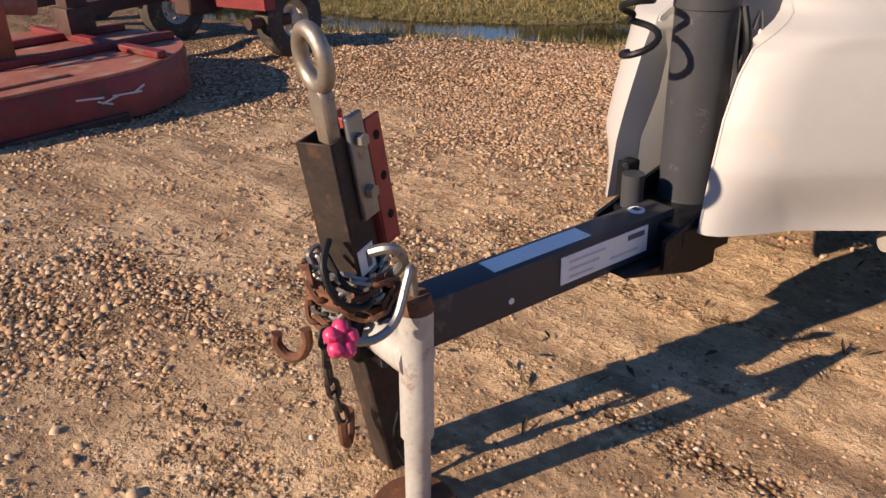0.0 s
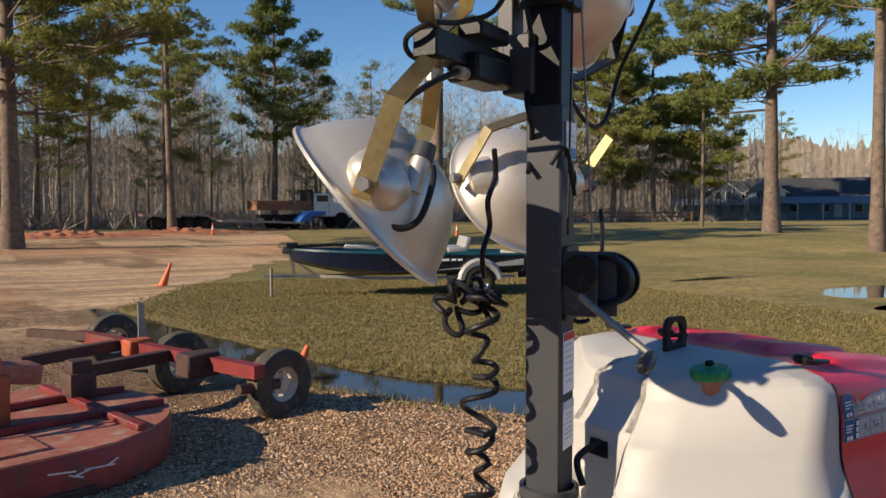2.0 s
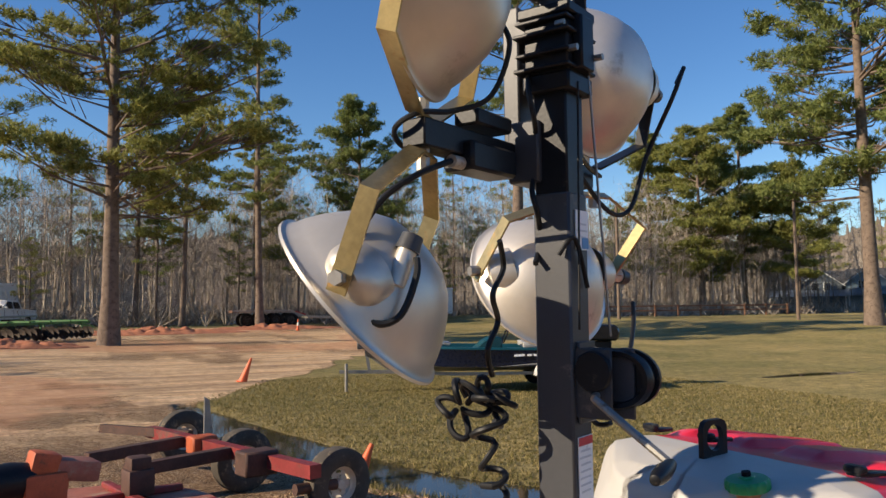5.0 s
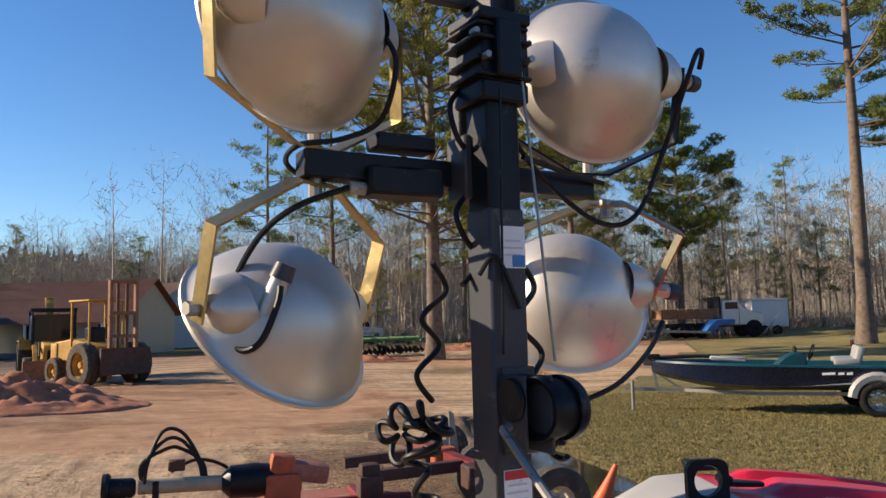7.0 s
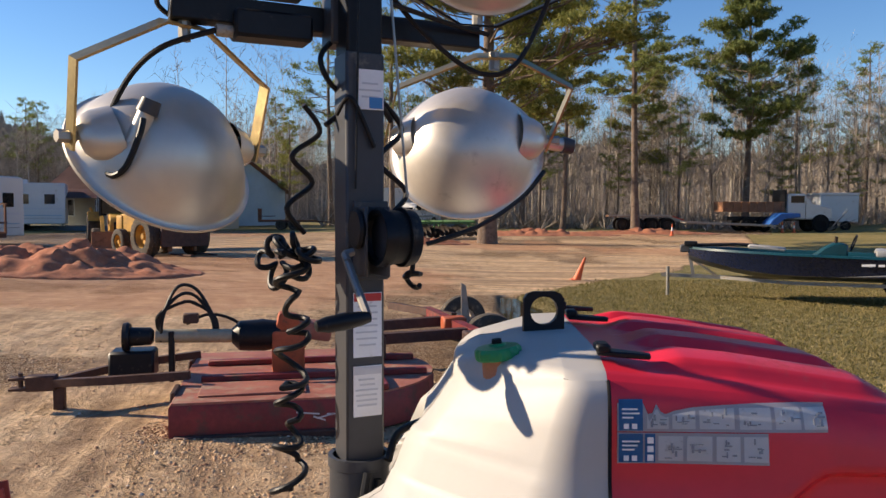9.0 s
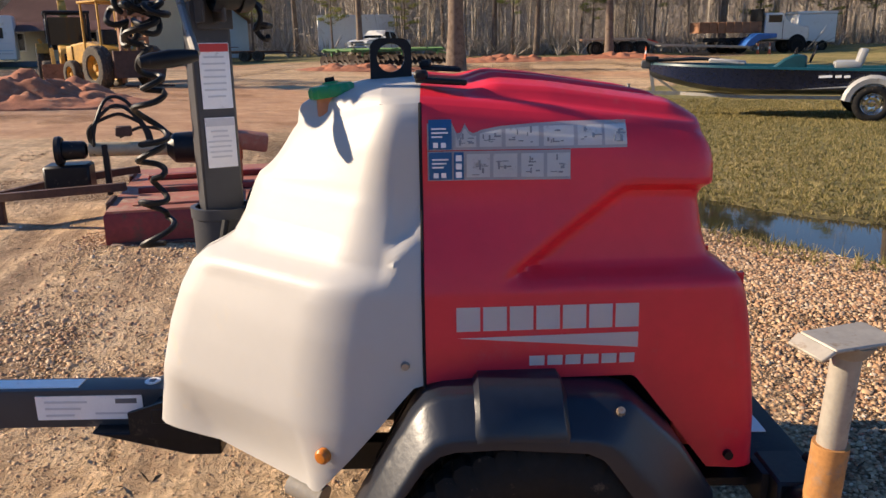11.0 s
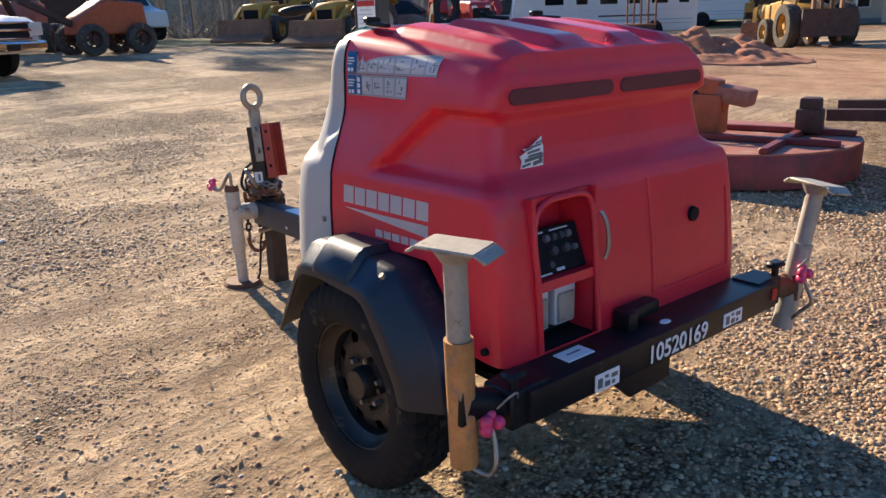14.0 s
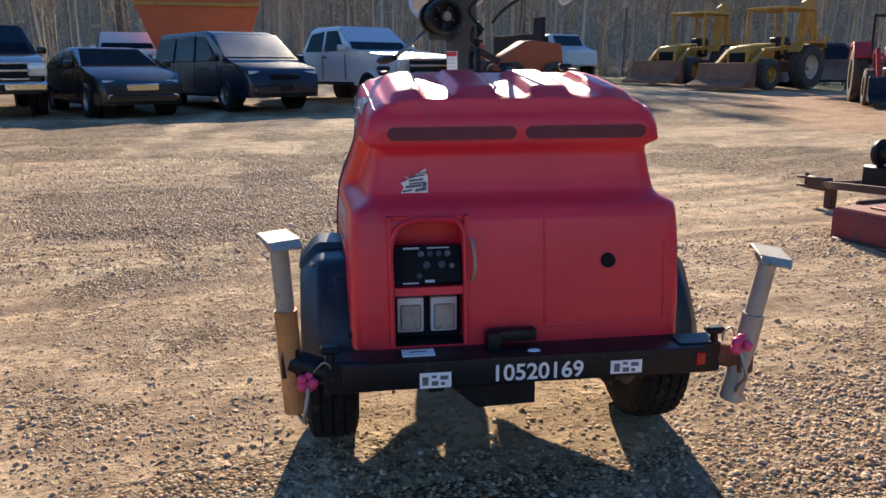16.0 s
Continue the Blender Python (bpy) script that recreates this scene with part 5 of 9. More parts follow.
part("lunette_ring", bm, surf("galvanised_ring", (0.34, 0.30, 0.25), 0.5, 0.75, 0.2, 14, (0.30, 0.15, 0.06), 0.13, 0.2, 90), drawbar, "forged towing ring, grey with rust")
bm = bmesh.new()
mc = M_UP.to_3x3().to_4x4()
bm_box(bm, M_UP @ Vector((0.062, 0.0, 0.245)), (0.008, 0.088, 0.27), mc, 0.002)
bm_box(bm, M_UP @ Vector((0.085, -0.044, 0.245)), (0.05, 0.008, 0.27), mc, 0.002)
bm_box(bm, M_UP @ Vector((0.085, 0.044, 0.245)), (0.05, 0.008, 0.27), mc, 0.002)
chan = part("channel", bm, M_REDPLATE, drawbar, "faded red adjusting channel with holes")
for z in (0.34, 0.255, 0.17):
    p = M_UP @ Vector((0.088, -0.0485, z))
    part("hole", cyl(p, M_UP @ Vector((0.088, -0.0495, z)), 0.0095, None, 12), M_DARK, chan)
    p = M_UP @ Vector((0.066, 0.0, z))
    part("hole", cyl(p, M_UP @ Vector((0.067, 0.0, z)), 0.0095, None, 12), M_DARK, chan)
st = part("small_sticker", box(M_UP @ Vector((-0.005, -0.0415, 0.115)), (0.05, 0.002, 0.055), mc), M_LABEL, drawbar)
p = M_UP @ Vector((0, -0.0435, 0.115))
part("print_bar", box(p, (0.012, 0.002, 0.035), mc), M_LABELD, st)
# pivot head where bar, post and tongue meet
bm = box(loc(-1.875, -0.02, 0.435), (0.11, 0.105, 0.13), None, 0.008)
bm_cyl(bm, loc(-1.87, -0.09, 0.46), loc(-1.87, 0.06, 0.46), 0.022, None, 14)
bm_cyl(bm, loc(-1.845, -0.10, 0.36), loc(-1.845, 0.05, 0.36), 0.014, None, 10)
part("pivot_block", bm, M_BLACK, tower)
part("pin", cyl(loc(-1.80, -0.12, 0.34), loc(-1.80, -0.055, 0.345), 0.012, None, 10), M_STEEL, tower)


def chain(name, pts, link, wire, mat, label):
    """Interlocking links along a line."""
    line = curve_pts(pts, 10)
    bm = bmesh.new()
    acc, k, last = 0.0, 0, line[0]
    for a, b in zip(line, line[1:]):
        acc += (b - a).length
        if acc >= link * 0.72:
            acc = 0.0
            d = (b - a).normalized()
            m4 = Matrix.Translation(b) @ frame_along(d) @ Matrix.Rotation(radians(90 * (k % 2)), 4, "Z")
            hl, hw = link * 0.36, link * 0.24
            ring = [m4 @ Vector((hw * math.cos(q), 0, (hl if math.sin(q) > 0 else -hl) * 0.55 + hw * math.sin(q) * 1.2)) for q in np.linspace(0, 2 * math.pi, 13)[:-1]]
            bm_tube(bm, ring, wire, 5, True)
            k += 1
    return part(name, bm, mat, tower, label)


P = lambda x, y, z: tuple(loc(x, y, z))
coil = []
for k in range(46):
    a = k * 0.62
    coil.append(P(-1.90 + (0.070 + 0.012 * math.sin(k * 1.9)) * math.cos(a), -0.02 + (0.068 + 0.012 * math.cos(k * 2.3)) * math.sin(a), 0.50 + 0.0016 * k + 0.02 * math.sin(k * 0.9)))
chain("safety_chain", coil, 0.042, 0.0052, M_STEEL, "bright safety chain wound round the drawbar")
coil2 = [P(-1.90 + 0.083 * math.cos(k * 0.5 + 2), -0.025 + 0.080 * math.sin(k * 0.5 + 2), 0.56 - 0.0025 * k + 0.018 * math.sin(k * 1.3)) for k in range(30)]
chain("rusty_chain", coil2, 0.05, 0.0065, M_RUST, "rusty safety chain wound round the drawbar")
chain("hanging_chain", [P(-1.98, -0.07, 0.50), P(-2.0, -0.09, 0.42), P(-1.99, -0.095, 0.33), P(-1.975, -0.10, 0.26)], 0.045, 0.006, M_RUSTDK, "chain hanging from the drawbar")


def hook(name, base, turn, size):
    m4 = Matrix.Translation(base) @ Matrix.Rotation(turn, 4, "Z")
    pts = [m4 @ Vector(v) * 1.0 for v in ((0, 0, 0.0), (0.0, 0, -0.4 * size), (0.25 * size, 0, -0.8 * size), (0.6 * size, 0, -0.85 * size), (0.85 * size, 0, -0.55 * size), (0.8 * size, 0, -0.25 * size))]
    return part(name, tube(curve_pts(pts, 5), 0.011, 8), M_RUST, tower, "rusty clevis hook")


hook("chain_hook", loc(-2.03, -0.08, 0.50), 2.2, 0.08)
hook("chain_hook", loc(-1.985, -0.10, 0.27), 0.9, 0.09)
part("shackle", tube(curve_pts([P(-1.84, -0.09, 0.56), P(-1.83, -0.12, 0.60), P(-1.86, -0.13, 0.64), P(-1.89, -0.10, 0.63)], 6), 0.011, 8), M_STEEL, tower)
part("thin_chain", tube(curve_pts([P(-1.87, -0.22, 0.50), P(-1.855, -0.235, 0.44), P(-1.85, -0.225, 0.36)], 6), 0.004, 6), M_STEEL, tower)
part("brake_cable", tube(curve_pts([P(-1.955, -0.06, 0.66), P(-1.985, -0.09, 0.62), P(-1.975, -0.115, 0.56), P(-1.93, -0.12, 0.53), P(-1.90, -0.12, 0.54)], 6), 0.0075, 8), M_CABLE, tower)
part("brake_cable", tube(curve_pts([P(-1.96, -0.05, 0.63), P(-1.95, -0.10, 0.58), P(-1.92, -0.11, 0.555)], 6), 0.006, 8), M_CABLE, tower)
part("wiring", tube(curve_pts([P(-1.80, -0.075, 0.40), P(-1.83, -0.10, 0.30), P(-1.865, -0.10, 0.18), P(-1.85, -0.12, 0.10), P(-1.865, -0.14, 0.06)], 6), 0.006, 8), M_CABLE, tower, "black trailer wiring hanging to the ground")
part("plug", cyl(loc(-1.867, -0.14, 0.075), loc(-1.87, -0.145, 0.035), 0.016, 0.018, 12), M_BLACK, tower)
part("wiring", tube(curve_pts([P(-1.80, -0.07, 0.42), P(-1.74, -0.075, 0.37), P(-1.60, -0.06, 0.355), P(-1.45, -0.055, 0.365), P(-1.2, -0.05, 0.36)], 6), 0.006, 8), M_CABLE, tower)

# ---- outriggers behind
for s, base, top in ((-1, (0.515, -0.665, 0.325), (0.53, -0.69, 0.865)), (1, (0.52, 0.715, 0.30), (0.555, 0.785, 0.785))):
    b, t = loc(*base), loc(*top)
    j, d = jack(tower, b, t, (M_JACKOR if s < 0 else M_JACKGR, M_JACKGR))
    long_x = Vector((math.cos(radians(18)), -s * math.sin(radians(18)), 0))
    long_x = (long_x - d * long_x.dot(d)).normalized()
    wide_y = d.cross(long_x)
    mp = Matrix(((long_x.x, wide_y.x, d.x, t.x), (long_x.y, wide_y.y, d.y, t.y), (long_x.z, wide_y.z, d.z, t.z), (0, 0, 0, 1)))
    bm = bmesh.new()
    bm_prism(bm, [(-0.072, -0.046), (0.072, -0.048), (0.076, -0.044), (0.076, 0.044), (0.07, 0.049), (-0.070, 0.046), (-0.076, 0.042), (-0.076, -0.042)], mp, 0.008, 0.003)
    for k in (-1, 1):
        bm_prism(bm, [(0.0, -0.046), (0.030, -0.042), (0.030, 0.042), (0.0, 0.046)], mp @ Matrix.Translation((0.073 * k, 0, 0)) @ Matrix.Rotation(radians(32 * k), 4, "Y") @ Matrix.Diagonal((k, k, 1, 1)), 0.008, 0.002)
    bm_cyl(bm, mp @ Vector((0, 0, -0.03)), mp @ Vector((0, 0, 0.0)), 0.032, 0.05, 14)
    part("foot_plate", bm, M_JACKGR, j, "weathered bent steel foot plate, turned upward")
    mid = b + (t - b) * 0.30
    bm = cyl(Vector((0.515, s * 0.60, 0.447)), mid, 0.038, None, 16)
    bm_box(bm, mid, (0.06, 0.055, 0.10), None, 0.008)
    part("swivel", bm, M_RUST if s > 0 else M_BLACK, j)
    pb = Vector((0.55, s * 0.60, 0.50))
    part("pull_pin", cyl(pb - Vector((0, 0, 0.05)), pb + Vector((0, 0, 0.03)), 0.012, None, 10), M_BLACK, j)
    part("pin_head", box(pb + Vector((0, 0, 0.035)), (0.045, 0.06, 0.022), None, 0.008), M_BLACK, j)
    kb = bmesh.new()
    kp = b + (t - b) * (0.20 if s < 0 else 0.42) + Vector((0.045, -s * 0.045, 0))
    for k in range(5):
        a = 2 * math.pi * k / 5
        bmesh.ops.create_uvsphere(kb, u_segments=8, v_segments=6, radius=0.017, matrix=Matrix.Translation(kp + Vector((0.010 * math.cos(a * 2), 0.018 * math.cos(a), 0.018 * math.sin(a)))))
    part("knob", kb, M_PINK, j, "pink plastic crank knob")
    part("crank", tube(curve_pts([kp, kp + Vector((0.015, 0, -0.035)), kp + Vector((0.03, 0.01 * s, -0.09)), kp + Vector((0.0, 0.01 * s, -0.13)), b + Vector((0, 0, 0.0))], 5), 0.006, 8), M_STEEL, j)
    part("wire_clip", tube(curve_pts([kp + Vector((0, -s * 0.02, 0.03)), kp + Vector((0.03, -s * 0.05, 0.07)), kp + Vector((0.02, -s * 0.07, 0.05)), kp + Vector((0, -s * 0.06, 0.02))], 5), 0.003, 6), M_STEEL, j)
# ---- mast and lamps, turned on the trailer
M_MA = INV_TR @ Matrix.Translation((-0.845, 0.012, 0)) @ Matrix.Rotation(radians(29), 4, "Z")
R_MA = M_MA.to_3x3().to_4x4()


def mp_(x, y, z):
    return M_MA @ Vector((x, y, z))


def mbox(bm, c, s, bevel=0.0, rot=None):
    return bm_box(bm, mp_(*c), s, R_MA @ (rot or Matrix()), bevel)


sleeve = part("mast_sleeve", lathe([(0.070, 0.44), (0.078, 0.44), (0.078, 0.955), (0.082, 0.957), (0.082, 0.985), (0.070, 0.985), (0.070, 0.44)], M_MA, 32), M_GREY, tower, "round grey mast sleeve")
bar_pts = []
for k, (dx, dz) in enumerate([(0.0, 0.0), (0.008, 0.012), (0.016, -0.002), (0.022, 0.010), (0.03, 0.002), (0.038, 0.014), (0.045, 0.004), (0.05, 0.012)]):
    bar_pts.append(mp_(-0.055 + dx, -0.0565 - 0.0 * dx, 0.72 + dz * 1.2 + k * 0.012))
mast = part("mast", mbox(bmesh.new(), (0, 0, 1.48), (0.102, 0.102, 1.08), 0.006), M_GREY, tower, "dark grey square telescopic mast")
bm = mbox(bmesh.new(), (0, 0, 2.17), (0.094, 0.094, 0.62), 0.005)
part("mast_head_tube", bm, M_BLACK, mast)
bm = mbox(bmesh.new(), (0, 0, 2.30), (0.135, 0.135, 0.05), 0.006)
collar = part("mast_collar", bm, M_BLACK, tower, "black collar at the head of the mast")
for nm, c, sz in (("collar_block", (0, 0, 2.40), (0.125, 0.125, 0.16)), ("collar_cap", (0, 0, 2.485), (0.150, 0.150, 0.03)), ("cheek_plate", (0, -0.075, 2.40), (0.07, 0.03, 0.14)), ("cheek_plate", (0.075, 0.0, 2.42), (0.03, 0.08, 0.14))):
    part(nm, mbox(bmesh.new(), c, sz, 0.005), M_BLACK, collar)
for z, w in ((2.335, 0.158), (2.375, 0.150), (2.425, 0.162), (2.46, 0.150)):
    part("collar_flange", mbox(bmesh.new(), (-0.006, 0.004, z), (w, w, 0.010), 0.003), M_BLACK, collar)
for x, y, z in ((-0.062, -0.078, 2.375), (0.052, -0.093, 2.375), (-0.075, -0.05, 2.44), (0.092, -0.03, 2.44)):
    part("bolt", cyl(mp_(x, y + 0.012, z), mp_(x, y - 0.012, z), 0.009, None, 6), M_STEEL, collar)
bm = bmesh.new()
for x in (-0.035, 0.035):
    mbox(bm, (x, -0.02, 2.555), (0.008, 0.10, 0.13), 0.003)
mbox(bm, (0, -0.02, 2.53), (0.07, 0.02, 0.06), 0.002)
part("sheave_bracket", bm, M_GREY, collar, "grey sheave bracket")
for x, z in ((-0.042, 2.60), (-0.042, 2.55), (0.042, 2.60)):
    part("bolt", cyl(mp_(x - 0.008, -0.035, z), mp_(x + 0.008, -0.035, z), 0.010, None, 8), M_STEEL, collar)
bm = bmesh.new()
mbox(bm, (-0.10, 0.03, 2.545), (0.13, 0.03, 0.03), 0.003)
mbox(bm, (-0.03, 0.03, 2.56), (0.05, 0.05, 0.06), 0.003)
part("top_arm", bm, M_GREY, collar)
# upper bracket behind the mast that carries the cross arm
bm = mbox(bmesh.new(), (0, 0.12, 2.30), (0.07, 0.05, 0.46), 0.005)
mbox(bm, (0, 0.085, 2.46), (0.07, 0.09, 0.06), 0.004)
mbox(bm, (0, 0.07, 2.13), (0.13, 0.09, 0.16), 0.005)
part("arm_bracket", bm, M_GREY, tower, "grey upright that carries the cross arm")
arm = part("cross_arm", mbox(bmesh.new(), (-0.024, 0.125, 2.122), (0.85, 0.065, 0.065), 0.004), M_BLACK, tower, "black square lamp cross arm")
bm = bmesh.new()
mbox(bm, (-0.20, 0.11, 2.09), (0.20, 0.09, 0.07), 0.008)
mbox(bm, (-0.20, 0.10, 2.185), (0.16, 0.07, 0.04), 0.006)
jb = part("junction_box", bm, M_BLACK, tower, "black junction box under the cross arm")
part("gland", cyl(mp_(-0.30, 0.10, 2.07), mp_(-0.34, 0.10, 2.07), 0.016, None, 12), M_JACKGR, jb)
# stickers on the mast


def mast_sticker(x, z, w, h, top_col, bars=6, face="-y"):
    y = -0.0535 if z < 2.0 else -0.0485
    bm = mbox(bmesh.new(), (x, y, z), (w, 0.0025, h))
    s = part("mast_label", bm, M_LABEL, mast, "white safety label on the mast")
    if top_col is not None:
        part("heading", mbox(bmesh.new(), (x, y - 0.0016, z + h / 2 - 0.012), (w * 0.96, 0.002, 0.02)), top_col, s)
    r = random.Random(int(z * 100))
    for k in range(bars):
        zz = z + h / 2 - 0.035 - k * (h - 0.05) / bars
        part("print_bar", mbox(bmesh.new(), (x - w * 0.05 * r.random(), y - 0.0016, zz), (w * (0.5 + 0.35 * r.random()), 0.002, 0.0045)), M_LABELG, s)
    return s


mast_sticker(0.004, 1.33, 0.076, 0.165, M_LABELR, 7)
mast_sticker(0.004, 1.16, 0.076, 0.13, M_LABELG, 6)
s3 = mast_sticker(0.012, 1.925, 0.070, 0.10, None, 3)
part("blue_field", mbox(bmesh.new(), (0.026, -0.0555, 1.892), (0.035, 0.002, 0.028)), M_LABELB, s3)
# hand-scrawled paint mark on the sleeve
part("paint_scrawl", tube([mp_(-0.03 + 0.05 * k / 9, -0.0745 - 0.004 * math.sin(k), 0.66 + 0.016 * k + 0.012 * (-1) ** k) for k in range(10)], 0.0016, 5), M_LOGO, sleeve)

# winch
WZ = 1.575
bm = bmesh.new()
mbox(bm, (0.012, -0.115, WZ - 0.03), (0.008, 0.14, 0.17), 0.003)
mbox(bm, (-0.03, -0.085, WZ - 0.03), (0.008, 0.12, 0.17), 0.003)
mbox(bm, (0.012, -0.058, WZ - 0.03), (0.09, 0.008, 0.20), 0.002)
winch = part("winch", bm, M_GREY, tower, "hand winch with a black drum and crank")
mw = M_MA @ Matrix.Translation((0.038, -0.140, WZ - 0.02)) @ Matrix.Diagonal((0.95, 0.95, 0.78, 1)) @ Matrix.Rotation(radians(90), 4, "Y")
bm = lathe([(0.0, -0.022), (0.066, -0.022), (0.074, -0.045), (0.088, -0.048), (0.094, -0.03), (0.094, -0.02), (0.06, -0.018), (0.055, 0.018), (0.094, 0.02), (0.094, 0.034), (0.088, 0.050), (0.076, 0.048), (0.068, 0.020), (0.030, 0.016), (0.028, 0.040), (0.0, 0.042)], mw, 40)
part("drum", bm, M_BLACK, winch)
part("rope", lathe([(0.056, -0.02), (0.083, -0.019), (0.086, 0.0), (0.083, 0.019), (0.056, 0.02)], mw, 24), M_CABLE, winch)
part("hub", cyl(mw @ Vector((0, 0, 0.03)), mw @ Vector((0, 0, 0.058)), 0.02, None, 12), M_STEEL, winch)
for k in range(5):
    q = mw @ Matrix.Rotation(2 * math.pi * k / 5, 4, "Z")
    part("drum_spoke", box(q @ Vector((0.048, 0, 0.024)), (0.040, 0.010, 0.008), q.to_3x3().to_4x4(), 0.002), M_GREY, winch)
bm = bmesh.new()
mg = M_MA @ Matrix.Translation((-0.040, -0.10, WZ + 0.0)) @ Matrix.Rotation(radians(90), 4, "Y")
bm_lathe(bm, [(0.0, -0.008), (0.046, -0.008), (0.05, 0), (0.046, 0.008), (0.0, 0.008)], mg, 24)
part("gear_cover", bm, M_BLACK, winch)
crank = [mp_(-0.055, -0.115, WZ - 0.055), mp_(-0.078, -0.12, WZ - 0.06), mp_(-0.080, -0.195, WZ - 0.115), mp_(-0.082, -0.295, WZ - 0.186)]
bm = bmesh.new()
for a, b in zip(crank, crank[1:]):
    bm_tube(bm, [a, b], 0.010, 8)
part("crank_arm", bm, M_STEEL, winch, "bright steel crank arm")
g0, g1 = mp_(-0.080, -0.302, WZ - 0.190), mp_(-0.206, -0.312, WZ - 0.203)
part("crank_grip", lathe([(0, 0), (0.012, 0), (0.016, 0.02), (0.020, 0.06), (0.018, 0.10), (0.012, 0.125), (0, 0.13)], Matrix.Translation(g0) @ frame_along(g1 - g0), 16), M_BLACK, winch, "dark crank grip")
part("mast_rope", tube([mp_(0.10, -0.085, WZ + 0.08), mp_(0.045, -0.065, 2.36), mp_(0.04, -0.05, 2.55)], 0.0035, 6), M_STEEL, tower, "thin steel mast rope")
part("mast_rope", tube([mp_(-0.03, -0.062, WZ + 0.1), mp_(-0.02, -0.068, 2.30)], 0.003, 6), M_CABLE, tower)
part("lock_hook", tube(curve_pts([mp_(0.04, -0.11, 0.90), mp_(0.06, -0.12, 0.94), mp_(0.03, -0.13, 0.86), mp_(-0.03, -0.115, 0.80)], 5), 0.006, 6), M_STEEL, tower)

# ---- lamps


def lamp(x, z, tilt, turn, hang, shade_mat, socket_side, back=0.0, socket=None, yoke=None):
    """A deep spun reflector in a yoke on the cross arm. Its front faces away over the yard."""
    c = mp_(x, 0.125 + back, z)
    m4 = Matrix.Translation(c) @ R_MA @ Matrix.Rotation(radians(turn), 4, "Z") @ Matrix.Rotation(radians(-90 - tilt), 4, "X") @ Matrix.Diagonal((1.05, 1.05, 0.76, 1))
    # z of m4 is where the lamp shines
    prof = [(0.0, -0.205), (0.045, -0.203), (0.085, -0.190), (0.125, -0.158), (0.160, -0.110), (0.188, -0.058), (0.208, -0.008), (0.220, 0.030), (0.228, 0.040), (0.236, 0.042), (0.237, 0.052), (0.228, 0.055), (0.219, 0.045), (0.200, -0.008), (0.180, -0.058), (0.150, -0.11), (0.11, -0.155), (0.0, -0.19)]
    body = part("lamp", lathe(prof, m4, 56), shade_mat, tower, "deep spun metal floodlight bowl")
    part("front_glass", lathe([(0.0, 0.066), (0.12, 0.062), (0.224, 0.048), (0.224, 0.042), (0.12, 0.056), (0.0, 0.06)], m4, 40), M_GLASS_L, body)
    for s in (-1, 1):
        mb = m4 @ Matrix.Translation((s * 0.168, 0, -0.050)) @ Matrix.Rotation(radians(90 * s), 4, "Y") @ Matrix.Rotation(radians(-20 * s), 4, "Y")
        bm = lathe([(0.078, -0.03), (0.070, 0.02), (0.058, 0.045), (0.040, 0.060), (0.016, 0.064), (0, 0.064)] if s == socket_side else [(0.07, -0.03), (0.06, 0.02), (0.045, 0.046), (0.03, 0.05), (0, 0.05)], mb, 24)
        part("boss", bm, shade_mat, body)
        if s == socket_side:
            if socket is None:
                continue
            if socket == "out":
                so = mb @ Vector((0, 0, 0.05))
                d = (mb.to_3x3() @ Vector((0, 0, 1))).normalized()
            else:
                so, d = mp_(*socket[0]), (R_MA.to_3x3() @ Vector(socket[1])).normalized()
            part("socket", cyl(so, so + d * 0.085, 0.024, 0.021, 14), shade_mat, body)
            part("socket_cap", cyl(so + d * 0.08, so + d * 0.115, 0.027, 0.024, 14), M_GREY, body)
    # yoke of bent flat bar
    piv = m4 @ Vector((0, 0, -0.035))
    ax = (m4.to_3x3() @ Vector((1, 0, 0))).normalized()
    hang_p = mp_(math.copysign(0.413, x) if x < 0 else x, 0.125, 2.122 + (0.042 if hang > 0 else -0.042))
    upv = (hang_p - piv).normalized()
    out = upv.cross(ax).normalized()
    for s in (-1, 1):
        q = [piv + ax * s * 0.258 - upv * 0.030, piv + ax * s * 0.264 + upv * 0.185, piv + ax * s * 0.055 + upv * ((hang_p - piv).length), piv + upv * (hang_p - piv).length]
        bm = bmesh.new()
        hw, th = 0.021, 0.0035
        rings = []
        for i, p in enumerate(q):
            a, b = q[max(0, i - 1)], q[min(3, i + 1)]
            t = (b - a).normalized()
            nrm = t.cross(out).normalized()
            rings.append([bm.verts.new(p + out * u * hw + nrm * v * th) for u, v in ((-1, -1), (1, -1), (1, 1), (-1, 1))])
        for a, b in zip(rings, rings[1:]):
            for j in range(4):
                bm.faces.new((a[j], a[(j + 1) % 4], b[(j + 1) % 4], b[j]))
        bm.faces.new(rings[0])
        bm.faces.new(rings[-1])
        part("yoke_arm", bm, yoke or M_ZINC, body, "black steel yoke strap" if yoke else "yellow zinc-plated yoke strap")
        pb = piv + ax * s * 0.247
        part("bolt", cyl(pb, pb + ax * s * 0.045, 0.016, None, 6), M_STEEL, body)
    part("clamp_nut", cyl(hang_p - Vector((0, 0, 0.012 * hang)), hang_p + Vector((0, 0, 0.040 * hang)), 0.016, None, 8), M_STEEL, body)
    return body, m4


lamp(-0.445, 1.776, 41, 24, -1, M_ALUW, -1, 0.130, ((-0.535, 0.110, 1.780), (0.35, -0.15, 0.9)))
lamp(-0.464, 2.432, 3, 18, 1, M_ALUW, -1, -0.080)
lamp(0.465, 1.830, 30, -27, -1, M_ALU, 1, 0.180, "out")
lamp(0.408, 2.438, 4, -12, 1, M_ALU, 1, -0.045, "out", M_BLACK)


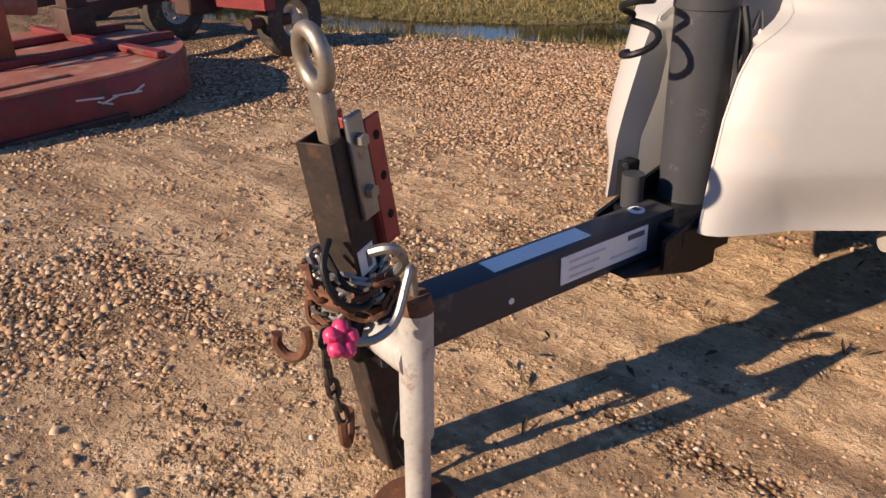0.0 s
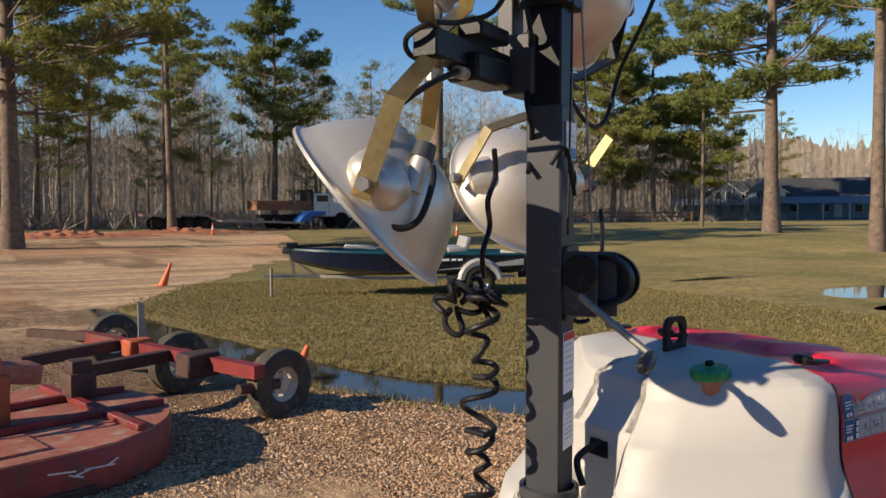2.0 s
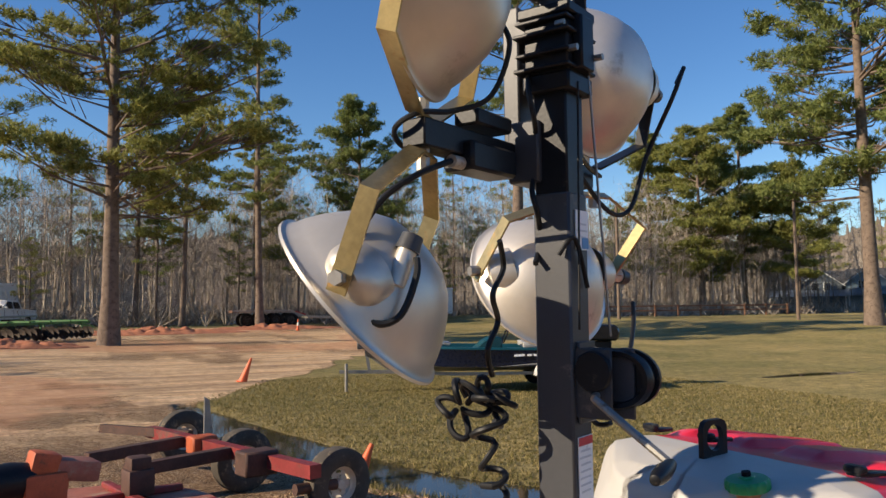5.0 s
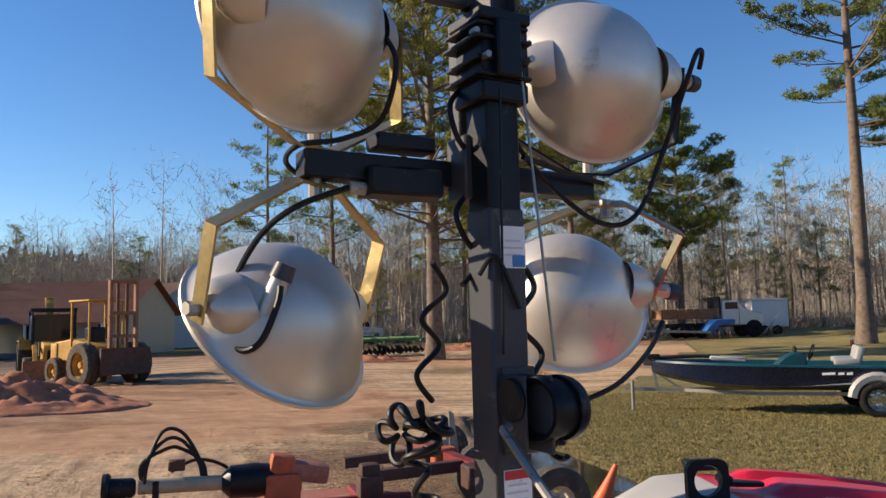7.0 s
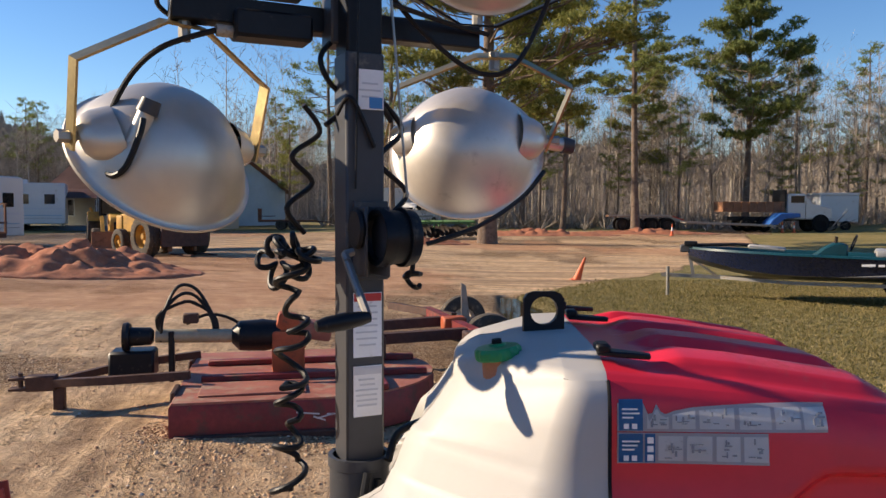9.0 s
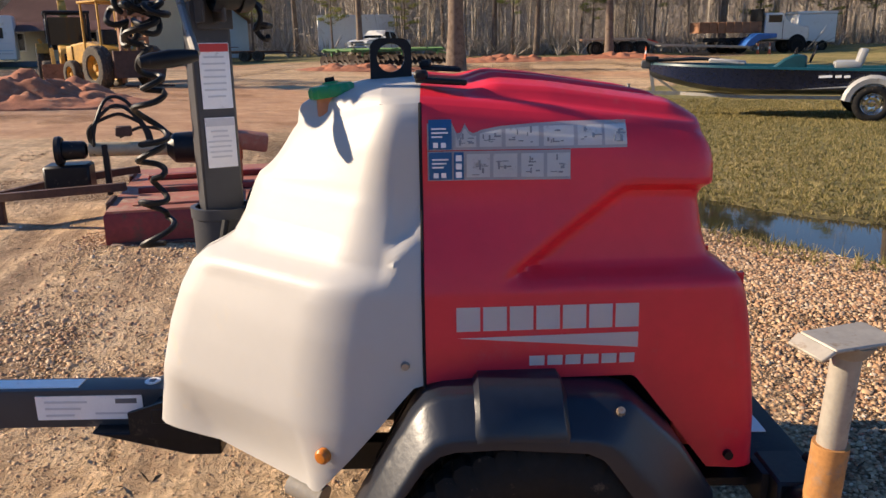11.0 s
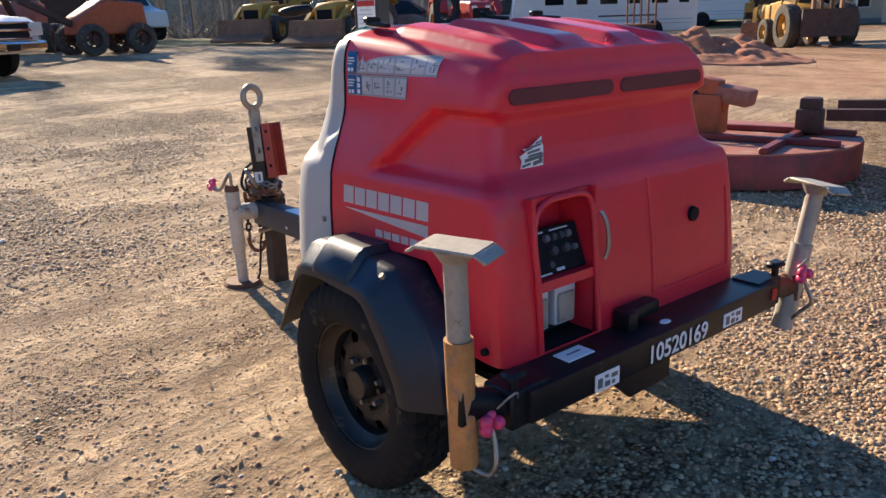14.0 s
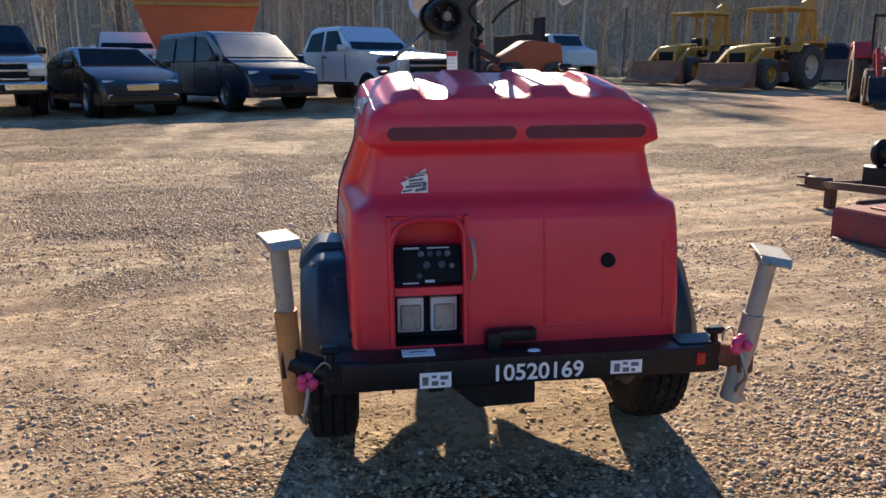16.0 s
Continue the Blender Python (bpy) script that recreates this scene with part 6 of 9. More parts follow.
def cable(pts, r, label="", steps=7, name="cable"):
    return part(name, tube(curve_pts(pts, steps), r, 8), M_CABLE, tower, label)


def coil_cord(name, line, radius, turns, r, label, seed=0):
    """A springy coiled cord that wanders along a line."""
    base = curve_pts(line, 24)
    n = len(base)
    rr = random.Random(seed)
    ph = [rr.random() * 6 for _ in range(6)]
    pts = []
    steps = turns * 16
    for k in range(steps + 1):
        t = k / steps * (n - 1)
        i = min(int(t), n - 2)
        p = base[i].lerp(base[i + 1], t - i)
        d = (base[i + 1] - base[i]).normalized()
        m4 = frame_along(d).to_3x3()
        a = 2 * math.pi * turns * k / steps
        rad = radius * (1 + 0.35 * math.sin(k * 0.11 + ph[0]) + 0.2 * math.sin(k * 0.31 + ph[1]))
        pts.append(p + m4 @ Vector((rad * math.cos(a), rad * math.sin(a), 0.012 * math.sin(a * 0.5 + ph[2]))))
    return part(name, tube(pts, r, 8), M_CABLE, tower, label)


# coiled supply cord that hangs beside the mast
coil_cord("coiled_cord", [mp_(-0.14, 0.13, 1.52), mp_(-0.15, 0.14, 1.40), mp_(-0.13, 0.13, 1.28), mp_(-0.155, 0.14, 1.16), mp_(-0.14, 0.135, 1.05), mp_(-0.165, 0.135, 0.95), mp_(-0.16, 0.13, 0.87)], 0.036, 8, 0.0085, "black coiled power cord hanging in loops", 3)


def loops(c, a, n, lean, r, label):
    """Slack cord thrown into a few open petals."""
    c = Vector(c)
    ex, ey = R_MA.to_3x3() @ Vector((math.cos(lean), math.sin(lean), 0)), R_MA.to_3x3() @ Vector((-math.sin(lean), math.cos(lean), 0))
    pts = []
    for k in range(72):
        q = 2 * math.pi * k / 72
        rad = a * (0.22 + 0.78 * abs(math.cos(n * q / 2)) ** 0.8) * (1 + 0.18 * math.sin(3 * q + 1))
        pts.append(c + ex * rad * math.cos(q) + Vector((0, 0, 1)) * rad * math.sin(q) + ey * 0.02 * math.sin(5 * q))
    return part("cord_loop", tube(pts, r, 8, True), M_CABLE, tower, label)


loops(mp_(-0.165, 0.20, 1.485), 0.068, 4, -0.5, 0.0085, "slack black cord lying in open loops")
coil_cord("cord_tangle", [mp_(-0.16, 0.19, 1.50), mp_(-0.12, 0.15, 1.54), mp_(-0.10, 0.12, 1.50), mp_(-0.13, 0.14, 1.46)], 0.028, 4, 0.008, "tangled black cord bunched at the winch", 8)
coil_cord("cord_tangle", [mp_(0.10, -0.03, 1.50), mp_(0.14, -0.02, 1.46), mp_(0.12, -0.04, 1.42)], 0.028, 2, 0.007, "tangled black cord bunched at the winch", 11)


def zigzag(a, b, amp, n, side):
    a, b = Vector(a), Vector(b)
    out = []
    for k in range(n + 1):
        p = a.lerp(b, k / n)
        out.append(p + side * amp * (1 if k % 2 else -1) * (0.7 + 0.5 * ((k * 7) % 5) / 5))
    return out


cable(zigzag(mp_(-0.09, 0.12, 1.90), mp_(-0.13, 0.14, 1.56), 0.036, 5, R_MA.to_3x3() @ Vector((1, 0.3, 0))), 0.0075, "stretched coiled cord")
cable(zigzag(mp_(0.085, 0.02, 1.92), mp_(0.12, 0.0, 1.50), 0.042, 5, R_MA.to_3x3() @ Vector((1, 0.3, 0))), 0.0075, "stretched coiled cord")
cable([mp_(-0.07, -0.03, 1.86), mp_(-0.04, -0.06, 1.90), mp_(0.02, -0.062, 1.78)], 0.006)
cable([mp_(0.10, 0.03, 1.86), mp_(0.06, 0.0, 1.89), mp_(0.055, 0.0, 1.82)], 0.008)
# lamp leads
lead = [mp_(-0.34, 0.10, 2.07)]
for u, v, w in ((0.10, 0.27, -0.14), (0.03, 0.21, -0.10), (-0.015, 0.122, -0.07), (-0.02, 0.046, -0.05), (0.0, -0.018, -0.03), (0.04, -0.050, -0.03), (0.085, -0.03, -0.04), (0.112, 0.046, -0.06), (0.112, 0.085, -0.07)):
    lead.append(mp_(-0.632 + 0.487 * u - 0.876 * w, 0.128 - 0.876 * u - 0.487 * w, 1.752 + v))
cable(lead, 0.0075, "black lamp lead looped round the lamp bolt")
cable([mp_(-0.28, 0.02, 2.42), mp_(-0.27, -0.02, 2.34), mp_(-0.29, 0.02, 2.22), mp_(-0.36, 0.08, 2.18), mp_(-0.46, 0.10, 2.16), mp_(-0.47, 0.16, 2.13), mp_(-0.40, 0.18, 2.10), mp_(-0.30, 0.12, 2.11)], 0.0066, "black lamp lead")
cable([mp_(0.640, -0.09, 2.44), mp_(0.620, -0.12, 2.475), mp_(0.585, -0.13, 2.46), mp_(0.565, -0.10, 2.37), mp_(0.55, -0.02, 2.20), mp_(0.46, 0.0, 2.03), mp_(0.34, 0.02, 2.01), mp_(0.18, 0.04, 2.12), mp_(0.06, 0.03, 2.24)], 0.0072, "black lamp lead in a long loop")
cable([mp_(0.60, 0.06, 1.74), mp_(0.50, 0.02, 1.66), mp_(0.34, -0.02, 1.58), mp_(0.20, 0.02, 1.53)], 0.007, "black lamp lead")
cable([mp_(0.09, 0.0, 2.16), mp_(0.30, 0.06, 2.14), mp_(0.42, 0.08, 2.13)], 0.007)
cable([mp_(-0.04, 0.06, 2.34), mp_(-0.10, 0.03, 2.28), mp_(-0.09, 0.02, 2.20), mp_(-0.03, 0.05, 2.16)], 0.007)
cable([mp_(-0.02, 0.06, 2.09), mp_(-0.09, 0.03, 2.02), mp_(-0.08, 0.02, 1.96), mp_(-0.02, 0.05, 1.90), mp_(-0.08, 0.03, 1.84)], 0.0072)
# cable from the sleeve's foot into the hood
cable([mp_(0.05, -0.08, 0.98), mp_(0.09, -0.05, 1.04), tuple(Vector((-0.66, 0.0, 1.08)))], 0.010)
cable([mp_(-0.01, -0.09, 0.96), mp_(-0.03, -0.11, 0.88), mp_(-0.02, -0.105, 0.80), mp_(0.01, -0.095, 0.84), mp_(0.02, -0.09, 0.94)], 0.010, "cord loop tucked in the sleeve")
cable([mp_(-0.03, -0.085, 0.55), mp_(-0.05, -0.09, 0.62), mp_(-0.05, -0.082, 0.75)], 0.006)
# ---------------------------------------------------------------- trees


def tri_cloud(centers, k, length, width, rng, up=0.25):
    """Thin triangles that bristle from each centre."""
    n = len(centers)
    c = np.repeat(np.asarray(centers), k, 0)
    d = rng.normal(size=(n * k, 3))
    d[:, 2] += up
    d /= np.linalg.norm(d, axis=1)[:, None]
    s = np.cross(d, rng.normal(size=(n * k, 3)))
    s /= np.linalg.norm(s, axis=1)[:, None] + 1e-9
    ln = length * rng.uniform(0.6, 1.25, (n * k, 1))
    base = c + d * ln * 0.1
    v = np.stack([base - s * width / 2, base + s * width / 2, c + d * ln], 1).reshape(-1, 3)
    f = np.arange(n * k * 3).reshape(-1, 3)
    return v, f


def pine(label, x, y, H, r, base, crown, limbs, seed, droop=0.0, needle=None, lean=0.0, k=21, size=0.46, tufts=18):
    """A tall pine: bare tapered trunk, limbs and bristling clumps with gaps."""
    rg = np.random.default_rng(seed)
    ob = thing("pine_tree", label, "tree", Matrix.Translation((x, y, ground_z(x, y) - 0.05)))
    bm = bmesh.new()
    sway = rg.uniform(-1, 1, 2) * 0.012 * H
    zs = np.linspace(0, 1, 11)
    line = [Vector((sway[0] * math.sin(q * 2.6) + lean * q * H, sway[1] * math.sin(q * 2.1), q * H)) for q in zs]
    rad = [r * (1.35 if q == 0 else 1.0) * (1 - 0.82 * q) + 0.02 for q in zs]
    bm_tube(bm, line, rad, 10)
    pads = []
    for i in range(limbs):
        q = base / H + (1 - base / H) * (i + rg.random()) / limbs
        u = (q - base / H) / (1 - base / H)
        p = line[0].lerp(line[-1], q)
        j = min(int(q * 10), 9)
        p = line[j].lerp(line[j + 1], q * 10 - j)
        L = float(crown) / 2 * (0.42 + 0.72 * math.sin(min(1.0, u * 0.95 + 0.10) * math.pi) ** 0.8) * rg.uniform(0.35, 1.12) * (1 - 0.22 * u)
        az = rg.uniform(0, 6.283)
        el = rg.uniform(-0.1, 0.45) + 0.5 * u - droop
        d = Vector((math.cos(az) * math.cos(el), math.sin(az) * math.cos(el), math.sin(el)))
        e = p + d * L
        mid = p.lerp(e, 0.55) + Vector((0, 0, -0.06 * L))
        r0 = max(0.010, 0.015 * L * (1 - 0.4 * u))
        bm_tube(bm, [p, mid, e], [r0, r0 * 0.6, r0 * 0.2], 5)
        side = Vector((-d.y, d.x, 0.0))
        for s in range(int(2.5 + L * 1.5)):
            t = 1.06 - 0.66 * rg.random() ** 1.35
            c = p.lerp(e, t) + side * float(rg.normal()) * 0.15 * L + Vector((0, 0, float(rg.uniform(-0.01, 0.09)) * L + 0.1))
            pr = float(rg.uniform(0.34, 0.66)) * size / 0.42
            pads.append((c.x, c.y, c.z, pr))
            bm_tube(bm, [p.lerp(e, max(0.1, t - 0.28)), c], [r0 * 0.34, r0 * 0.12], 4)
    part("trunk", bm, M_PINEBARK, ob, "scaly grey-brown pine trunk with limbs")
    # flattened pads of bristling tufts at the limbs' ends
    pa = np.repeat(np.array(pads), tufts, 0)
    off = rg.normal(size=(len(pa), 3))
    off *= (rg.random(len(pa)) ** 0.4 / np.linalg.norm(off, axis=1))[:, None]
    cc = pa[:, :3] + off * pa[:, 3:] * np.array([1.0, 1.0, 0.42])
    v, f = tri_cloud(cc, k // 2, size * 0.56, size * 0.115, rg, 0.6)
    c = new("crown", pydata("crown", v.tolist(), f.tolist(), needle or M_NEEDLE))
    c.parent = ob
    tagged(c, "dark green needle clumps")
    return ob


pine("tall loblolly pine with a broad open crown", 36.6, 26.7, 25.0, 0.40, 7.0, 14.5, 92, 1, 0.04, None, 0, 20, 0.60)
pine("slim tall pine at the edge of the lawn", 28.9, 16.2, 21.0, 0.27, 9.0, 8.0, 40, 2, 0.05, None, -0.02)
pine("very tall slim pine by the haul road", 9.2, 53.0, 26.0, 0.25, 8.0, 8.5, 50, 3, 0.05)
pine("layered pine standing before the woods", 19.9, 63.5, 18.5, 0.28, 7.0, 10.5, 56, 4, -0.02, None, 0, 22, 0.58)
pine("tall pine beside the boat", 22.9, 41.0, 26.0, 0.42, 11.0, 11.0, 50, 5, 0.0, None, 0.008)
pine("spreading pine with low limbs by the harrow", -0.9, 36.0, 21.0, 0.38, 5.6, 15.0, 84, 6, 0.02, M_NEEDLE2, 0.0, 20, 0.52)
pine("bushy pine on the far lawn", 59.5, 63.9, 20.0, 0.34, 3.6, 12.5, 70, 7, 0.05, M_NEEDLE2, 0, 22, 0.72)
pine("bushy pine on the far lawn", 66.5, 64.5, 23.0, 0.34, 4.5, 12.0, 70, 8, 0.02, None, 0, 22, 0.72)
pine("bushy pine on the far lawn", 59.0, 72.0, 21.0, 0.30, 4.5, 11.0, 60, 9, 0.0, M_NEEDLE2, 0, 22, 0.72)
pine("bushy pine on the far lawn", 68.5, 59.0, 16.0, 0.26, 3.6, 9.5, 52, 14, 0.03, M_NEEDLE2, 0, 22, 0.66)
pine("pine in the edge of the woods", 4.8, 60.0, 19.0, 0.20, 6.0, 7.0, 36, 10, 0.0, M_NEEDLE2)
pine("pine in the edge of the woods", 11.5, 66.0, 16.0, 0.18, 5.0, 7.0, 34, 11, 0.05, M_NEEDLE2)
p_a = pine("pine in the edge of the woods", -8.5, 58.0, 20.0, 0.22, 7.0, 8.0, 34, 12, 0.0, None, 0.0, 10, 0.52, 12)
p_b = pine("pine in the edge of the woods", 1.6, 62.0, 18.0, 0.20, 5.0, 8.0, 34, 13, 0.0, M_NEEDLE2, 0.0, 10, 0.52, 12)
rng = random.Random(7)
for x, y, s in ((-15, 66, 1.0), (-24, 80, 0.72), (28, 74, 0.9), (36, 78, 0.85), (-36, 92, 0.62), (-54, 98, 0.74), (-59, 94, 0.72), (-62, 97, 0.76), (86, 92, 0.9), (98, 80, 0.95), (120, 86, 1.0), (112, 60, 0.8), (126, 40, 0.9), (-70, 88, 0.7), (15, 78, 0.9), (-3, 80, 0.95), (46, 84, 0.9),
                (-52, -16, 1.0), (-58, 12, 1.1), (-50, 30, 1.0), (-61, -34, 1.1), (40, -48, 1.0), (-20, -52, 1.0), (72, -30, 1.0), (-11, 60.5, 0.42), (-5.5, 62, 0.35), (3.0, 61, 0.45), (9.5, 63, 0.38), (14, 61.5, 0.5), (23, 64, 0.42), (27.5, 62, 0.36), (33, 66, 0.5), (40, 64, 0.45), (-18, 63, 0.5), (51, 68, 0.6), (57, 66, 0.5)):
    src = p_a if rng.random() < 0.5 else p_b
    copy_thing(src, Matrix.Translation((x, y, ground_z(x, y) - 0.05)) @ Matrix.Rotation(rng.random() * 6.28, 4, "Z") @ Matrix.Diagonal((s, s, s, 1)))


def bare_woods(label, n, spot, hmin, hmax, seed, brush=5, haze=60):
    """Leafless trees and undergrowth, far off: trunks, limbs and twigs."""
    rg = np.random.default_rng(seed)
    V, F, stems = [], [], []
    cnt = 0

    def prism3(p, q, r0, r1):
        nonlocal cnt
        d = q - p
        a = np.cross(d, [0.3, 0.8, 0.1])
        a /= np.linalg.norm(a) + 1e-9
        b = np.cross(d, a)
        b /= np.linalg.norm(b) + 1e-9
        for r, c in ((r0, p), (r1, q)):
            for k in range(3):
                V.append(c + r * (math.cos(2.094 * k) * a + math.sin(2.094 * k) * b))
        for k in range(3):
            j = (k + 1) % 3
            F.append((cnt + k, cnt + j, cnt + 3 + j, cnt + 3 + k))
        cnt += 6

    def twig(p, q, w):
        nonlocal cnt
        d = q - p
        a = np.cross(d, rg.normal(size=3))
        a *= w / (np.linalg.norm(a) + 1e-9)
        V.extend([p - a, p + a, q])
        F.append((cnt, cnt + 1, cnt + 2))
        cnt += 3

    for _ in range(n):
        x, y = spot(rg)
        z0 = ground_z(x, y) - 0.1
        H = rg.uniform(hmin, hmax)
        stems.append((x, y, z0, H))
        r = rg.uniform(0.05, 0.14)
        lean = rg.normal(size=2) * 0.04
        p0 = np.array([x, y, z0])
        pts = [p0 + np.array([lean[0] * H * q, lean[1] * H * q, H * q]) + np.append(rg.normal(size=2) * 0.012 * H * q, 0) for q in (0, 0.35, 0.7, 1.0)]
        for i in range(3):
            prism3(pts[i], pts[i + 1], r * (1 - 0.3 * i), r * (1 - 0.3 * (i + 1)) + 0.008)
        for b in range(int(rg.integers(11, 20))):
            q = rg.uniform(0.3, 0.98)
            i = min(2, int(q / 0.34))
            p = p0 + (pts[3] - p0) * q
            az = rg.uniform(0, 6.283)
            L = H * rg.uniform(0.10, 0.24) * (1.2 - 0.6 * q)
            e = p + np.array([math.cos(az) * L * 0.65, math.sin(az) * L * 0.65, L * rg.uniform(0.4, 0.95)])
            prism3(p, e, 0.035 * (1.3 - q), 0.010)
            for t in range(6):
                s = p + (e - p) * rg.uniform(0.3, 1.0)
                o = rg.normal(size=3) * L * 0.30
                o[2] = abs(o[2]) + 0.12 * L
                twig(s, s + o, 0.02)
        for t in range(brush):
            bx, by = x + rg.normal() * 2.2, y + rg.normal() * 2.2
            h = rg.uniform(0.5, 2.6)
            for k in range(7):
                o = np.array([rg.normal() * 0.5 * h, rg.normal() * 0.5 * h, h * rg.uniform(0.4, 1.0)])
                twig(np.array([bx, by, z0]), np.array([bx, by, z0]) + o, 0.05)
    tv = np.array(V).reshape(-1, 3)
    tf = [tuple(f) for f in F]
    # a haze of fine twigs in the crowns and brush at the foot
    if haze:
        st = np.array(stems)
        c = np.repeat(st, haze, 0)
        m2 = len(c)
        c = np.stack([c[:, 0] + rg.normal(size=m2) * 1.5, c[:, 1] + rg.normal(size=m2) * 1.5, c[:, 2] + c[:, 3] * rg.uniform(0.02, 1.04, m2) ** 0.8], 1)
        hv, hf = tri_cloud(c, 2, 1.25, 0.035, rg, 0.9)
        tf += (hf + len(tv)).tolist()
        tv = np.concatenate([tv, hv])
    return tagged(new("bare_woods", pydata("bare_woods", tv.tolist(), tf, M_BARETREE)), label, "woods", kind="stuff")


U = lambda a, b, c, d: (lambda rg: (rg.uniform(a, b), rg.uniform(c, d)))
bare_woods("leafless grey-brown woods behind the haul road", 620, lambda rg: (lambda x: (x, 62 + 34 * rg.random() ** 1.3 + (26 if x < -14 else 0)))(rg.uniform(-50, 84)), 9, 15.0, 21, 9, 120)
bare_woods("leafless woods behind the campers", 380, U(-110, -38, 86, 124), 9, 13.5, 22, 8, 130)
bare_woods("tall bare trees behind the cream house", 7, U(-29, -18, 64, 71), 12, 17, 27, 0, 90)
bare_woods("leafless woods behind the parked cars", 330, lambda rg: (-44 - 28 * rg.random() ** 1.2, rg.uniform(-48, 58)), 11, 17, 23, 6, 110)
bare_woods("leafless woods behind the houses", 170, U(128, 175, 20, 165), 11, 17, 24, 5, 80)
bare_woods("leafless woods along the south of the yard", 120, U(-50, 110, -70, -40), 9, 14, 25, 1, 0)

# far tree line all round
rg = np.random.default_rng(5)
V, F = [], []
n = 2880
for k in range(n):
    a = 2 * math.pi * k / n
    R = 205 + 6 * math.sin(a * 5)
    zb = ground_z(R * math.cos(a), R * math.sin(a)) - 1.0
    h = 17.0 + 1.6 * math.sin(a * 9 + 1) + 1.1 * math.sin(a * 23) + 0.8 * math.sin(a * 61 + 2) + 3.6 * rg.random() ** 2 + 13.0 * math.exp(-((a - math.pi) / 0.75) ** 2)
    for j in range(5):
        V.append(((R + 0.8 * j) * math.cos(a), (R + 0.8 * j) * math.sin(a), zb + h * (j / 4) + (0.5 * rg.random() if j else 0)))
for k in range(n):
    for j in range(4):
        a, b = k * 5 + j, ((k + 1) % n) * 5 + j
        F.append((a, b, b + 1, a + 1))
m, nt, bs = node_mat("far_woods")
co = nt.nodes.new("ShaderNodeTexCoord").outputs["Object"]
mpn = nt.nodes.new("ShaderNodeMapping")
mpn.inputs["Scale"].default_value = (1, 1, 0.12)
lnk(nt, co, mpn.inputs["Vector"])
fn = noise_node(nt, 1.3, 6, 0.75, mpn.outputs[0])
lnk(nt, ramp_node(nt, fn.outputs[0], [(0.3, (0.15, 0.122, 0.095)), (0.55, (0.27, 0.225, 0.18)), (0.72, (0.38, 0.325, 0.265))]).outputs[0], bs.inputs["Base Color"])
bs.inputs["Roughness"].default_value = 1.0
bs.inputs["Specular IOR Level"].default_value = 0.0
tagged(new("backdrop", pydata("backdrop", V, F, m, True)), "distant leafless tree line closing the horizon", "backdrop", kind="structure")
# ---------------------------------------------------------------- rotary mower on the gravel


def wheel_parts(parent, c, axis, R, w, rim, tyre_mat, rim_mat, lugs=22, label="dusty black tyre", holes=8):
    """A wheel about an axis through c: tyre, and rim under it."""
    m4 = Matrix.Translation(c) @ frame_along(axis)
    t = part("wheel", tyre_bm(R, w, rim, lugs, m4), tyre_mat, parent, label)
    part("rim", rim_bm(rim, w, m4, holes, rim * 0.3), rim_mat, t)
    return t


MOW = Matrix.Translation((-1.97, 4.30, 0.0)) @ Matrix.Rotation(radians(16), 4, "Z")
mower = thing("rotary_mower", "pull-type rotary mower with worn red deck", "mower", MOW)
# deck: flat box in front, round behind
pts = [(-1.02, -0.98), (0.0, -0.98), (0.25, -0.96)]
pts += [(0.05 + 0.92 * math.cos(a), 0.02 + 0.98 * math.sin(a)) for a in np.linspace(-1.15, 1.15, 16)]
pts += [(0.25, 0.98), (-1.02, 0.98)]
bm = bmesh.new()
bm_prism(bm, pts, Matrix.Translation((0, 0, 0.30)), 0.02, 0.006)
deck = part("deck", bm, M_MOWTOP, mower, "worn red steel mower deck")
bm = bmesh.new()
k = len(pts)
rows = [[(x, y, 0.305) for x, y in pts + pts[:1]], [(x * 1.01, y * 1.01, 0.29) for x, y in pts + pts[:1]], [(x * 1.01, y * 1.01, 0.055) for x, y in pts + pts[:1]], [(x * 0.99, y * 0.99, 0.055) for x, y in pts + pts[:1]], [(x * 0.99, y * 0.99, 0.29) for x, y in pts + pts[:1]]]
bm_grid(bm, rows)
part("skirt", bm, M_MOWRED, mower, "scratched red steel skirt")
part("skid", box((-0.45, -1.0, 0.07), (1.1, 0.05, 0.06), None, 0.01), M_MOWDK, mower)
for x0, z0, w, a in ((-0.10, 0.215, 0.16, 6), (0.02, 0.19, 0.12, -14), (0.12, 0.20, 0.18, 3), (-0.02, 0.175, 0.09, 20), (0.2, 0.215, 0.07, -25)):
    part("scrape_mark", box((x0, -0.994, z0), (w, 0.005, 0.010), Matrix.Rotation(radians(a), 4, "Y")), M_LABELG, mower, "pale scrape in the paint")
for y in (-0.30, 0.34):
    part("deck_beam", box((0.0, y, 0.345), (1.75, 0.07, 0.05), None, 0.008), M_MOWRED, mower)
part("deck_rib", box((0.46, 0.0, 0.343), (0.07, 1.7, 0.046), None, 0.008), M_MOWRED, mower)
part("deck_plate", box((-0.48, -0.62, 0.328), (0.75, 0.42, 0.016), None, 0.004), M_MOWTOP, mower)
for sx, x0 in ((-1, -1.03), ):
    part("front_hinge", box((x0, -0.60, 0.30), (0.04, 0.30, 0.09), None, 0.008), M_MOWDK, mower)
    part("front_hinge", box((x0, 0.60, 0.30), (0.04, 0.30, 0.09), None, 0.008), M_MOWDK, mower)
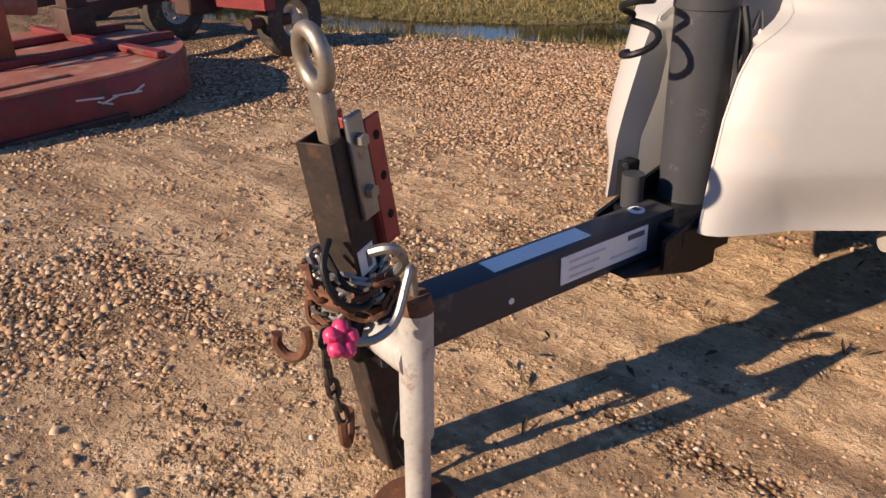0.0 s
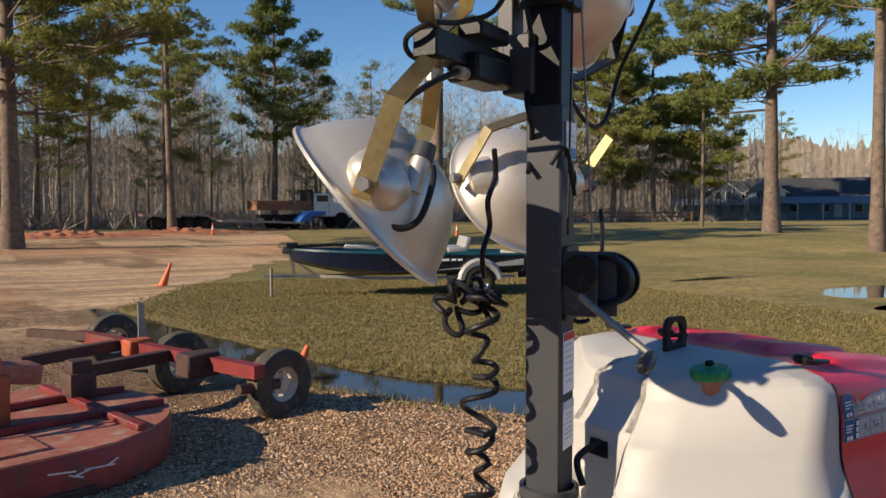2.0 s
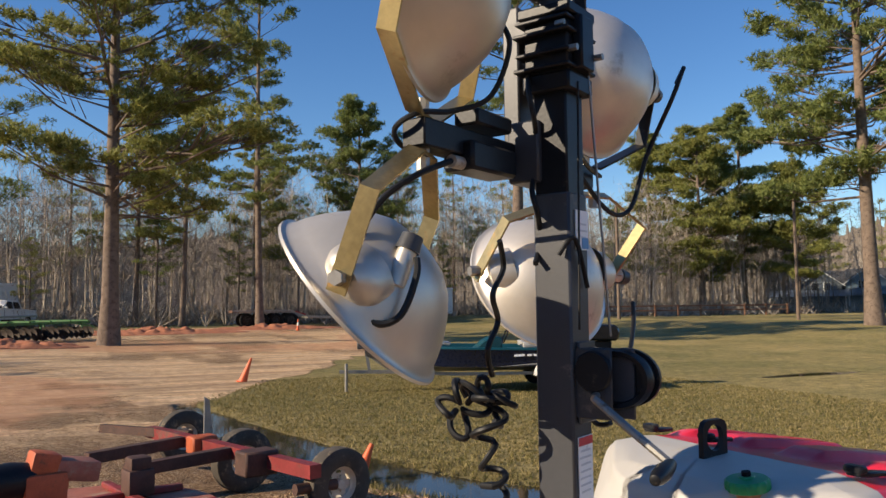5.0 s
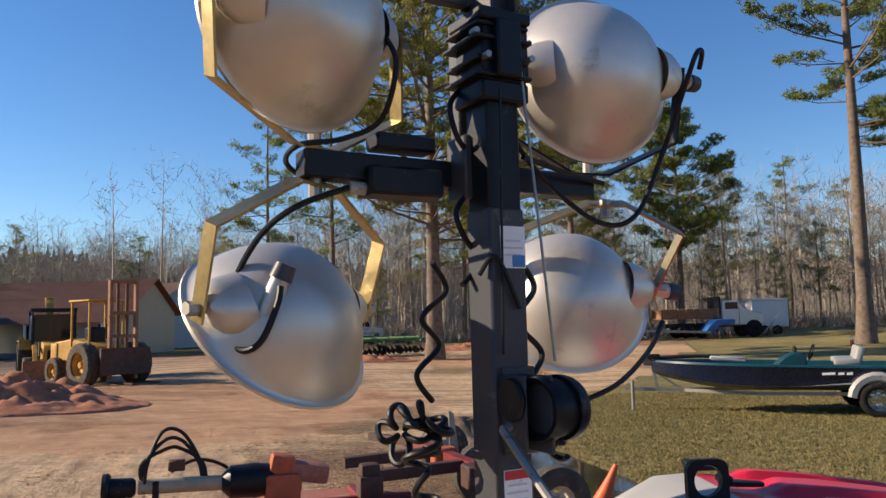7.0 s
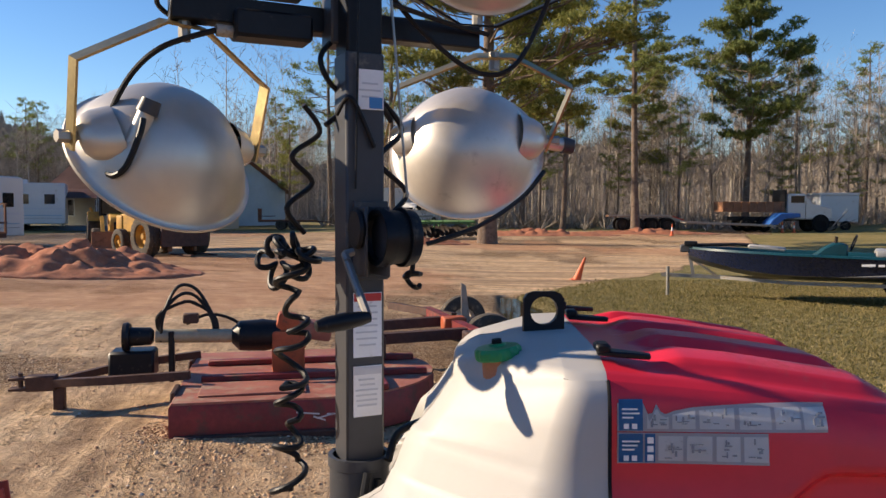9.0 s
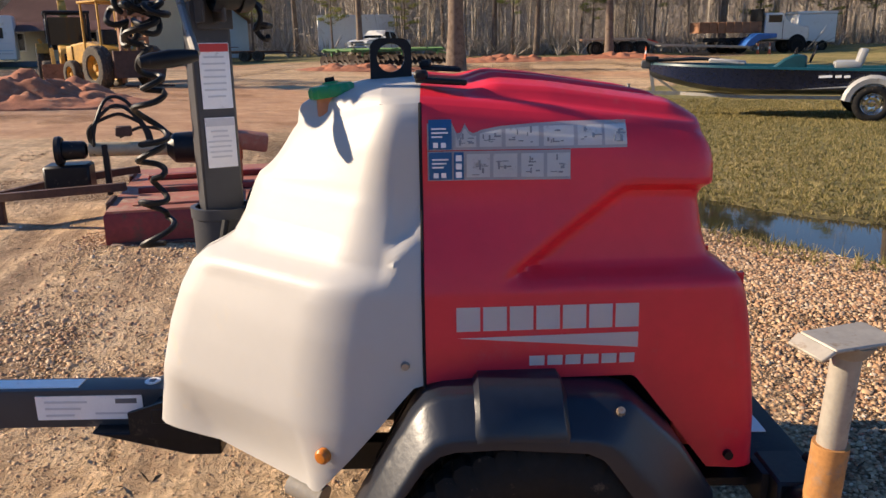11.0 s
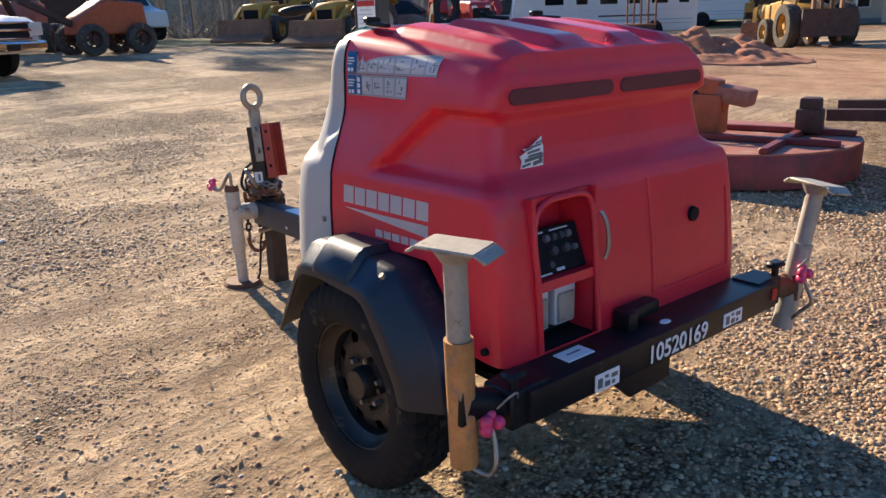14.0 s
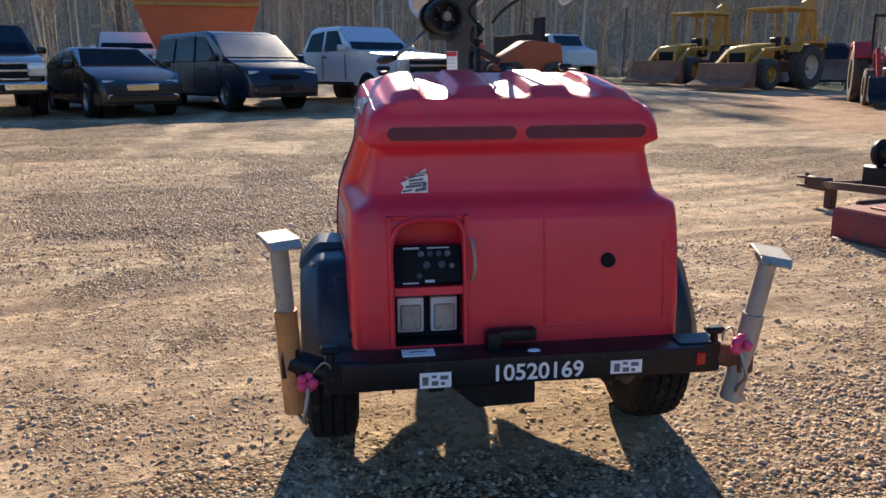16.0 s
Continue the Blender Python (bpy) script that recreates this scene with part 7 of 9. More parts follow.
# gearbox column
bm = box((-0.22, -0.02, 0.50), (0.26, 0.26, 0.34), None, 0.03, 2)
bm_box(bm, (-0.22, -0.02, 0.72), (0.18, 0.19, 0.16), Matrix.Rotation(radians(12), 4, "Y"), 0.03, 2)
bm_cyl(bm, (-0.36, -0.02, 0.60), (-0.08, -0.02, 0.60), 0.09, None, 16)
part("gearbox", bm, M_ORANGE, mower, "orange cast gearbox")
bm = box((0.52, 0.30, 0.44), (0.20, 0.20, 0.20), None, 0.03, 2)
bm_box(bm, (0.52, 0.30, 0.57), (0.16, 0.16, 0.12), None, 0.03, 2)
part("wing_gearbox", bm, M_MOWDK, mower, "grimy cast gearbox")
part("gearbox_cover", box((-0.05, 0.02, 0.66), (0.36, 0.26, 0.14), Matrix.Rotation(radians(10), 4, "Y"), 0.03, 2), M_MOWTOP, mower)
# drive shaft and its stand
part("drive_shaft", cyl((-1.24, -0.02, 0.64), (-0.40, -0.02, 0.62), 0.055, None, 18), M_SHAFT, mower, "pale shaft guard")
part("shaft_shroud", lathe([(0.06, 0), (0.12, 0.06), (0.13, 0.25), (0.11, 0.38), (0.0, 0.38)], Matrix.Translation((-0.66, -0.02, 0.625)) @ Matrix.Rotation(radians(90), 4, "Y"), 20), M_BLACK, mower)
part("joint_shroud", lathe([(0.0, 0), (0.11, 0.0), (0.115, 0.03), (0.10, 0.05), (0.075, 0.055), (0.07, 0.20), (0.05, 0.22)], Matrix.Translation((-1.48, -0.02, 0.64)) @ Matrix.Rotation(radians(90), 4, "Y"), 20), M_BLACK, mower)
part("implement_stand", box((-1.12, -0.05, 0.48), (0.045, 0.06, 0.40), None, 0.008), M_BLACK, mower)
part("jack_case", box((-1.42, 0.05, 0.42), (0.34, 0.26, 0.22), None, 0.02), M_BLACK, mower)
# tongue: two converging rails to a clevis
for y in (-0.42, 0.46):
    part("tongue_rail", tube([(-0.95, y, 0.40), (-1.5, y * 0.72, 0.36), (-1.98, 0.0 + y * 0.08, 0.30)], 0.042, 4), M_MOWDK, mower)
bm = box((-2.08, 0.0, 0.30), (0.22, 0.10, 0.12), None, 0.01)
bm_box(bm, (-2.23, 0.0, 0.34), (0.16, 0.09, 0.025), None, 0.006)
bm_box(bm, (-2.23, 0.0, 0.26), (0.16, 0.09, 0.025), None, 0.006)
bm_cyl(bm, (-2.23, 0, 0.24), (-2.23, 0, 0.38), 0.018, None, 10)
part("clevis", bm, M_MOWDK, mower, "forked hitch clevis")
part("tongue_foot", box((-1.96, 0.02, 0.14), (0.08, 0.08, 0.28), None, 0.006), M_MOWDK, mower)
# hydraulic hoses
for s, (h, w) in enumerate(((1.02, 0.20), (0.96, 0.15), (0.90, 0.24))):
    part("hose", tube(curve_pts([(-1.20, -0.05 + 0.03 * s, 0.60), (-1.18 - 0.02 * s, -0.06, 0.80), (-1.08 + 0.02 * s, 0.0, h), (-0.94, 0.04, h - 0.02), (-0.87 + w * 0.3, 0.02, 0.78), (-0.84 + w * 0.3, 0.0, 0.62)], 6), 0.014, 7), M_CABLE, mower, "black hydraulic hose in a loop")
part("hose", tube(curve_pts([(-1.02, 0.05, 0.72), (-0.85, 0.08, 0.79), (-0.66, 0.10, 0.74), (-0.5, 0.1, 0.60)], 6), 0.013, 7), M_CABLE, mower)
part("valve", box((-0.98, 0.02, 0.77), (0.12, 0.08, 0.08), None, 0.01), M_MOWDK, mower)
# tail frame with three gauge wheels
inv = MOW.inverted()


def ml(x, y, z):
    return inv @ Vector((x, y, z))


ax = ml(1, 0.35, 0) - ml(0, 0, 0)
beam_a, beam_b = ml(-1.30, 7.05, 0.47), ml(-0.30, 4.30, 0.47)
d = (beam_b - beam_a).normalized()
bm = bmesh.new()
bm_tube(bm, [beam_a, beam_b], 0.075, 4)
part("axle_beam", bm, M_MOWRED, mower, "rusty red axle beam")
bm = bmesh.new()
bm_tube(bm, [ml(-1.62, 5.15, 0.44), ml(-0.72, 5.45, 0.47)], 0.07, 4)
bm_tube(bm, [ml(-1.9, 5.9, 0.44), ml(-0.95, 6.3, 0.47)], 0.07, 4)
bm_tube(bm, [ml(-1.75, 7.3, 0.5), ml(-0.95, 6.6, 0.47)], 0.06, 4)
part("tail_arm", bm, M_MOWDK, mower)
part("axle_bracket", box(ml(-0.62, 4.95, 0.46), (0.30, 0.22, 0.20), None, 0.015), M_MOWDK, mower)
part("axle_bracket", box(ml(-0.92, 6.0, 0.47), (0.24, 0.18, 0.16), None, 0.015), M_ORANGE, mower)
part("axle_stub", cyl(ml(-0.42, 4.47, 0.31), ml(-0.06, 4.56, 0.30), 0.045, None, 12), M_MOWDK, mower)
part("turnbuckle", prism([(0, 0), (0.10, 0.0), (0.05, 0.42), (0.0, 0.45)], Matrix.Translation(ml(-0.86, 6.35, 0.42)) @ Matrix.Rotation(radians(90), 4, "X"), 0.02), M_STEEL, mower)
wheel_parts(mower, ml(-0.035, 4.60, 0.295), -(ml(-0.35, 0.93, 0) - ml(0, 0, 0)), 0.295, 0.175, 0.145, M_DRYTYRE, M_CREAM, 0, "bald dusty tyre on a cream rim", 6)
wheel_parts(mower, ml(-0.55, 5.97, 0.295), -(ml(-0.30, 0.95, 0) - ml(0, 0, 0)), 0.295, 0.175, 0.145, M_DRYTYRE, M_CREAM, 0, "bald dusty tyre on a cream rim", 6)
wheel_parts(mower, ml(-0.90, 7.70, 0.295), -(ml(-0.30, 0.95, 0) - ml(0, 0, 0)), 0.295, 0.175, 0.145, M_DRYTYRE, M_CREAM, 0, "bald dusty tyre on a cream rim", 6)

# ---------------------------------------------------------------- traffic cones


def cone(x, y, h=0.46, tip=0.0):
    ob = thing("traffic_cone", "orange traffic cone leaning over" if tip else "orange traffic cone with a white band", "traffic cone", Matrix.Translation((x, y, ground_z(x, y) - (0.03 if tip else 0))) @ Matrix.Rotation(radians(tip), 4, "Y"), "traffic cones")
    part("base", box((0, 0, 0.015), (0.27, 0.27, 0.03), None, 0.01), M_CONE, ob)
    part("body", lathe([(0.105, 0.03), (0.070, h * 0.42), (0.045, h * 0.70), (0.024, h), (0.0, h)], None, 20), M_CONE, ob)
    if not tip:
        part("band", lathe([(0.072, h * 0.42), (0.047, h * 0.70), (0.043, h * 0.70), (0.068, h * 0.42)], None, 20), M_CONEW, ob)
    return ob


cone(1.47, 17.1, 0.62, 20)
cone(0.62, 6.15, 0.48, 24)
for x, y in ((21.0, 39.0), (23.5, 39.5), (10.5, 47.5), (19.6, 54.2), (20.4, 54.2)):
    cone(x, y, 0.75)

# ---------------------------------------------------------------- bass boat on its trailer
BO = Matrix.Translation((5.55, 12.75, 0)) @ Matrix.Rotation(radians(-19), 4, "Z")
bz = ground_z(5.55, 12.75)
boat = thing("bass_boat", "navy and teal bass boat with outboard motor", "boat", BO @ Matrix.Translation((0, 0, bz + 0.05)) @ Matrix.Diagonal((0.94, 0.94, 0.80, 1)))
secs = []
for i in range(13):
    t = i / 12
    x = -2.55 + 5.0 * t
    w = 0.98 * min(1.0, (1 - (1 - min(1, t / 0.55)) ** 2.2) ** 0.75 + 0.06)
    keel = 0.42 + 0.42 * (1 - min(1, t / 0.42)) ** 2
    sheer = 1.02 + 0.14 * (1 - t) ** 1.5
    chine = keel + 0.10 + 0.02 * t
    mid = chine + (sheer - chine) * 0.12
    secs.append([(x, 0, keel), (x, -w * 0.55, chine - 0.03), (x, -w * 0.80, chine + 0.04), (x, -w * 0.93, mid), (x, -w, sheer - 0.09), (x, -w * 1.02, sheer - 0.05), (x, -w * 1.0, sheer), (x, -w * 0.90, sheer), (x, -w * 0.86, sheer - 0.12), (x, 0, sheer - 0.14)])


def boat_skin(i0, i1):
    bm = bmesh.new()
    for s in (1, -1):
        bm_grid(bm, [[(p[0], p[1] * s, p[2]) for p in sec[i0:i1 + 1]] for sec in secs])
    return weld(bm)


part("hull_bottom", boat_skin(0, 2), M_BOATGY, boat, "dull grey hull bottom")
hull = part("hull", boat_skin(2, 5), M_NAVY, boat, "dark navy hull side")
part("rub_rail", boat_skin(5, 7), M_TEAL, boat, "teal gunwale")
part("boat_deck", boat_skin(7, 9), M_TEAL, boat)
part("transom", prism([(-0.95, 1.0), (0.95, 1.0), (0.80, 0.55), (0, 0.42), (-0.80, 0.55)], Matrix.Translation((2.43, 0, 0)) @ Matrix(((0, 0, 1, 0), (1, 0, 0, 0), (0, 1, 0, 0), (0, 0, 0, 1))), 0.06), M_BOATW, boat)
part("swoosh", prism([(0.2, 0.60), (2.42, 0.72), (2.42, 0.88), (1.3, 0.70)], side_m(-1.0), 0.02), M_BOATW, boat)
for x0, w in ((0.55, 0.22), (0.82, 0.10), (0.96, 0.10)):
    part("side_bar", box((x0 + w / 2, -0.985, 0.87), (w, 0.012, 0.05), Matrix.Rotation(radians(-3), 4, "Y")), M_LABEL, hull)
bm = prism([(-0.25, 1.02), (0.35, 1.02), (0.35, 1.30), (0.15, 1.34), (-0.05, 1.22)], side_m(-0.70), 0.5, 0.03)
part("console", bm, M_TEAL, boat, "teal steering console")
part("windscreen", prism([(0.12, 1.30), (0.16, 1.46), (0.18, 1.46), (0.18, 1.30)], side_m(-0.66), 0.42), M_WIN, boat)
part("steering_wheel", tube([Vector((0.46, -0.42, 1.32)) + Vector((0.05 * math.sin(a), 0.17 * math.cos(a), 0.17 * math.sin(a))) for a in np.linspace(0, 6.283, 17)[:-1]], 0.015, 6, True), M_BLACK, boat)
for x, y in ((1.05, -0.4), (1.15, 0.4)):
    bm = box((x, y, 1.10), (0.45, 0.45, 0.14), None, 0.04, 2)
    bm_box(bm, (x + 0.22, y, 1.27), (0.12, 0.44, 0.32), Matrix.Rotation(radians(12), 4, "Y"), 0.04, 2)
    part("seat", bm, M_BOATW, boat, "pale vinyl boat seat")
part("trolling_motor", tube([(-2.5, -0.1, 1.20), (-1.6, -0.15, 1.24), (-1.2, -0.2, 1.22)], 0.04, 8), M_BLACK, boat)
part("motor_head", box((-2.5, -0.1, 1.24), (0.26, 0.14, 0.12), None, 0.03, 2), M_BLACK, boat)
part("bow_pedestal", box((-1.05, -0.1, 1.17), (0.7, 0.42, 0.10), Matrix.Rotation(radians(6), 4, "Y"), 0.03), M_BOATW, boat)
bm = prism([(2.35, 1.16), (2.45, 1.48), (2.60, 1.58), (3.02, 1.56), (3.12, 1.38), (3.05, 1.14)], side_m(-0.20), 0.40, 0.05)
motor = part("outboard_motor", bm, M_CARBLK, boat, "black outboard motor cowl")
part("motor_leg", prism([(2.52, 1.14), (2.95, 1.14), (2.90, 0.60), (3.0, 0.30), (2.62, 0.30), (2.62, 0.62)], side_m(-0.06), 0.12, 0.02), M_BLACK, motor)
part("propeller", cyl((2.72, 0, 0.36), (3.08, 0, 0.36), 0.06, 0.03, 12), M_STEEL, motor)
tr = thing("boat_trailer", "galvanised single-axle boat trailer under the boat", "trailer", BO @ Matrix.Translation((0, 0, bz)) @ Matrix.Scale(0.94, 4))
for s in (-1, 1):
    part("frame_rail", tube([(-1.9, 0.05 * s, 0.42), (-0.6, 0.62 * s, 0.40), (2.3, 0.70 * s, 0.40)], 0.045, 4), M_STEEL, tr)
    wheel_parts(tr, Vector((1.45, 0.98 * s, 0.32)), (0, s, 0), 0.32, 0.20, 0.19, M_RUBBER, M_CHROME, 24)
    part("mudguard", tube([(1.45 + 0.42 * math.cos(a), 0.98 * s, 0.32 + 0.42 * math.sin(a)) for a in np.linspace(0.1, 3.04, 12)], 0.09, 6), M_BOATW, tr)
part("tongue", tube([(-1.8, 0, 0.42), (-3.1, 0, 0.44)], 0.05, 4), M_STEEL, tr)
part("winch_post", tube([(-2.45, 0, 0.44), (-2.55, 0, 1.02)], 0.045, 4), M_STEEL, tr)
part("winch", box((-2.62, 0, 1.0), (0.20, 0.16, 0.16), None, 0.02), M_GREY, tr)
part("jack_leg", cyl((-2.95, -0.12, 0.02), (-2.95, -0.12, 0.62), 0.035, None, 12), M_STEEL, tr)
part("brace", tube([(-2.5, 0, 0.8), (-2.0, 0, 0.45)], 0.03, 4), M_STEEL, tr)
part("axle", cyl((1.45, -0.95, 0.32), (1.45, 0.95, 0.32), 0.035, None, 10), M_STEEL, tr)

# ---------------------------------------------------------------- red clay heap


def heap(x, y, rx, ry, h, seed, label):
    n = 90
    xs = np.linspace(-1, 1, n)
    gx2, gy2 = np.meshgrid(xs, xs)
    r = np.hypot(gx2, gy2)
    hh = h * np.clip(1 - r ** 1.6, 0, 1) * (0.35 + 1.3 * fbm(gx2 * rx, gy2 * ry, 0.55, seed)) * (0.55 + 0.9 * np.abs(2 * fbm(gx2 * rx, gy2 * ry, 1.5, seed + 2) - 1) ** 0.7) + 0.26 * (fbm(gx2 * rx, gy2 * ry, 2.6, seed + 1) - 0.5) * np.clip(1.2 - r, 0, 1)
    bm = bmesh.new()
    zz = ground_np(x + gx2 * rx, y + gy2 * ry)
    bm_grid(bm, [[(x + gx2[j, i] * rx, y + gy2[j, i] * ry, zz[j, i] + (hh[j, i] if r[j, i] < 0.98 else -0.06)) for i in range(n)] for j in range(n)])
    return solid("dirt_mound", bm, M_CLAY, label, "dirt pile")


heap(-10.6, 15.0, 3.6, 2.2, 0.50, 31, "low heap of freshly dug red clay")
heap(-13.6, 17.0, 3.0, 2.2, 0.50, 35, "low heap of freshly dug red clay")
heap(1.5, 47.0, 6.0, 1.5, 0.35, 37, "windrow of red clay beside the haul road")
heap(-5.0, 34.5, 3.4, 1.2, 0.35, 39, "windrow of red clay beside the haul road")
heap(9.5, 50.6, 5.0, 1.4, 0.3, 41, "windrow of red clay beside the haul road")
# ---------------------------------------------------------------- parked vehicles


def place(x, y, heading):
    return Matrix.Translation((x, y, ground_z(x, y))) @ Matrix.Rotation(radians(heading), 4, "Z")


def vehicle(name, label, category, m, paint, W, top, wheels, r, belt, low, tumble, side_glass, shield, rear_glass, lights, grille, rim_mat, bed=None):
    ob = thing(name, label, category, m, "parked vehicles")
    x_front = top[-1][0]
    prof = list(top) + [(x_front - 0.02, low)]
    for wx in sorted(wheels, reverse=True):
        arc = [(wx + r * 1.16 * math.cos(a), r + r * 1.16 * math.sin(a)) for a in np.linspace(-0.25, math.pi + 0.25, 12)]
        prof += [(x, max(z, low)) for x, z in arc]
    prof += [(top[0][0] + 0.02, low)]
    bm = bmesh.new()
    bm_prism(bm, prof, side_m(-W / 2), W, 0.0)
    zmax = max(p[1] for p in top)

    def half(z):
        k = max(0.0, (z - belt) / (zmax - belt))
        return W / 2 * (1 - tumble * k) * (1 - 0.03 * max(0.0, (belt - z) / belt))

    for v in bm.verts:
        v.co.y = math.copysign(half(v.co.z), v.co.y)
        # round the nose and the tail in plan
        e = max(0.0, abs(v.co.x - (top[0][0] + x_front) / 2) - (x_front - top[0][0]) * 0.40)
        v.co.y *= 1 - 0.22 * min(1.0, e / ((x_front - top[0][0]) * 0.10)) ** 2 * 0.6
    es = [e for e in bm.edges if abs(e.verts[0].co.y + e.verts[1].co.y) > 0.2 and max(e.verts[0].co.z, e.verts[1].co.z) > low + 0.1]
    bmesh.ops.bevel(bm, geom=es, offset=0.075, segments=3, affect="EDGES", profile=0.55)
    part("body", bm, paint, ob)
    for s in (-1, 1):
        for poly in side_glass:
            bm = bmesh.new()
            vs = [bm.verts.new((x, s * (half(z) + 0.006), z)) for x, z in poly]
            bm.faces.new(vs)
            part("side_window", slab(bm, 0.004), M_WIN, ob)
        for wx in wheels:
            wheel_parts(ob, Vector((wx, s * (W / 2 - 0.12), r)), (0, s, 0), r, 0.23, r * 0.60, M_RUBBER, rim_mat, 0, "black tyre on an alloy rim")
            # thin dark disc painting the shade of the wheel arch
            part("arch_shade", cyl((wx, s * (W / 2 - 0.30), r * 1.02), (wx, s * (W / 2 - 0.27), r * 1.02), r * 1.14, None, 20), M_DARK, ob)
        for (x, y, z, sx, sy, sz) in lights:
            part("headlight", box((x, s * y, z), (sx, sy, sz), Matrix.Rotation(radians(-12 * s), 4, "Z"), 0.03, 2), M_HEADL, ob)
        for poly in side_glass:
            xa = max(x for x, z in poly) + 0.04
            if xa < shield[0][0] - 0.1:
                part("door_seam", box((xa, s * (W / 2 - 0.002), (belt + low) / 2 + 0.05), (0.014, 0.016, belt - low - 0.16)), M_DARK, ob)
        part("sill", box((0.0, s * (W / 2 - 0.03), low + 0.04), (wheels[0] - wheels[1] - 2.5 * r, 0.06, 0.08), None, 0.02), M_DARK, ob)
        part("fog_light", cyl((x_front - 0.06, s * W * 0.36, low + 0.16), (x_front + 0.015, s * W * 0.35, low + 0.16), 0.06, None, 14), M_HEADL, ob)
        part("mirror", box((shield[0][0] - 0.15, s * (W / 2 + 0.10), belt + 0.12), (0.12, 0.20, 0.15), None, 0.04, 2), paint, ob)
        part("door_handle", box((shield[0][0] - 1.0, s * (W / 2 + 0.012), belt - 0.10), (0.16, 0.025, 0.035), None, 0.008), M_BLACK, ob)
    for nm, q in (("windscreen", shield), ("rear_window", rear_glass)):
        if q:
            (x0, z0), (x1, z1) = q
            d = Vector((z1 - z0, 0, -(x1 - x0))).normalized() * 0.010
            if d.x * (1 if nm == "windscreen" else -1) < 0:
                d = -d
            bm = bmesh.new()
            bm.faces.new([bm.verts.new(Vector(v) + d) for v in ((x0, -half(z0) * 0.90, z0), (x0, half(z0) * 0.90, z0), (x1, half(z1) * 0.86, z1), (x1, -half(z1) * 0.86, z1))])
            part(nm, slab(bm, 0.004), M_WIN, ob)
    for nm, c, s, mt in grille:
        part(nm, box(c, s, None, min(s) * 0.3), mt, ob)
    part("air_intake", box((x_front - 0.01, 0, low + 0.12), (0.06, W * 0.5, 0.12), None, 0.02), M_DARK, ob)
    if bed:
        part("bed", box(bed[0], bed[1]), M_DARK, ob)
    return ob


def pickup(m, paint, label, chrome=True):
    top = [(-2.88, 0.62), (-2.90, 1.16), (-0.98, 1.20), (-0.84, 1.80), (-0.60, 1.87), (0.45, 1.87), (1.10, 1.26), (2.55, 1.16), (2.82, 1.06), (2.88, 0.62)]
    gl = [[(-0.86, 1.26), (-0.74, 1.70), (-0.16, 1.76), (-0.12, 1.26)], [(-0.02, 1.26), (-0.06, 1.76), (0.42, 1.76), (0.86, 1.28)]]
    g = [("grille", (2.88, 0, 0.90), (0.06, 1.15, 0.30), M_DARK), ("grille_bar", (2.915, 0, 0.91), (0.05, 1.2, 0.06), M_CHROME if chrome else M_BLACK), ("grille_trim", (2.90, 0, 1.05), (0.06, 1.22, 0.05), M_CHROME), ("grille_trim", (2.90, 0, 0.75), (0.06, 1.22, 0.05), M_CHROME),
         ("bumper", (2.93, 0, 0.60), (0.16, 1.85, 0.20), M_CHROME), ("number_plate", (3.015, 0, 0.58), (0.012, 0.32, 0.13), M_BLACK), ("rear_bumper", (-2.93, 0, 0.58), (0.14, 1.8, 0.18), M_CHROME)]
    return vehicle("pickup_truck", label, "pickup", m, paint, 1.98, top, (1.78, -1.70), 0.39, 1.22, 0.46, 0.20, gl, ((1.06, 1.29), (0.50, 1.80)), ((-0.98, 1.28), (-0.86, 1.74)),
                   [(2.82, 0.76, 0.93, 0.14, 0.34, 0.26)], g, M_STEEL, ((-1.95, 0, 1.175), (1.75, 1.55, 0.06)))


pickup(place(-18.15, -0.55, 36), M_SILVER, "silver crew-cab pickup parked at the edge of the yard")
pickup(place(-15.9, -8.75, 27), M_CARBLK, "black full-size pickup with a chrome grille")
top = [(-2.40, 0.55), (-2.46, 0.95), (-2.30, 1.62), (-2.1, 1.74), (0.35, 1.75), (0.75, 1.66), (1.50, 1.10), (2.25, 0.92), (2.42, 0.75), (2.44, 0.50)]
vehicle("minivan", "dark blue-black minivan parked in a row", "minivan", place(-16.75, -3.5, 36), M_CARNVY, 1.95, top, (1.42, -1.45), 0.34, 1.02, 0.30, 0.18,
        [[(-2.22, 1.08), (-2.10, 1.60), (-1.15, 1.64), (-1.12, 1.08)], [(-1.02, 1.08), (-1.04, 1.64), (-0.08, 1.65), (0.02, 1.08)], [(0.12, 1.08), (0.02, 1.64), (0.42, 1.60), (1.15, 1.10)]], ((1.46, 1.12), (0.66, 1.68)), ((-2.42, 1.08), (-2.26, 1.62)),
        [(2.22, 0.68, 0.78, 0.26, 0.34, 0.16)], [("grille", (2.44, 0, 0.74), (0.04, 0.7, 0.10), M_DARK), ("bumper", (2.43, 0, 0.46), (0.10, 1.5, 0.20), M_CARNVY), ("number_plate", (2.49, 0, 0.5), (0.012, 0.32, 0.12), M_BLACK)], M_STEEL)
top = [(-2.25, 0.50), (-2.30, 0.86), (-2.20, 1.00), (-1.62, 1.05), (-0.95, 1.36), (-0.4, 1.43), (0.20, 1.40), (1.00, 1.00), (1.95, 0.86), (2.25, 0.66), (2.28, 0.42)]
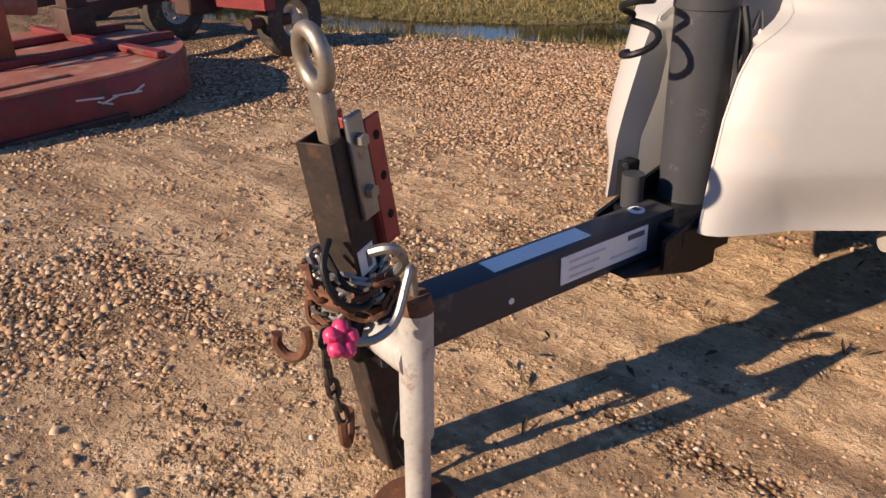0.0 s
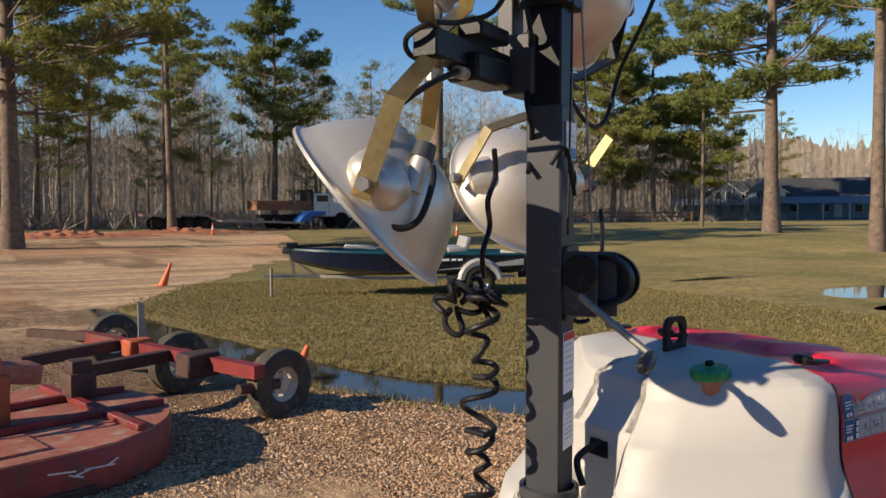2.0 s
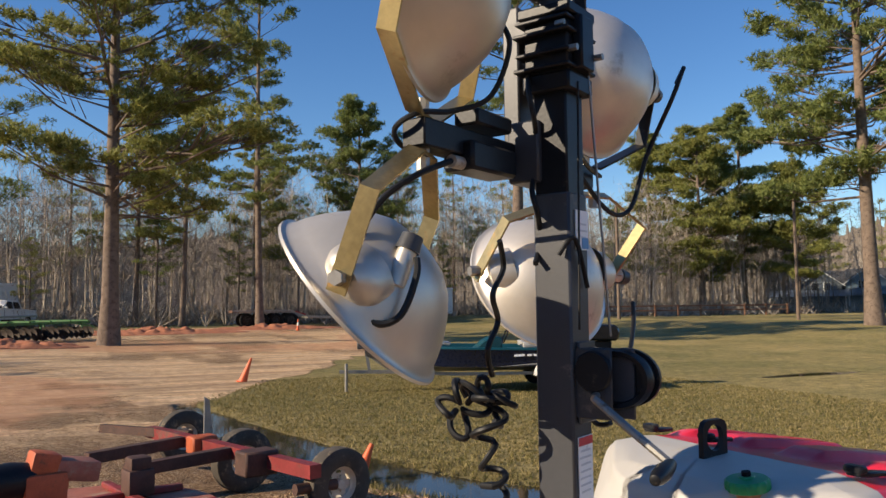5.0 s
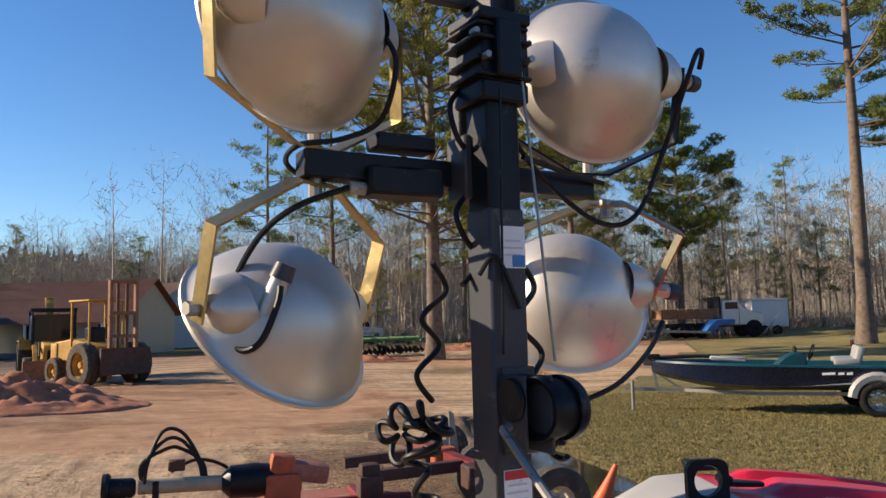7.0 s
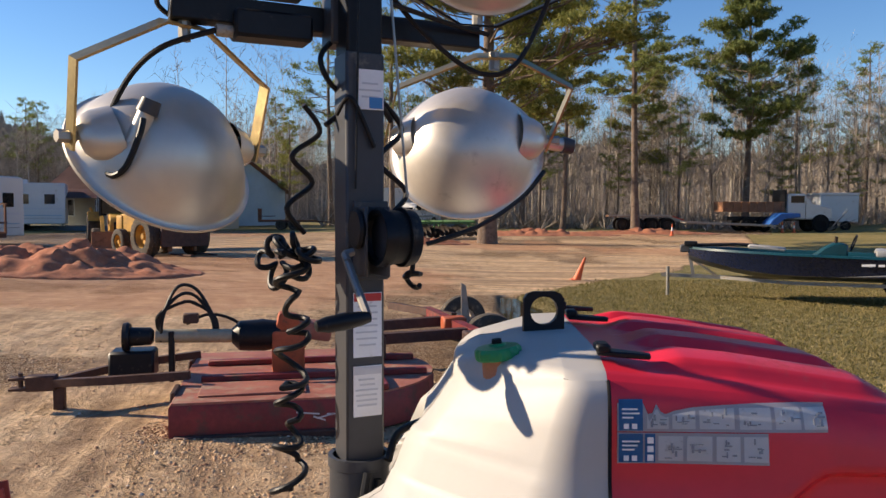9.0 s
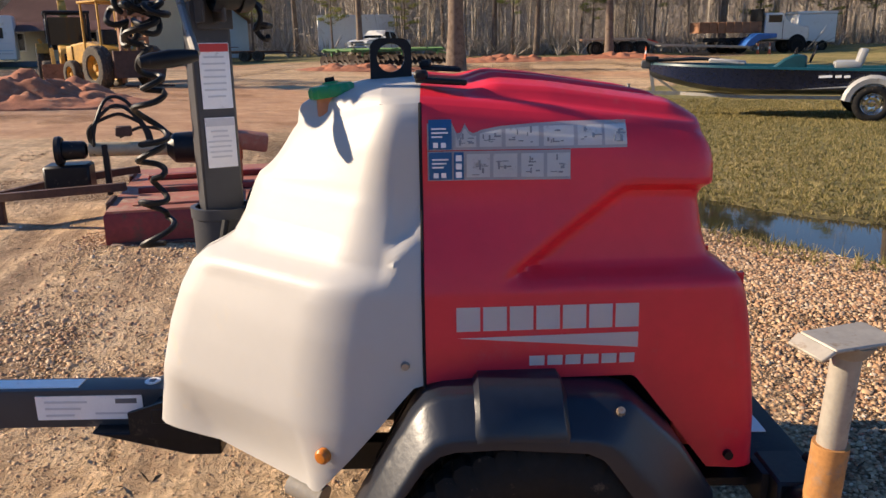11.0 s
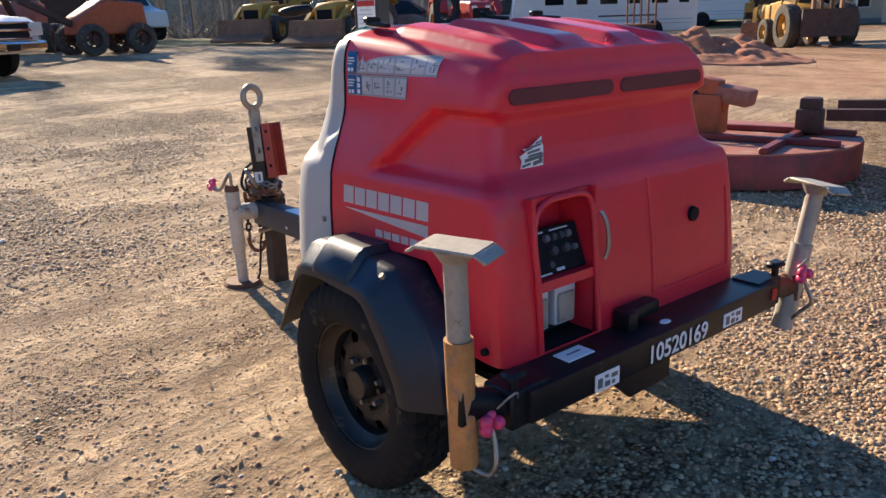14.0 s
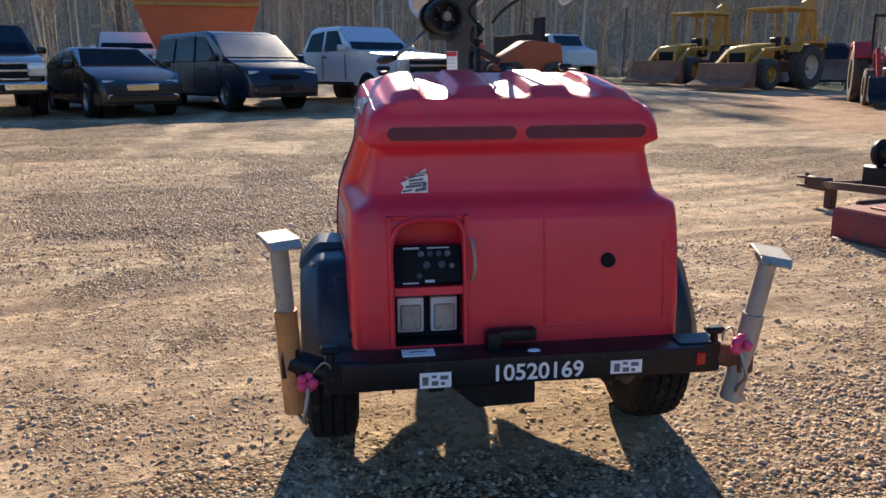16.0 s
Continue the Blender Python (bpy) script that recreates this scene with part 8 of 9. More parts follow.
sed = vehicle("sedan", "black four-door sedan parked in a row", "car", place(-15.45, -5.98, 33), M_CARBLK, 1.80, top, (1.38, -1.36), 0.33, 0.94, 0.26, 0.24,
              [[(-1.35, 0.98), (-0.92, 1.28), (-0.42, 1.34), (-0.38, 0.98)], [(-0.28, 0.98), (-0.32, 1.35), (0.16, 1.32), (0.72, 1.00)]], ((0.96, 1.02), (0.24, 1.37)), ((-1.58, 1.06), (-0.98, 1.34)),
              [(2.02, 0.62, 0.68, 0.30, 0.30, 0.12)], [("grille", (2.27, 0, 0.60), (0.05, 0.62, 0.14), M_CHROME), ("bumper", (2.26, 0, 0.38), (0.10, 1.4, 0.16), M_CARBLK)], M_STEEL)
copy_thing(sed, place(-19.0, -11.5, 30))
pickup(place(-27.0, -8.8, 20), M_CARWHT, "white pickup parked behind the sedan")
top = [(-2.3, 0.55), (-2.36, 1.0), (-2.2, 1.62), (-1.9, 1.70), (0.2, 1.70), (0.95, 1.12), (2.1, 1.0), (2.3, 0.8), (2.32, 0.5)]
vehicle("estate_car", "maroon and silver estate car beyond the machines", "car", place(-25.5, 17.0, 78), M_CARMAR, 1.85, top, (1.4, -1.35), 0.34, 1.06, 0.3, 0.2,
        [[(-2.15, 1.12), (-2.05, 1.58), (-1.0, 1.62), (-0.98, 1.12)], [(-0.88, 1.12), (-0.90, 1.62), (0.14, 1.62), (0.72, 1.14)]], ((0.92, 1.15), (0.26, 1.64)), ((-2.32, 1.1), (-2.2, 1.58)), [(2.15, 0.62, 0.82, 0.2, 0.3, 0.16)], [("bumper", (2.32, 0, 0.5), (0.1, 1.5, 0.2), M_SILVER)], M_STEEL)


# ---------------------------------------------------------------- machines


def big_tyre(ob, x, y, r, w, rim_mat, lugs=18):
    s = 1 if y > 0 else -1
    return wheel_parts(ob, Vector((x, y, r)), (0, s, 0), r, w, r * 0.55, M_DRYTYRE, rim_mat, lugs, "chunky farm tyre", 6)


def tractor(m, paint):
    ob = thing("tractor", "red farm tractor with a front loader", "tractor", m)
    for s in (-1, 1):
        big_tyre(ob, -0.85, s * 0.85, 0.78, 0.42, M_YELLOW)
        big_tyre(ob, 1.15, s * 0.75, 0.48, 0.28, M_YELLOW)
        part("fender", prism([(-1.6, 1.2), (-1.3, 1.66), (-0.5, 1.70), (-0.1, 1.25), (-0.2, 1.22), (-0.55, 1.6), (-1.25, 1.56), (-1.5, 1.18)], side_m(s * 0.85 - 0.22), 0.44, 0.01), paint, ob)
        part("loader_arm", tube([(-0.1, s * 0.55, 1.3), (0.9, s * 0.6, 1.45), (1.9, s * 0.6, 0.55)], 0.07, 4), paint, ob)
        part("loader_post", box((0.1, s * 0.55, 0.95), (0.16, 0.10, 0.8), None, 0.01), paint, ob)
        part("headlight", box((1.66, s * 0.20, 1.32), (0.06, 0.16, 0.12), None, 0.02), M_HEADL, ob)
        part("roll_bar_post", box((-1.05, s * 0.55, 1.75), (0.07, 0.07, 1.4), None, 0.01), M_BLACK, ob)
    part("bonnet", prism([(0.0, 1.0), (0.0, 1.55), (1.45, 1.50), (1.65, 1.40), (1.68, 0.95)], side_m(-0.34), 0.68, 0.05), paint, ob, "red bonnet with a dark grille")
    part("grille", box((1.685, 0, 1.16), (0.03, 0.5, 0.30), None, 0.01), M_DARK, ob)
    part("chassis", box((0.2, 0, 0.78), (2.6, 0.42, 0.40), None, 0.03), M_BLACK, ob)
    part("front_axle", box((1.15, 0, 0.50), (0.14, 1.3, 0.14), None, 0.01), M_BLACK, ob)
    part("seat", box((-0.7, 0, 1.35), (0.45, 0.5, 0.45), None, 0.06, 2), M_BLACK, ob)
    part("roll_bar", box((-1.05, 0, 2.42), (0.08, 1.16, 0.08), None, 0.01), M_BLACK, ob)
    part("exhaust", cyl((0.9, 0.2, 1.5), (0.9, 0.2, 2.25), 0.045, None, 12), M_BLACK, ob)
    part("bucket", prism([(1.8, 0.15), (1.85, 0.75), (2.0, 0.75), (2.1, 0.3), (2.5, 0.18), (2.5, 0.12)], side_m(-0.85), 1.7, 0.01), M_BLACK, ob)
    return ob


tractor(place(-15.7, 12.7, -28) @ Matrix.Scale(0.9, 4), M_TRED)
tractor(place(-27.5, 21.0, -60), M_TRED)


def backhoe(m, cab_glass, boom_up=True, label="weathered yellow backhoe loader"):
    ob = thing("backhoe", label, "backhoe", m)
    for s in (-1, 1):
        big_tyre(ob, -0.9, s * 0.88, 0.72, 0.46, M_CREAM)
        big_tyre(ob, 1.15, s * 0.85, 0.48, 0.32, M_YELLOW)
        part("loader_arm", tube([(-0.2, s * 0.62, 1.35), (1.2, s * 0.66, 1.25), (2.15, s * 0.66, 0.50)], 0.085, 4), M_YELLOW, ob)
        part("loader_ram", tube([(0.4, s * 0.62, 0.9), (1.5, s * 0.66, 1.0)], 0.05, 8), M_STEEL, ob)
        for x in (-1.35, 0.15):
            part("cab_post", box((x + (0.1 if x > 0 else 0), s * 0.68, 1.85), (0.08, 0.08, 1.45), None, 0.01), M_BLACK if cab_glass else M_YELLOW, ob)
        if cab_glass:
            part("cab_window", box((-0.55, s * 0.70, 1.92), (1.35, 0.02, 0.95), None, 0.004), M_WIN, ob)
        part("fender", prism([(-1.7, 1.35), (-1.5, 1.55), (-0.3, 1.55), (-0.05, 1.2), (-0.15, 1.2), (-0.4, 1.48), (-1.45, 1.48)], side_m(s * 0.88 - 0.2), 0.4), M_YELLOW, ob)
    part("bonnet", prism([(0.2, 0.8), (0.2, 1.50), (1.5, 1.38), (1.62, 1.2), (1.62, 0.75)], side_m(-0.42), 0.84, 0.04), M_YELLOW, ob)
    part("grille", box((1.63, 0, 1.0), (0.03, 0.6, 0.36), None, 0.01), M_DARK, ob)
    part("chassis", box((-0.1, 0, 0.72), (3.2, 0.6, 0.36), None, 0.03), M_MOWDK, ob)
    part("cab_roof", box((-0.55, 0, 2.60), (1.75, 1.5, 0.10), None, 0.03, 2), M_BLACK if cab_glass else M_YELLOW, ob)
    if cab_glass:
        part("cab_window", box((0.22, 0, 1.95), (0.02, 1.25, 0.95), None, 0.004), M_WIN, ob)
        part("cab_window", box((-1.38, 0, 1.95), (0.02, 1.25, 0.95), None, 0.004), M_WIN, ob)
    part("seat", box((-0.6, 0, 1.35), (0.5, 0.5, 0.7), None, 0.05), M_BLACK, ob)
    part("bucket", prism([(2.05, 0.08), (2.05, 0.80), (2.2, 0.86), (2.3, 0.34), (2.85, 0.16), (2.85, 0.06)], side_m(-1.05), 2.1, 0.012), M_WOODBED, ob, "rusty front bucket")
    part("boom", prism([(-1.75, 0.7), (-1.60, 0.7), (-1.85, 2.9), (-2.25, 3.15), (-2.35, 3.0), (-2.05, 2.7)], side_m(-0.14), 0.28, 0.02), M_YELLOW, ob)
    part("dipper", prism([(-2.1, 3.12), (-2.35, 3.05), (-2.75, 1.5), (-2.6, 1.45)], side_m(-0.11), 0.22, 0.02), M_YELLOW, ob)
    part("boom_ram", tube([(-1.6, 0, 1.0), (-1.95, 0, 2.5)], 0.06, 8), M_STEEL, ob)
    part("hoe_bucket", prism([(-2.85, 1.6), (-2.5, 1.5), (-2.35, 0.95), (-2.6, 0.8), (-2.95, 1.0)], side_m(-0.3), 0.6, 0.015), M_MOWDK, ob)
    for s in (-1, 1):
        part("stabiliser", tube([(-1.7, s * 0.5, 0.8), (-1.9, s * 0.95, 1.7)], 0.07, 4), M_YELLOW, ob)
    return ob


backhoe(place(-23.0, 13.2, -62), False)
backhoe(place(-27.0, 12.2, -55), False, True, "rusty backhoe loader behind another")
backhoe(place(-14.6, 26.4, -60), True, True, "weathered yellow backhoe loader with a glazed cab")


def forklift(m):
    ob = thing("rough_terrain_forklift", "yellow rough-terrain forklift with rusty mast", "forklift", m)
    for s in (-1, 1):
        big_tyre(ob, 0.8, s * 0.85, 0.66, 0.42, M_YELLOW)
        big_tyre(ob, -1.1, s * 0.75, 0.44, 0.28, M_YELLOW)
        part("mast_rail", box((1.5, s * 0.42, 1.7), (0.14, 0.10, 3.0), None, 0.01), M_WOODBED, ob)
        part("fork", box((2.2, s * 0.4, 0.12), (1.2, 0.12, 0.05), None, 0.01), M_MOWDK, ob)
        for x in (-0.5, 0.55):
            part("canopy_post", box((x, s * 0.55, 1.9), (0.06, 0.06, 1.4), None, 0.01), M_YELLOW, ob)
    for z in (0.8, 1.5, 2.2, 3.15):
        part("mast_rung", box((1.5, 0, z), (0.10, 0.9, 0.10), None, 0.01), M_WOODBED, ob)
    for y in (-0.15, 0.15):
        part("mast_ram", cyl((1.45, y, 0.4), (1.45, y, 3.1), 0.05, None, 10), M_RUST, ob)
    part("carriage", box((1.66, 0, 0.75), (0.10, 1.6, 0.8), None, 0.01), M_MOWDK, ob)
    part("body", prism([(-1.6, 0.6), (-1.6, 1.35), (-0.5, 1.45), (0.9, 1.2), (1.2, 0.6)], side_m(-0.55), 1.1, 0.05), M_YELLOW, ob)
    part("counterweight", box((-1.55, 0, 0.95), (0.4, 1.2, 0.75), None, 0.06, 2), M_YELLOW, ob)
    part("canopy", box((0.02, 0, 2.62), (1.25, 1.25, 0.07), None, 0.02), M_YELLOW, ob)
    part("seat", box((-0.1, 0, 1.55), (0.45, 0.5, 0.5), None, 0.05), M_BLACK, ob)
    return ob


forklift(place(-11.6, 23.0, -38))


def motorhome(m, L, label, cat="motorhome", cab=True, kind="motorhome", stripes=True):
    ob = thing(kind, label, cat, m)
    W, z0, z1 = 2.45, 0.42, 3.05
    h = L / 2
    prof = [(-h, z0), (-h, z1 - 0.1), (-h + 0.15, z1), (h - 0.9, z1), (h - 0.35, z1 - 0.25), (h - 0.05, 1.35), (h, 0.9), (h, z0)] if cab else [(-h, z0), (-h, z1), (h - 0.5, z1), (h, z1 - 0.6), (h - 0.2, z0)]
    part("shell", prism(prof, side_m(-W / 2), W, 0.06), M_RVW, ob)
    n = int(L // 1.7)
    for s in (-1, 1):
        for k in range(n):
            x = -h + 0.9 + k * (L - 1.6) / n
            win = part("window", box((x, s * (W / 2 + 0.004), 2.02), (0.95 if k % 2 else 0.6, 0.03, 0.62), None, 0.02), M_WIN, ob)
        if stripes:
            part("stripe", box((0, s * (W / 2 + 0.003), 1.42), (L * 0.94, 0.008, 0.10)), M_LABELG, ob)
            part("stripe", box((0, s * (W / 2 + 0.003), 0.98), (L * 0.94, 0.008, 0.05)), M_WALLBL, ob)
            part("locker_line", box((0, s * (W / 2 + 0.003), 0.80), (L * 0.94, 0.006, 0.015)), M_GREY, ob)
        for wx in ((h - 1.7, -h + 2.6) if cab else (-0.4, 0.45)):
            wheel_parts(ob, Vector((wx, s * (W / 2 - 0.16), 0.40)), (0, s, 0), 0.40, 0.26, 0.24, M_RUBBER, M_CHROME, 0)
            # flat dark disc on the shell: the well's shade as colour
            part("wheel_well_shade", cyl((wx, s * (W / 2 - 0.02), 0.46), (wx, s * (W / 2 + 0.004), 0.46), 0.50, None, 24), M_DARK, ob)
    if cab:
        bm = bmesh.new()
        bm.faces.new([bm.verts.new(v) for v in ((h - 0.02, -1.05, 1.38), (h - 0.02, 1.05, 1.38), (h - 0.33, 1.0, 2.55), (h - 0.33, -1.0, 2.55))])
        part("windscreen", slab(bm, 0.02), M_WIN, ob)
        part("grille", box((h + 0.01, 0, 0.85), (0.03, 1.1, 0.25), None, 0.01), M_DARK, ob)
    part("roof_unit", box((-0.6, 0, z1 + 0.12), (0.9, 0.7, 0.24), None, 0.06, 2), M_RVW, ob)
    return ob


motorhome(place(-23.9, 26.9, 258), 10.3, "large white motorhome with dark windows")
motorhome(place(-31.6, 46.0, 206), 6.6, "white travel trailer parked on the grass", "camper", False, "travel_trailer")


def flat_trailer(m, L, label):
    ob = thing("flatbed_trailer", label, "trailer", m)
    for k in range(7):
        part("plank", box((-L / 2 + (k + 0.5) * L / 7, 0, 0.70), (L / 7 - 0.012, 1.95, 0.05)), M_WOODBED, ob)
    for s in (-1, 1):
        part("frame_rail", box((0, s * 0.9, 0.62), (L, 0.08, 0.12)), M_MOWDK, ob)
        for x in (-0.45, 0.45):
            wheel_parts(ob, Vector((x, s * 0.95, 0.36)), (0, s, 0), 0.36, 0.22, 0.21, M_DRYTYRE, M_RIM, 0)
        part("side_rail", box((-L / 2 + 0.5, s * 0.96, 0.98), (1.0, 0.05, 0.05)), M_MOWDK, ob)
    for y in np.linspace(-0.9, 0.9, 5):
        part("ramp_bar", box((-L / 2, y, 1.1), (0.05, 0.05, 0.85)), M_RUST, ob)
    part("ramp_bar", box((-L / 2, 0, 1.5), (0.05, 1.9, 0.05)), M_RUST, ob)
    part("tongue", tube([(L / 2, 0.6, 0.6), (L / 2 + 1.1, 0, 0.55)], 0.05, 4), M_MOWDK, ob)
    part("tongue", tube([(L / 2, -0.6, 0.6), (L / 2 + 1.1, 0, 0.55)], 0.05, 4), M_MOWDK, ob)
    return ob


flat_trailer(place(-15.8, 17.0, 248), 4.6, "empty wooden-deck equipment trailer")
flat_trailer(place(-15.5, 53.5, 10), 4.0, "small dark utility trailer")

# lowboy with its blue neck
ob = thing("lowboy_trailer", "long lowboy trailer with a blue neck", "trailer", place(13.6, 55.2, -3))
for s in (-1, 1):
    for k in range(4):
        wheel_parts(ob, Vector((-5.0 + 1.05 * k, s * 1.05, 0.5)), (0, s, 0), 0.50, 0.30, 0.30, M_RUBBER, M_RIM, 0)
    part("side_rail", tube([(-6.0, s * 1.2, 1.15), (-1.9, s * 1.2, 1.15), (-0.6, s * 1.2, 0.72), (5.2, s * 1.2, 0.50)], 0.09, 4), M_JACKGR, ob)
    part("red_marker", box((-1.2, s * 1.28, 0.98), (0.8, 0.02, 0.08), Matrix.Rotation(radians(18), 4, "Y")), M_TRED, ob)
part("rear_deck", box((-3.9, 0, 1.12), (4.2, 2.3, 0.12)), M_WOODBED, ob)
part("well_deck", box((2.4, 0, 0.56), (6.0, 2.3, 0.12), Matrix.Rotation(radians(2), 4, "Y")), M_JACKGR, ob)
part("neck", prism([(5.0, 0.45), (5.7, 0.55), (6.1, 1.0), (7.2, 1.05), (7.2, 1.35), (5.9, 1.38), (5.3, 0.9)], side_m(-0.9), 1.8, 0.05), M_BLUETR, ob, "bright blue gooseneck")
ob = thing("dump_truck", "white dump truck with a rusty bed", "truck", place(20.3, 57.0, 2))
part("bed", box((-2.2, 0, 1.80), (4.4, 2.3, 0.75), None, 0.03), M_WOODBED, ob, "rusty brown dump bed")
for k in range(8):
    for s in (-1, 1):
        part("bed_rib", box((-4.2 + k * 0.57, s * 1.18, 1.80), (0.10, 0.08, 0.75)), M_WOODBED, ob)
part("cab", prism([(0.2, 0.9), (0.2, 2.75), (1.5, 2.75), (1.95, 1.95), (3.4, 1.75), (3.5, 0.9)], side_m(-1.05), 2.1, 0.08), M_CARWHT, ob, "white truck cab")
for s in (-1, 1):
    part("side_window", box((0.95, s * 1.055, 2.35), (0.95, 0.02, 0.5)), M_WIN, ob)
    part("door_line", box((1.52, s * 1.056, 1.6), (0.03, 0.02, 1.3)), M_DARK, ob)
    # flat dark disc on the cab, coloured as the shaded well
    part("wheel_well_shade", cyl((2.6, s * 1.03, 0.62), (2.6, s * 1.056, 0.62), 0.66, None, 20), M_DARK, ob)
    for x in (2.6, -1.4, -2.6):
        wheel_parts(ob, Vector((x, s * 0.95, 0.52)), (0, s, 0), 0.52, 0.32, 0.30, M_RUBBER, M_RIM, 0)
part("chassis", box((-0.3, 0, 0.95), (7.2, 0.9, 0.3)), M_BLACK, ob)
part("windscreen", box((1.72, 0, 2.38), (0.03, 1.8, 0.7), Matrix.Rotation(radians(-28), 4, "Y")), M_WIN, ob)
part("headache_rack", box((0.05, 0, 2.4), (0.10, 2.3, 1.3)), M_BLACK, ob)
ob = thing("box_trailer", "white enclosed trailer with a dark end", "trailer", place(25.3, 59.8, 2))
part("shell", box((0, 0, 1.65), (2.9, 2.3, 2.0), None, 0.05), M_RVW, ob)
part("roof", box((0, 0, 2.75), (3.0, 2.34, 0.2), None, 0.05), M_CARWHT, ob, "white curved roof")
part("end_panel", box((1.47, 0, 1.6), (0.04, 2.1, 1.8)), M_DARK, ob)
for s in (-1, 1):
    for x in (-0.5, 0.5):
        wheel_parts(ob, Vector((x, s * 1.1, 0.38)), (0, s, 0), 0.38, 0.24, 0.22, M_RUBBER, M_RIM, 0)
pickup(place(-7.2, 60.0, -120), M_CARWHT, "white service truck far across the yard")
ob = thing("box_trailer", "grey-white enclosed trailer far across the yard", "trailer", place(-9.5, 64.0, 8))
part("shell", box((0, 0, 1.7), (6.4, 2.4, 2.7), None, 0.05), M_RVW, ob)
for s in (-1, 1):
    wheel_parts(ob, Vector((0, s * 1.1, 0.38)), (0, s, 0), 0.38, 0.24, 0.22, M_RUBBER, M_RIM, 0)

# disc harrow
ob = thing("disc_harrow", "green disc harrow folded on the clay", "harrow", place(-4.6, 39.6, 52))
for y in (-1.0, 0.0, 1.0):
    part("frame_bar", box((0, y, 0.80), (7.0, 0.12, 0.12)), M_HARROW, ob)
for x in np.linspace(-3.3, 3.3, 6):
    part("cross_bar", box((x, 0, 0.86), (0.12, 2.2, 0.12)), M_HARROW, ob)
for gang, y0 in ((0, -1.1), (1, 1.1)):
    for k in range(20):
        x = -3.3 + k * 0.35
        part("disc", lathe([(0.0, 0.03), (0.15, 0.02), (0.30, -0.03), (0.30, -0.045), (0.15, 0.0), (0, 0.01)], Matrix.Translation((x, y0, 0.30)) @ Matrix.Rotation(radians(90), 4, "Y"), 14), M_RUSTDK, ob)
    part("gang_shaft", cyl((-3.4, y0, 0.30), (3.5, y0, 0.30), 0.04, None, 8), M_RUSTDK, ob)
    for x in (-2.8, 0.0, 2.8):
        part("hanger", box((x, y0, 0.58), (0.08, 0.06, 0.5)), M_HARROW, ob)
for s in (-1, 1):
    wheel_parts(ob, Vector((-0.3, s * 0.5, 0.42)), (1, 0.1, 0), 0.42, 0.26, 0.22, M_DRYTYRE, M_CREAM, 0)
part("drawbar", tube([(3.4, 0, 0.8), (5.2, 0, 0.5)], 0.08, 4), M_HARROW, ob)
part("fold_ram", tube([(-2.0, 0.3, 1.1), (1.4, 0.3, 1.15)], 0.05, 8), M_STEEL, ob)

# orange hopper over the cars
ob = thing("hopper", "tall orange feed hopper above the parked cars", "hopper", place(-25.0, -5.75, 10))
bm = bmesh.new()
rows = []
for z, w, d2 in ((0.85, 1.25, 1.0), (2.6, 1.9, 1.5), (3.9, 1.95, 1.55), (3.9, 1.85, 1.45), (2.6, 1.8, 1.4), (0.9, 1.15, 0.9)):
    rows.append([(-d2, -w, z), (d2, -w, z), (d2, w, z), (-d2, w, z), (-d2, -w, z)])
bm_grid(bm, rows)
part("bin", bm, M_HOPPER, ob)
part("top_rail", box((1.56, 0, 2.62), (0.06, 3.8, 0.10)), M_YELLOW, ob)
for x in (-0.9, 0.9):
    for y in (-1.1, 1.1):
        part("leg", box((x, y, 0.45), (0.12, 0.12, 0.9)), M_MOWDK, ob)
# blue and white truck and a trencher far behind
ob = thing("utility_truck", "old white utility truck with a dark bed", "truck", place(-39.0, 9.6, 25))
part("cab", prism([(0.0, 0.6), (0.0, 2.2), (1.1, 2.2), (1.6, 1.5), (2.6, 1.35), (2.65, 0.6)], side_m(-1.0), 2.0, 0.08), M_CARWHT, ob)
part("bed", box((-2.0, 0, 1.6), (3.6, 2.1, 1.3), None, 0.03), M_MOWDK, ob)
for s in (-1, 1):
    part("side_window", box((0.7, s * 1.005, 1.85), (0.7, 0.02, 0.45)), M_WIN, ob)
    for x in (1.9, -1.8):
        wheel_parts(ob, Vector((x, s * 0.9, 0.45)), (0, s, 0), 0.45, 0.28, 0.26, M_RUBBER, M_RIM, 0)
part("windscreen", box((1.38, 0, 1.88), (0.03, 1.7, 0.6), Matrix.Rotation(radians(-35), 4, "Y")), M_WIN, ob)


def trencher(m):
    ob = thing("trencher", "rusty orange trencher with dirty tracks", "trencher", m)
    part("body", prism([(-1.1, 0.6), (-1.0, 1.5), (0.2, 1.6), (1.0, 1.1), (1.1, 0.6)], side_m(-0.55), 1.1, 0.05), M_ORANGE, ob)
    for s in (-1, 1):
        big_tyre(ob, -0.7, s * 0.75, 0.45, 0.3, M_MOWDK)
        big_tyre(ob, 0.8, s * 0.75, 0.45, 0.3, M_MOWDK)
    part("boom", tube([(1.0, 0, 0.9), (2.4, 0, 1.6)], 0.12, 4), M_MOWDK, ob)
    part("post", box((-0.4, 0, 1.9), (0.1, 0.8, 0.9)), M_BLACK, ob)
    return ob


trencher(place(-24.0, 5.2, -80))
trencher(place(-26.5, 3.4, -20))

# ---------------------------------------------------------------- buildings


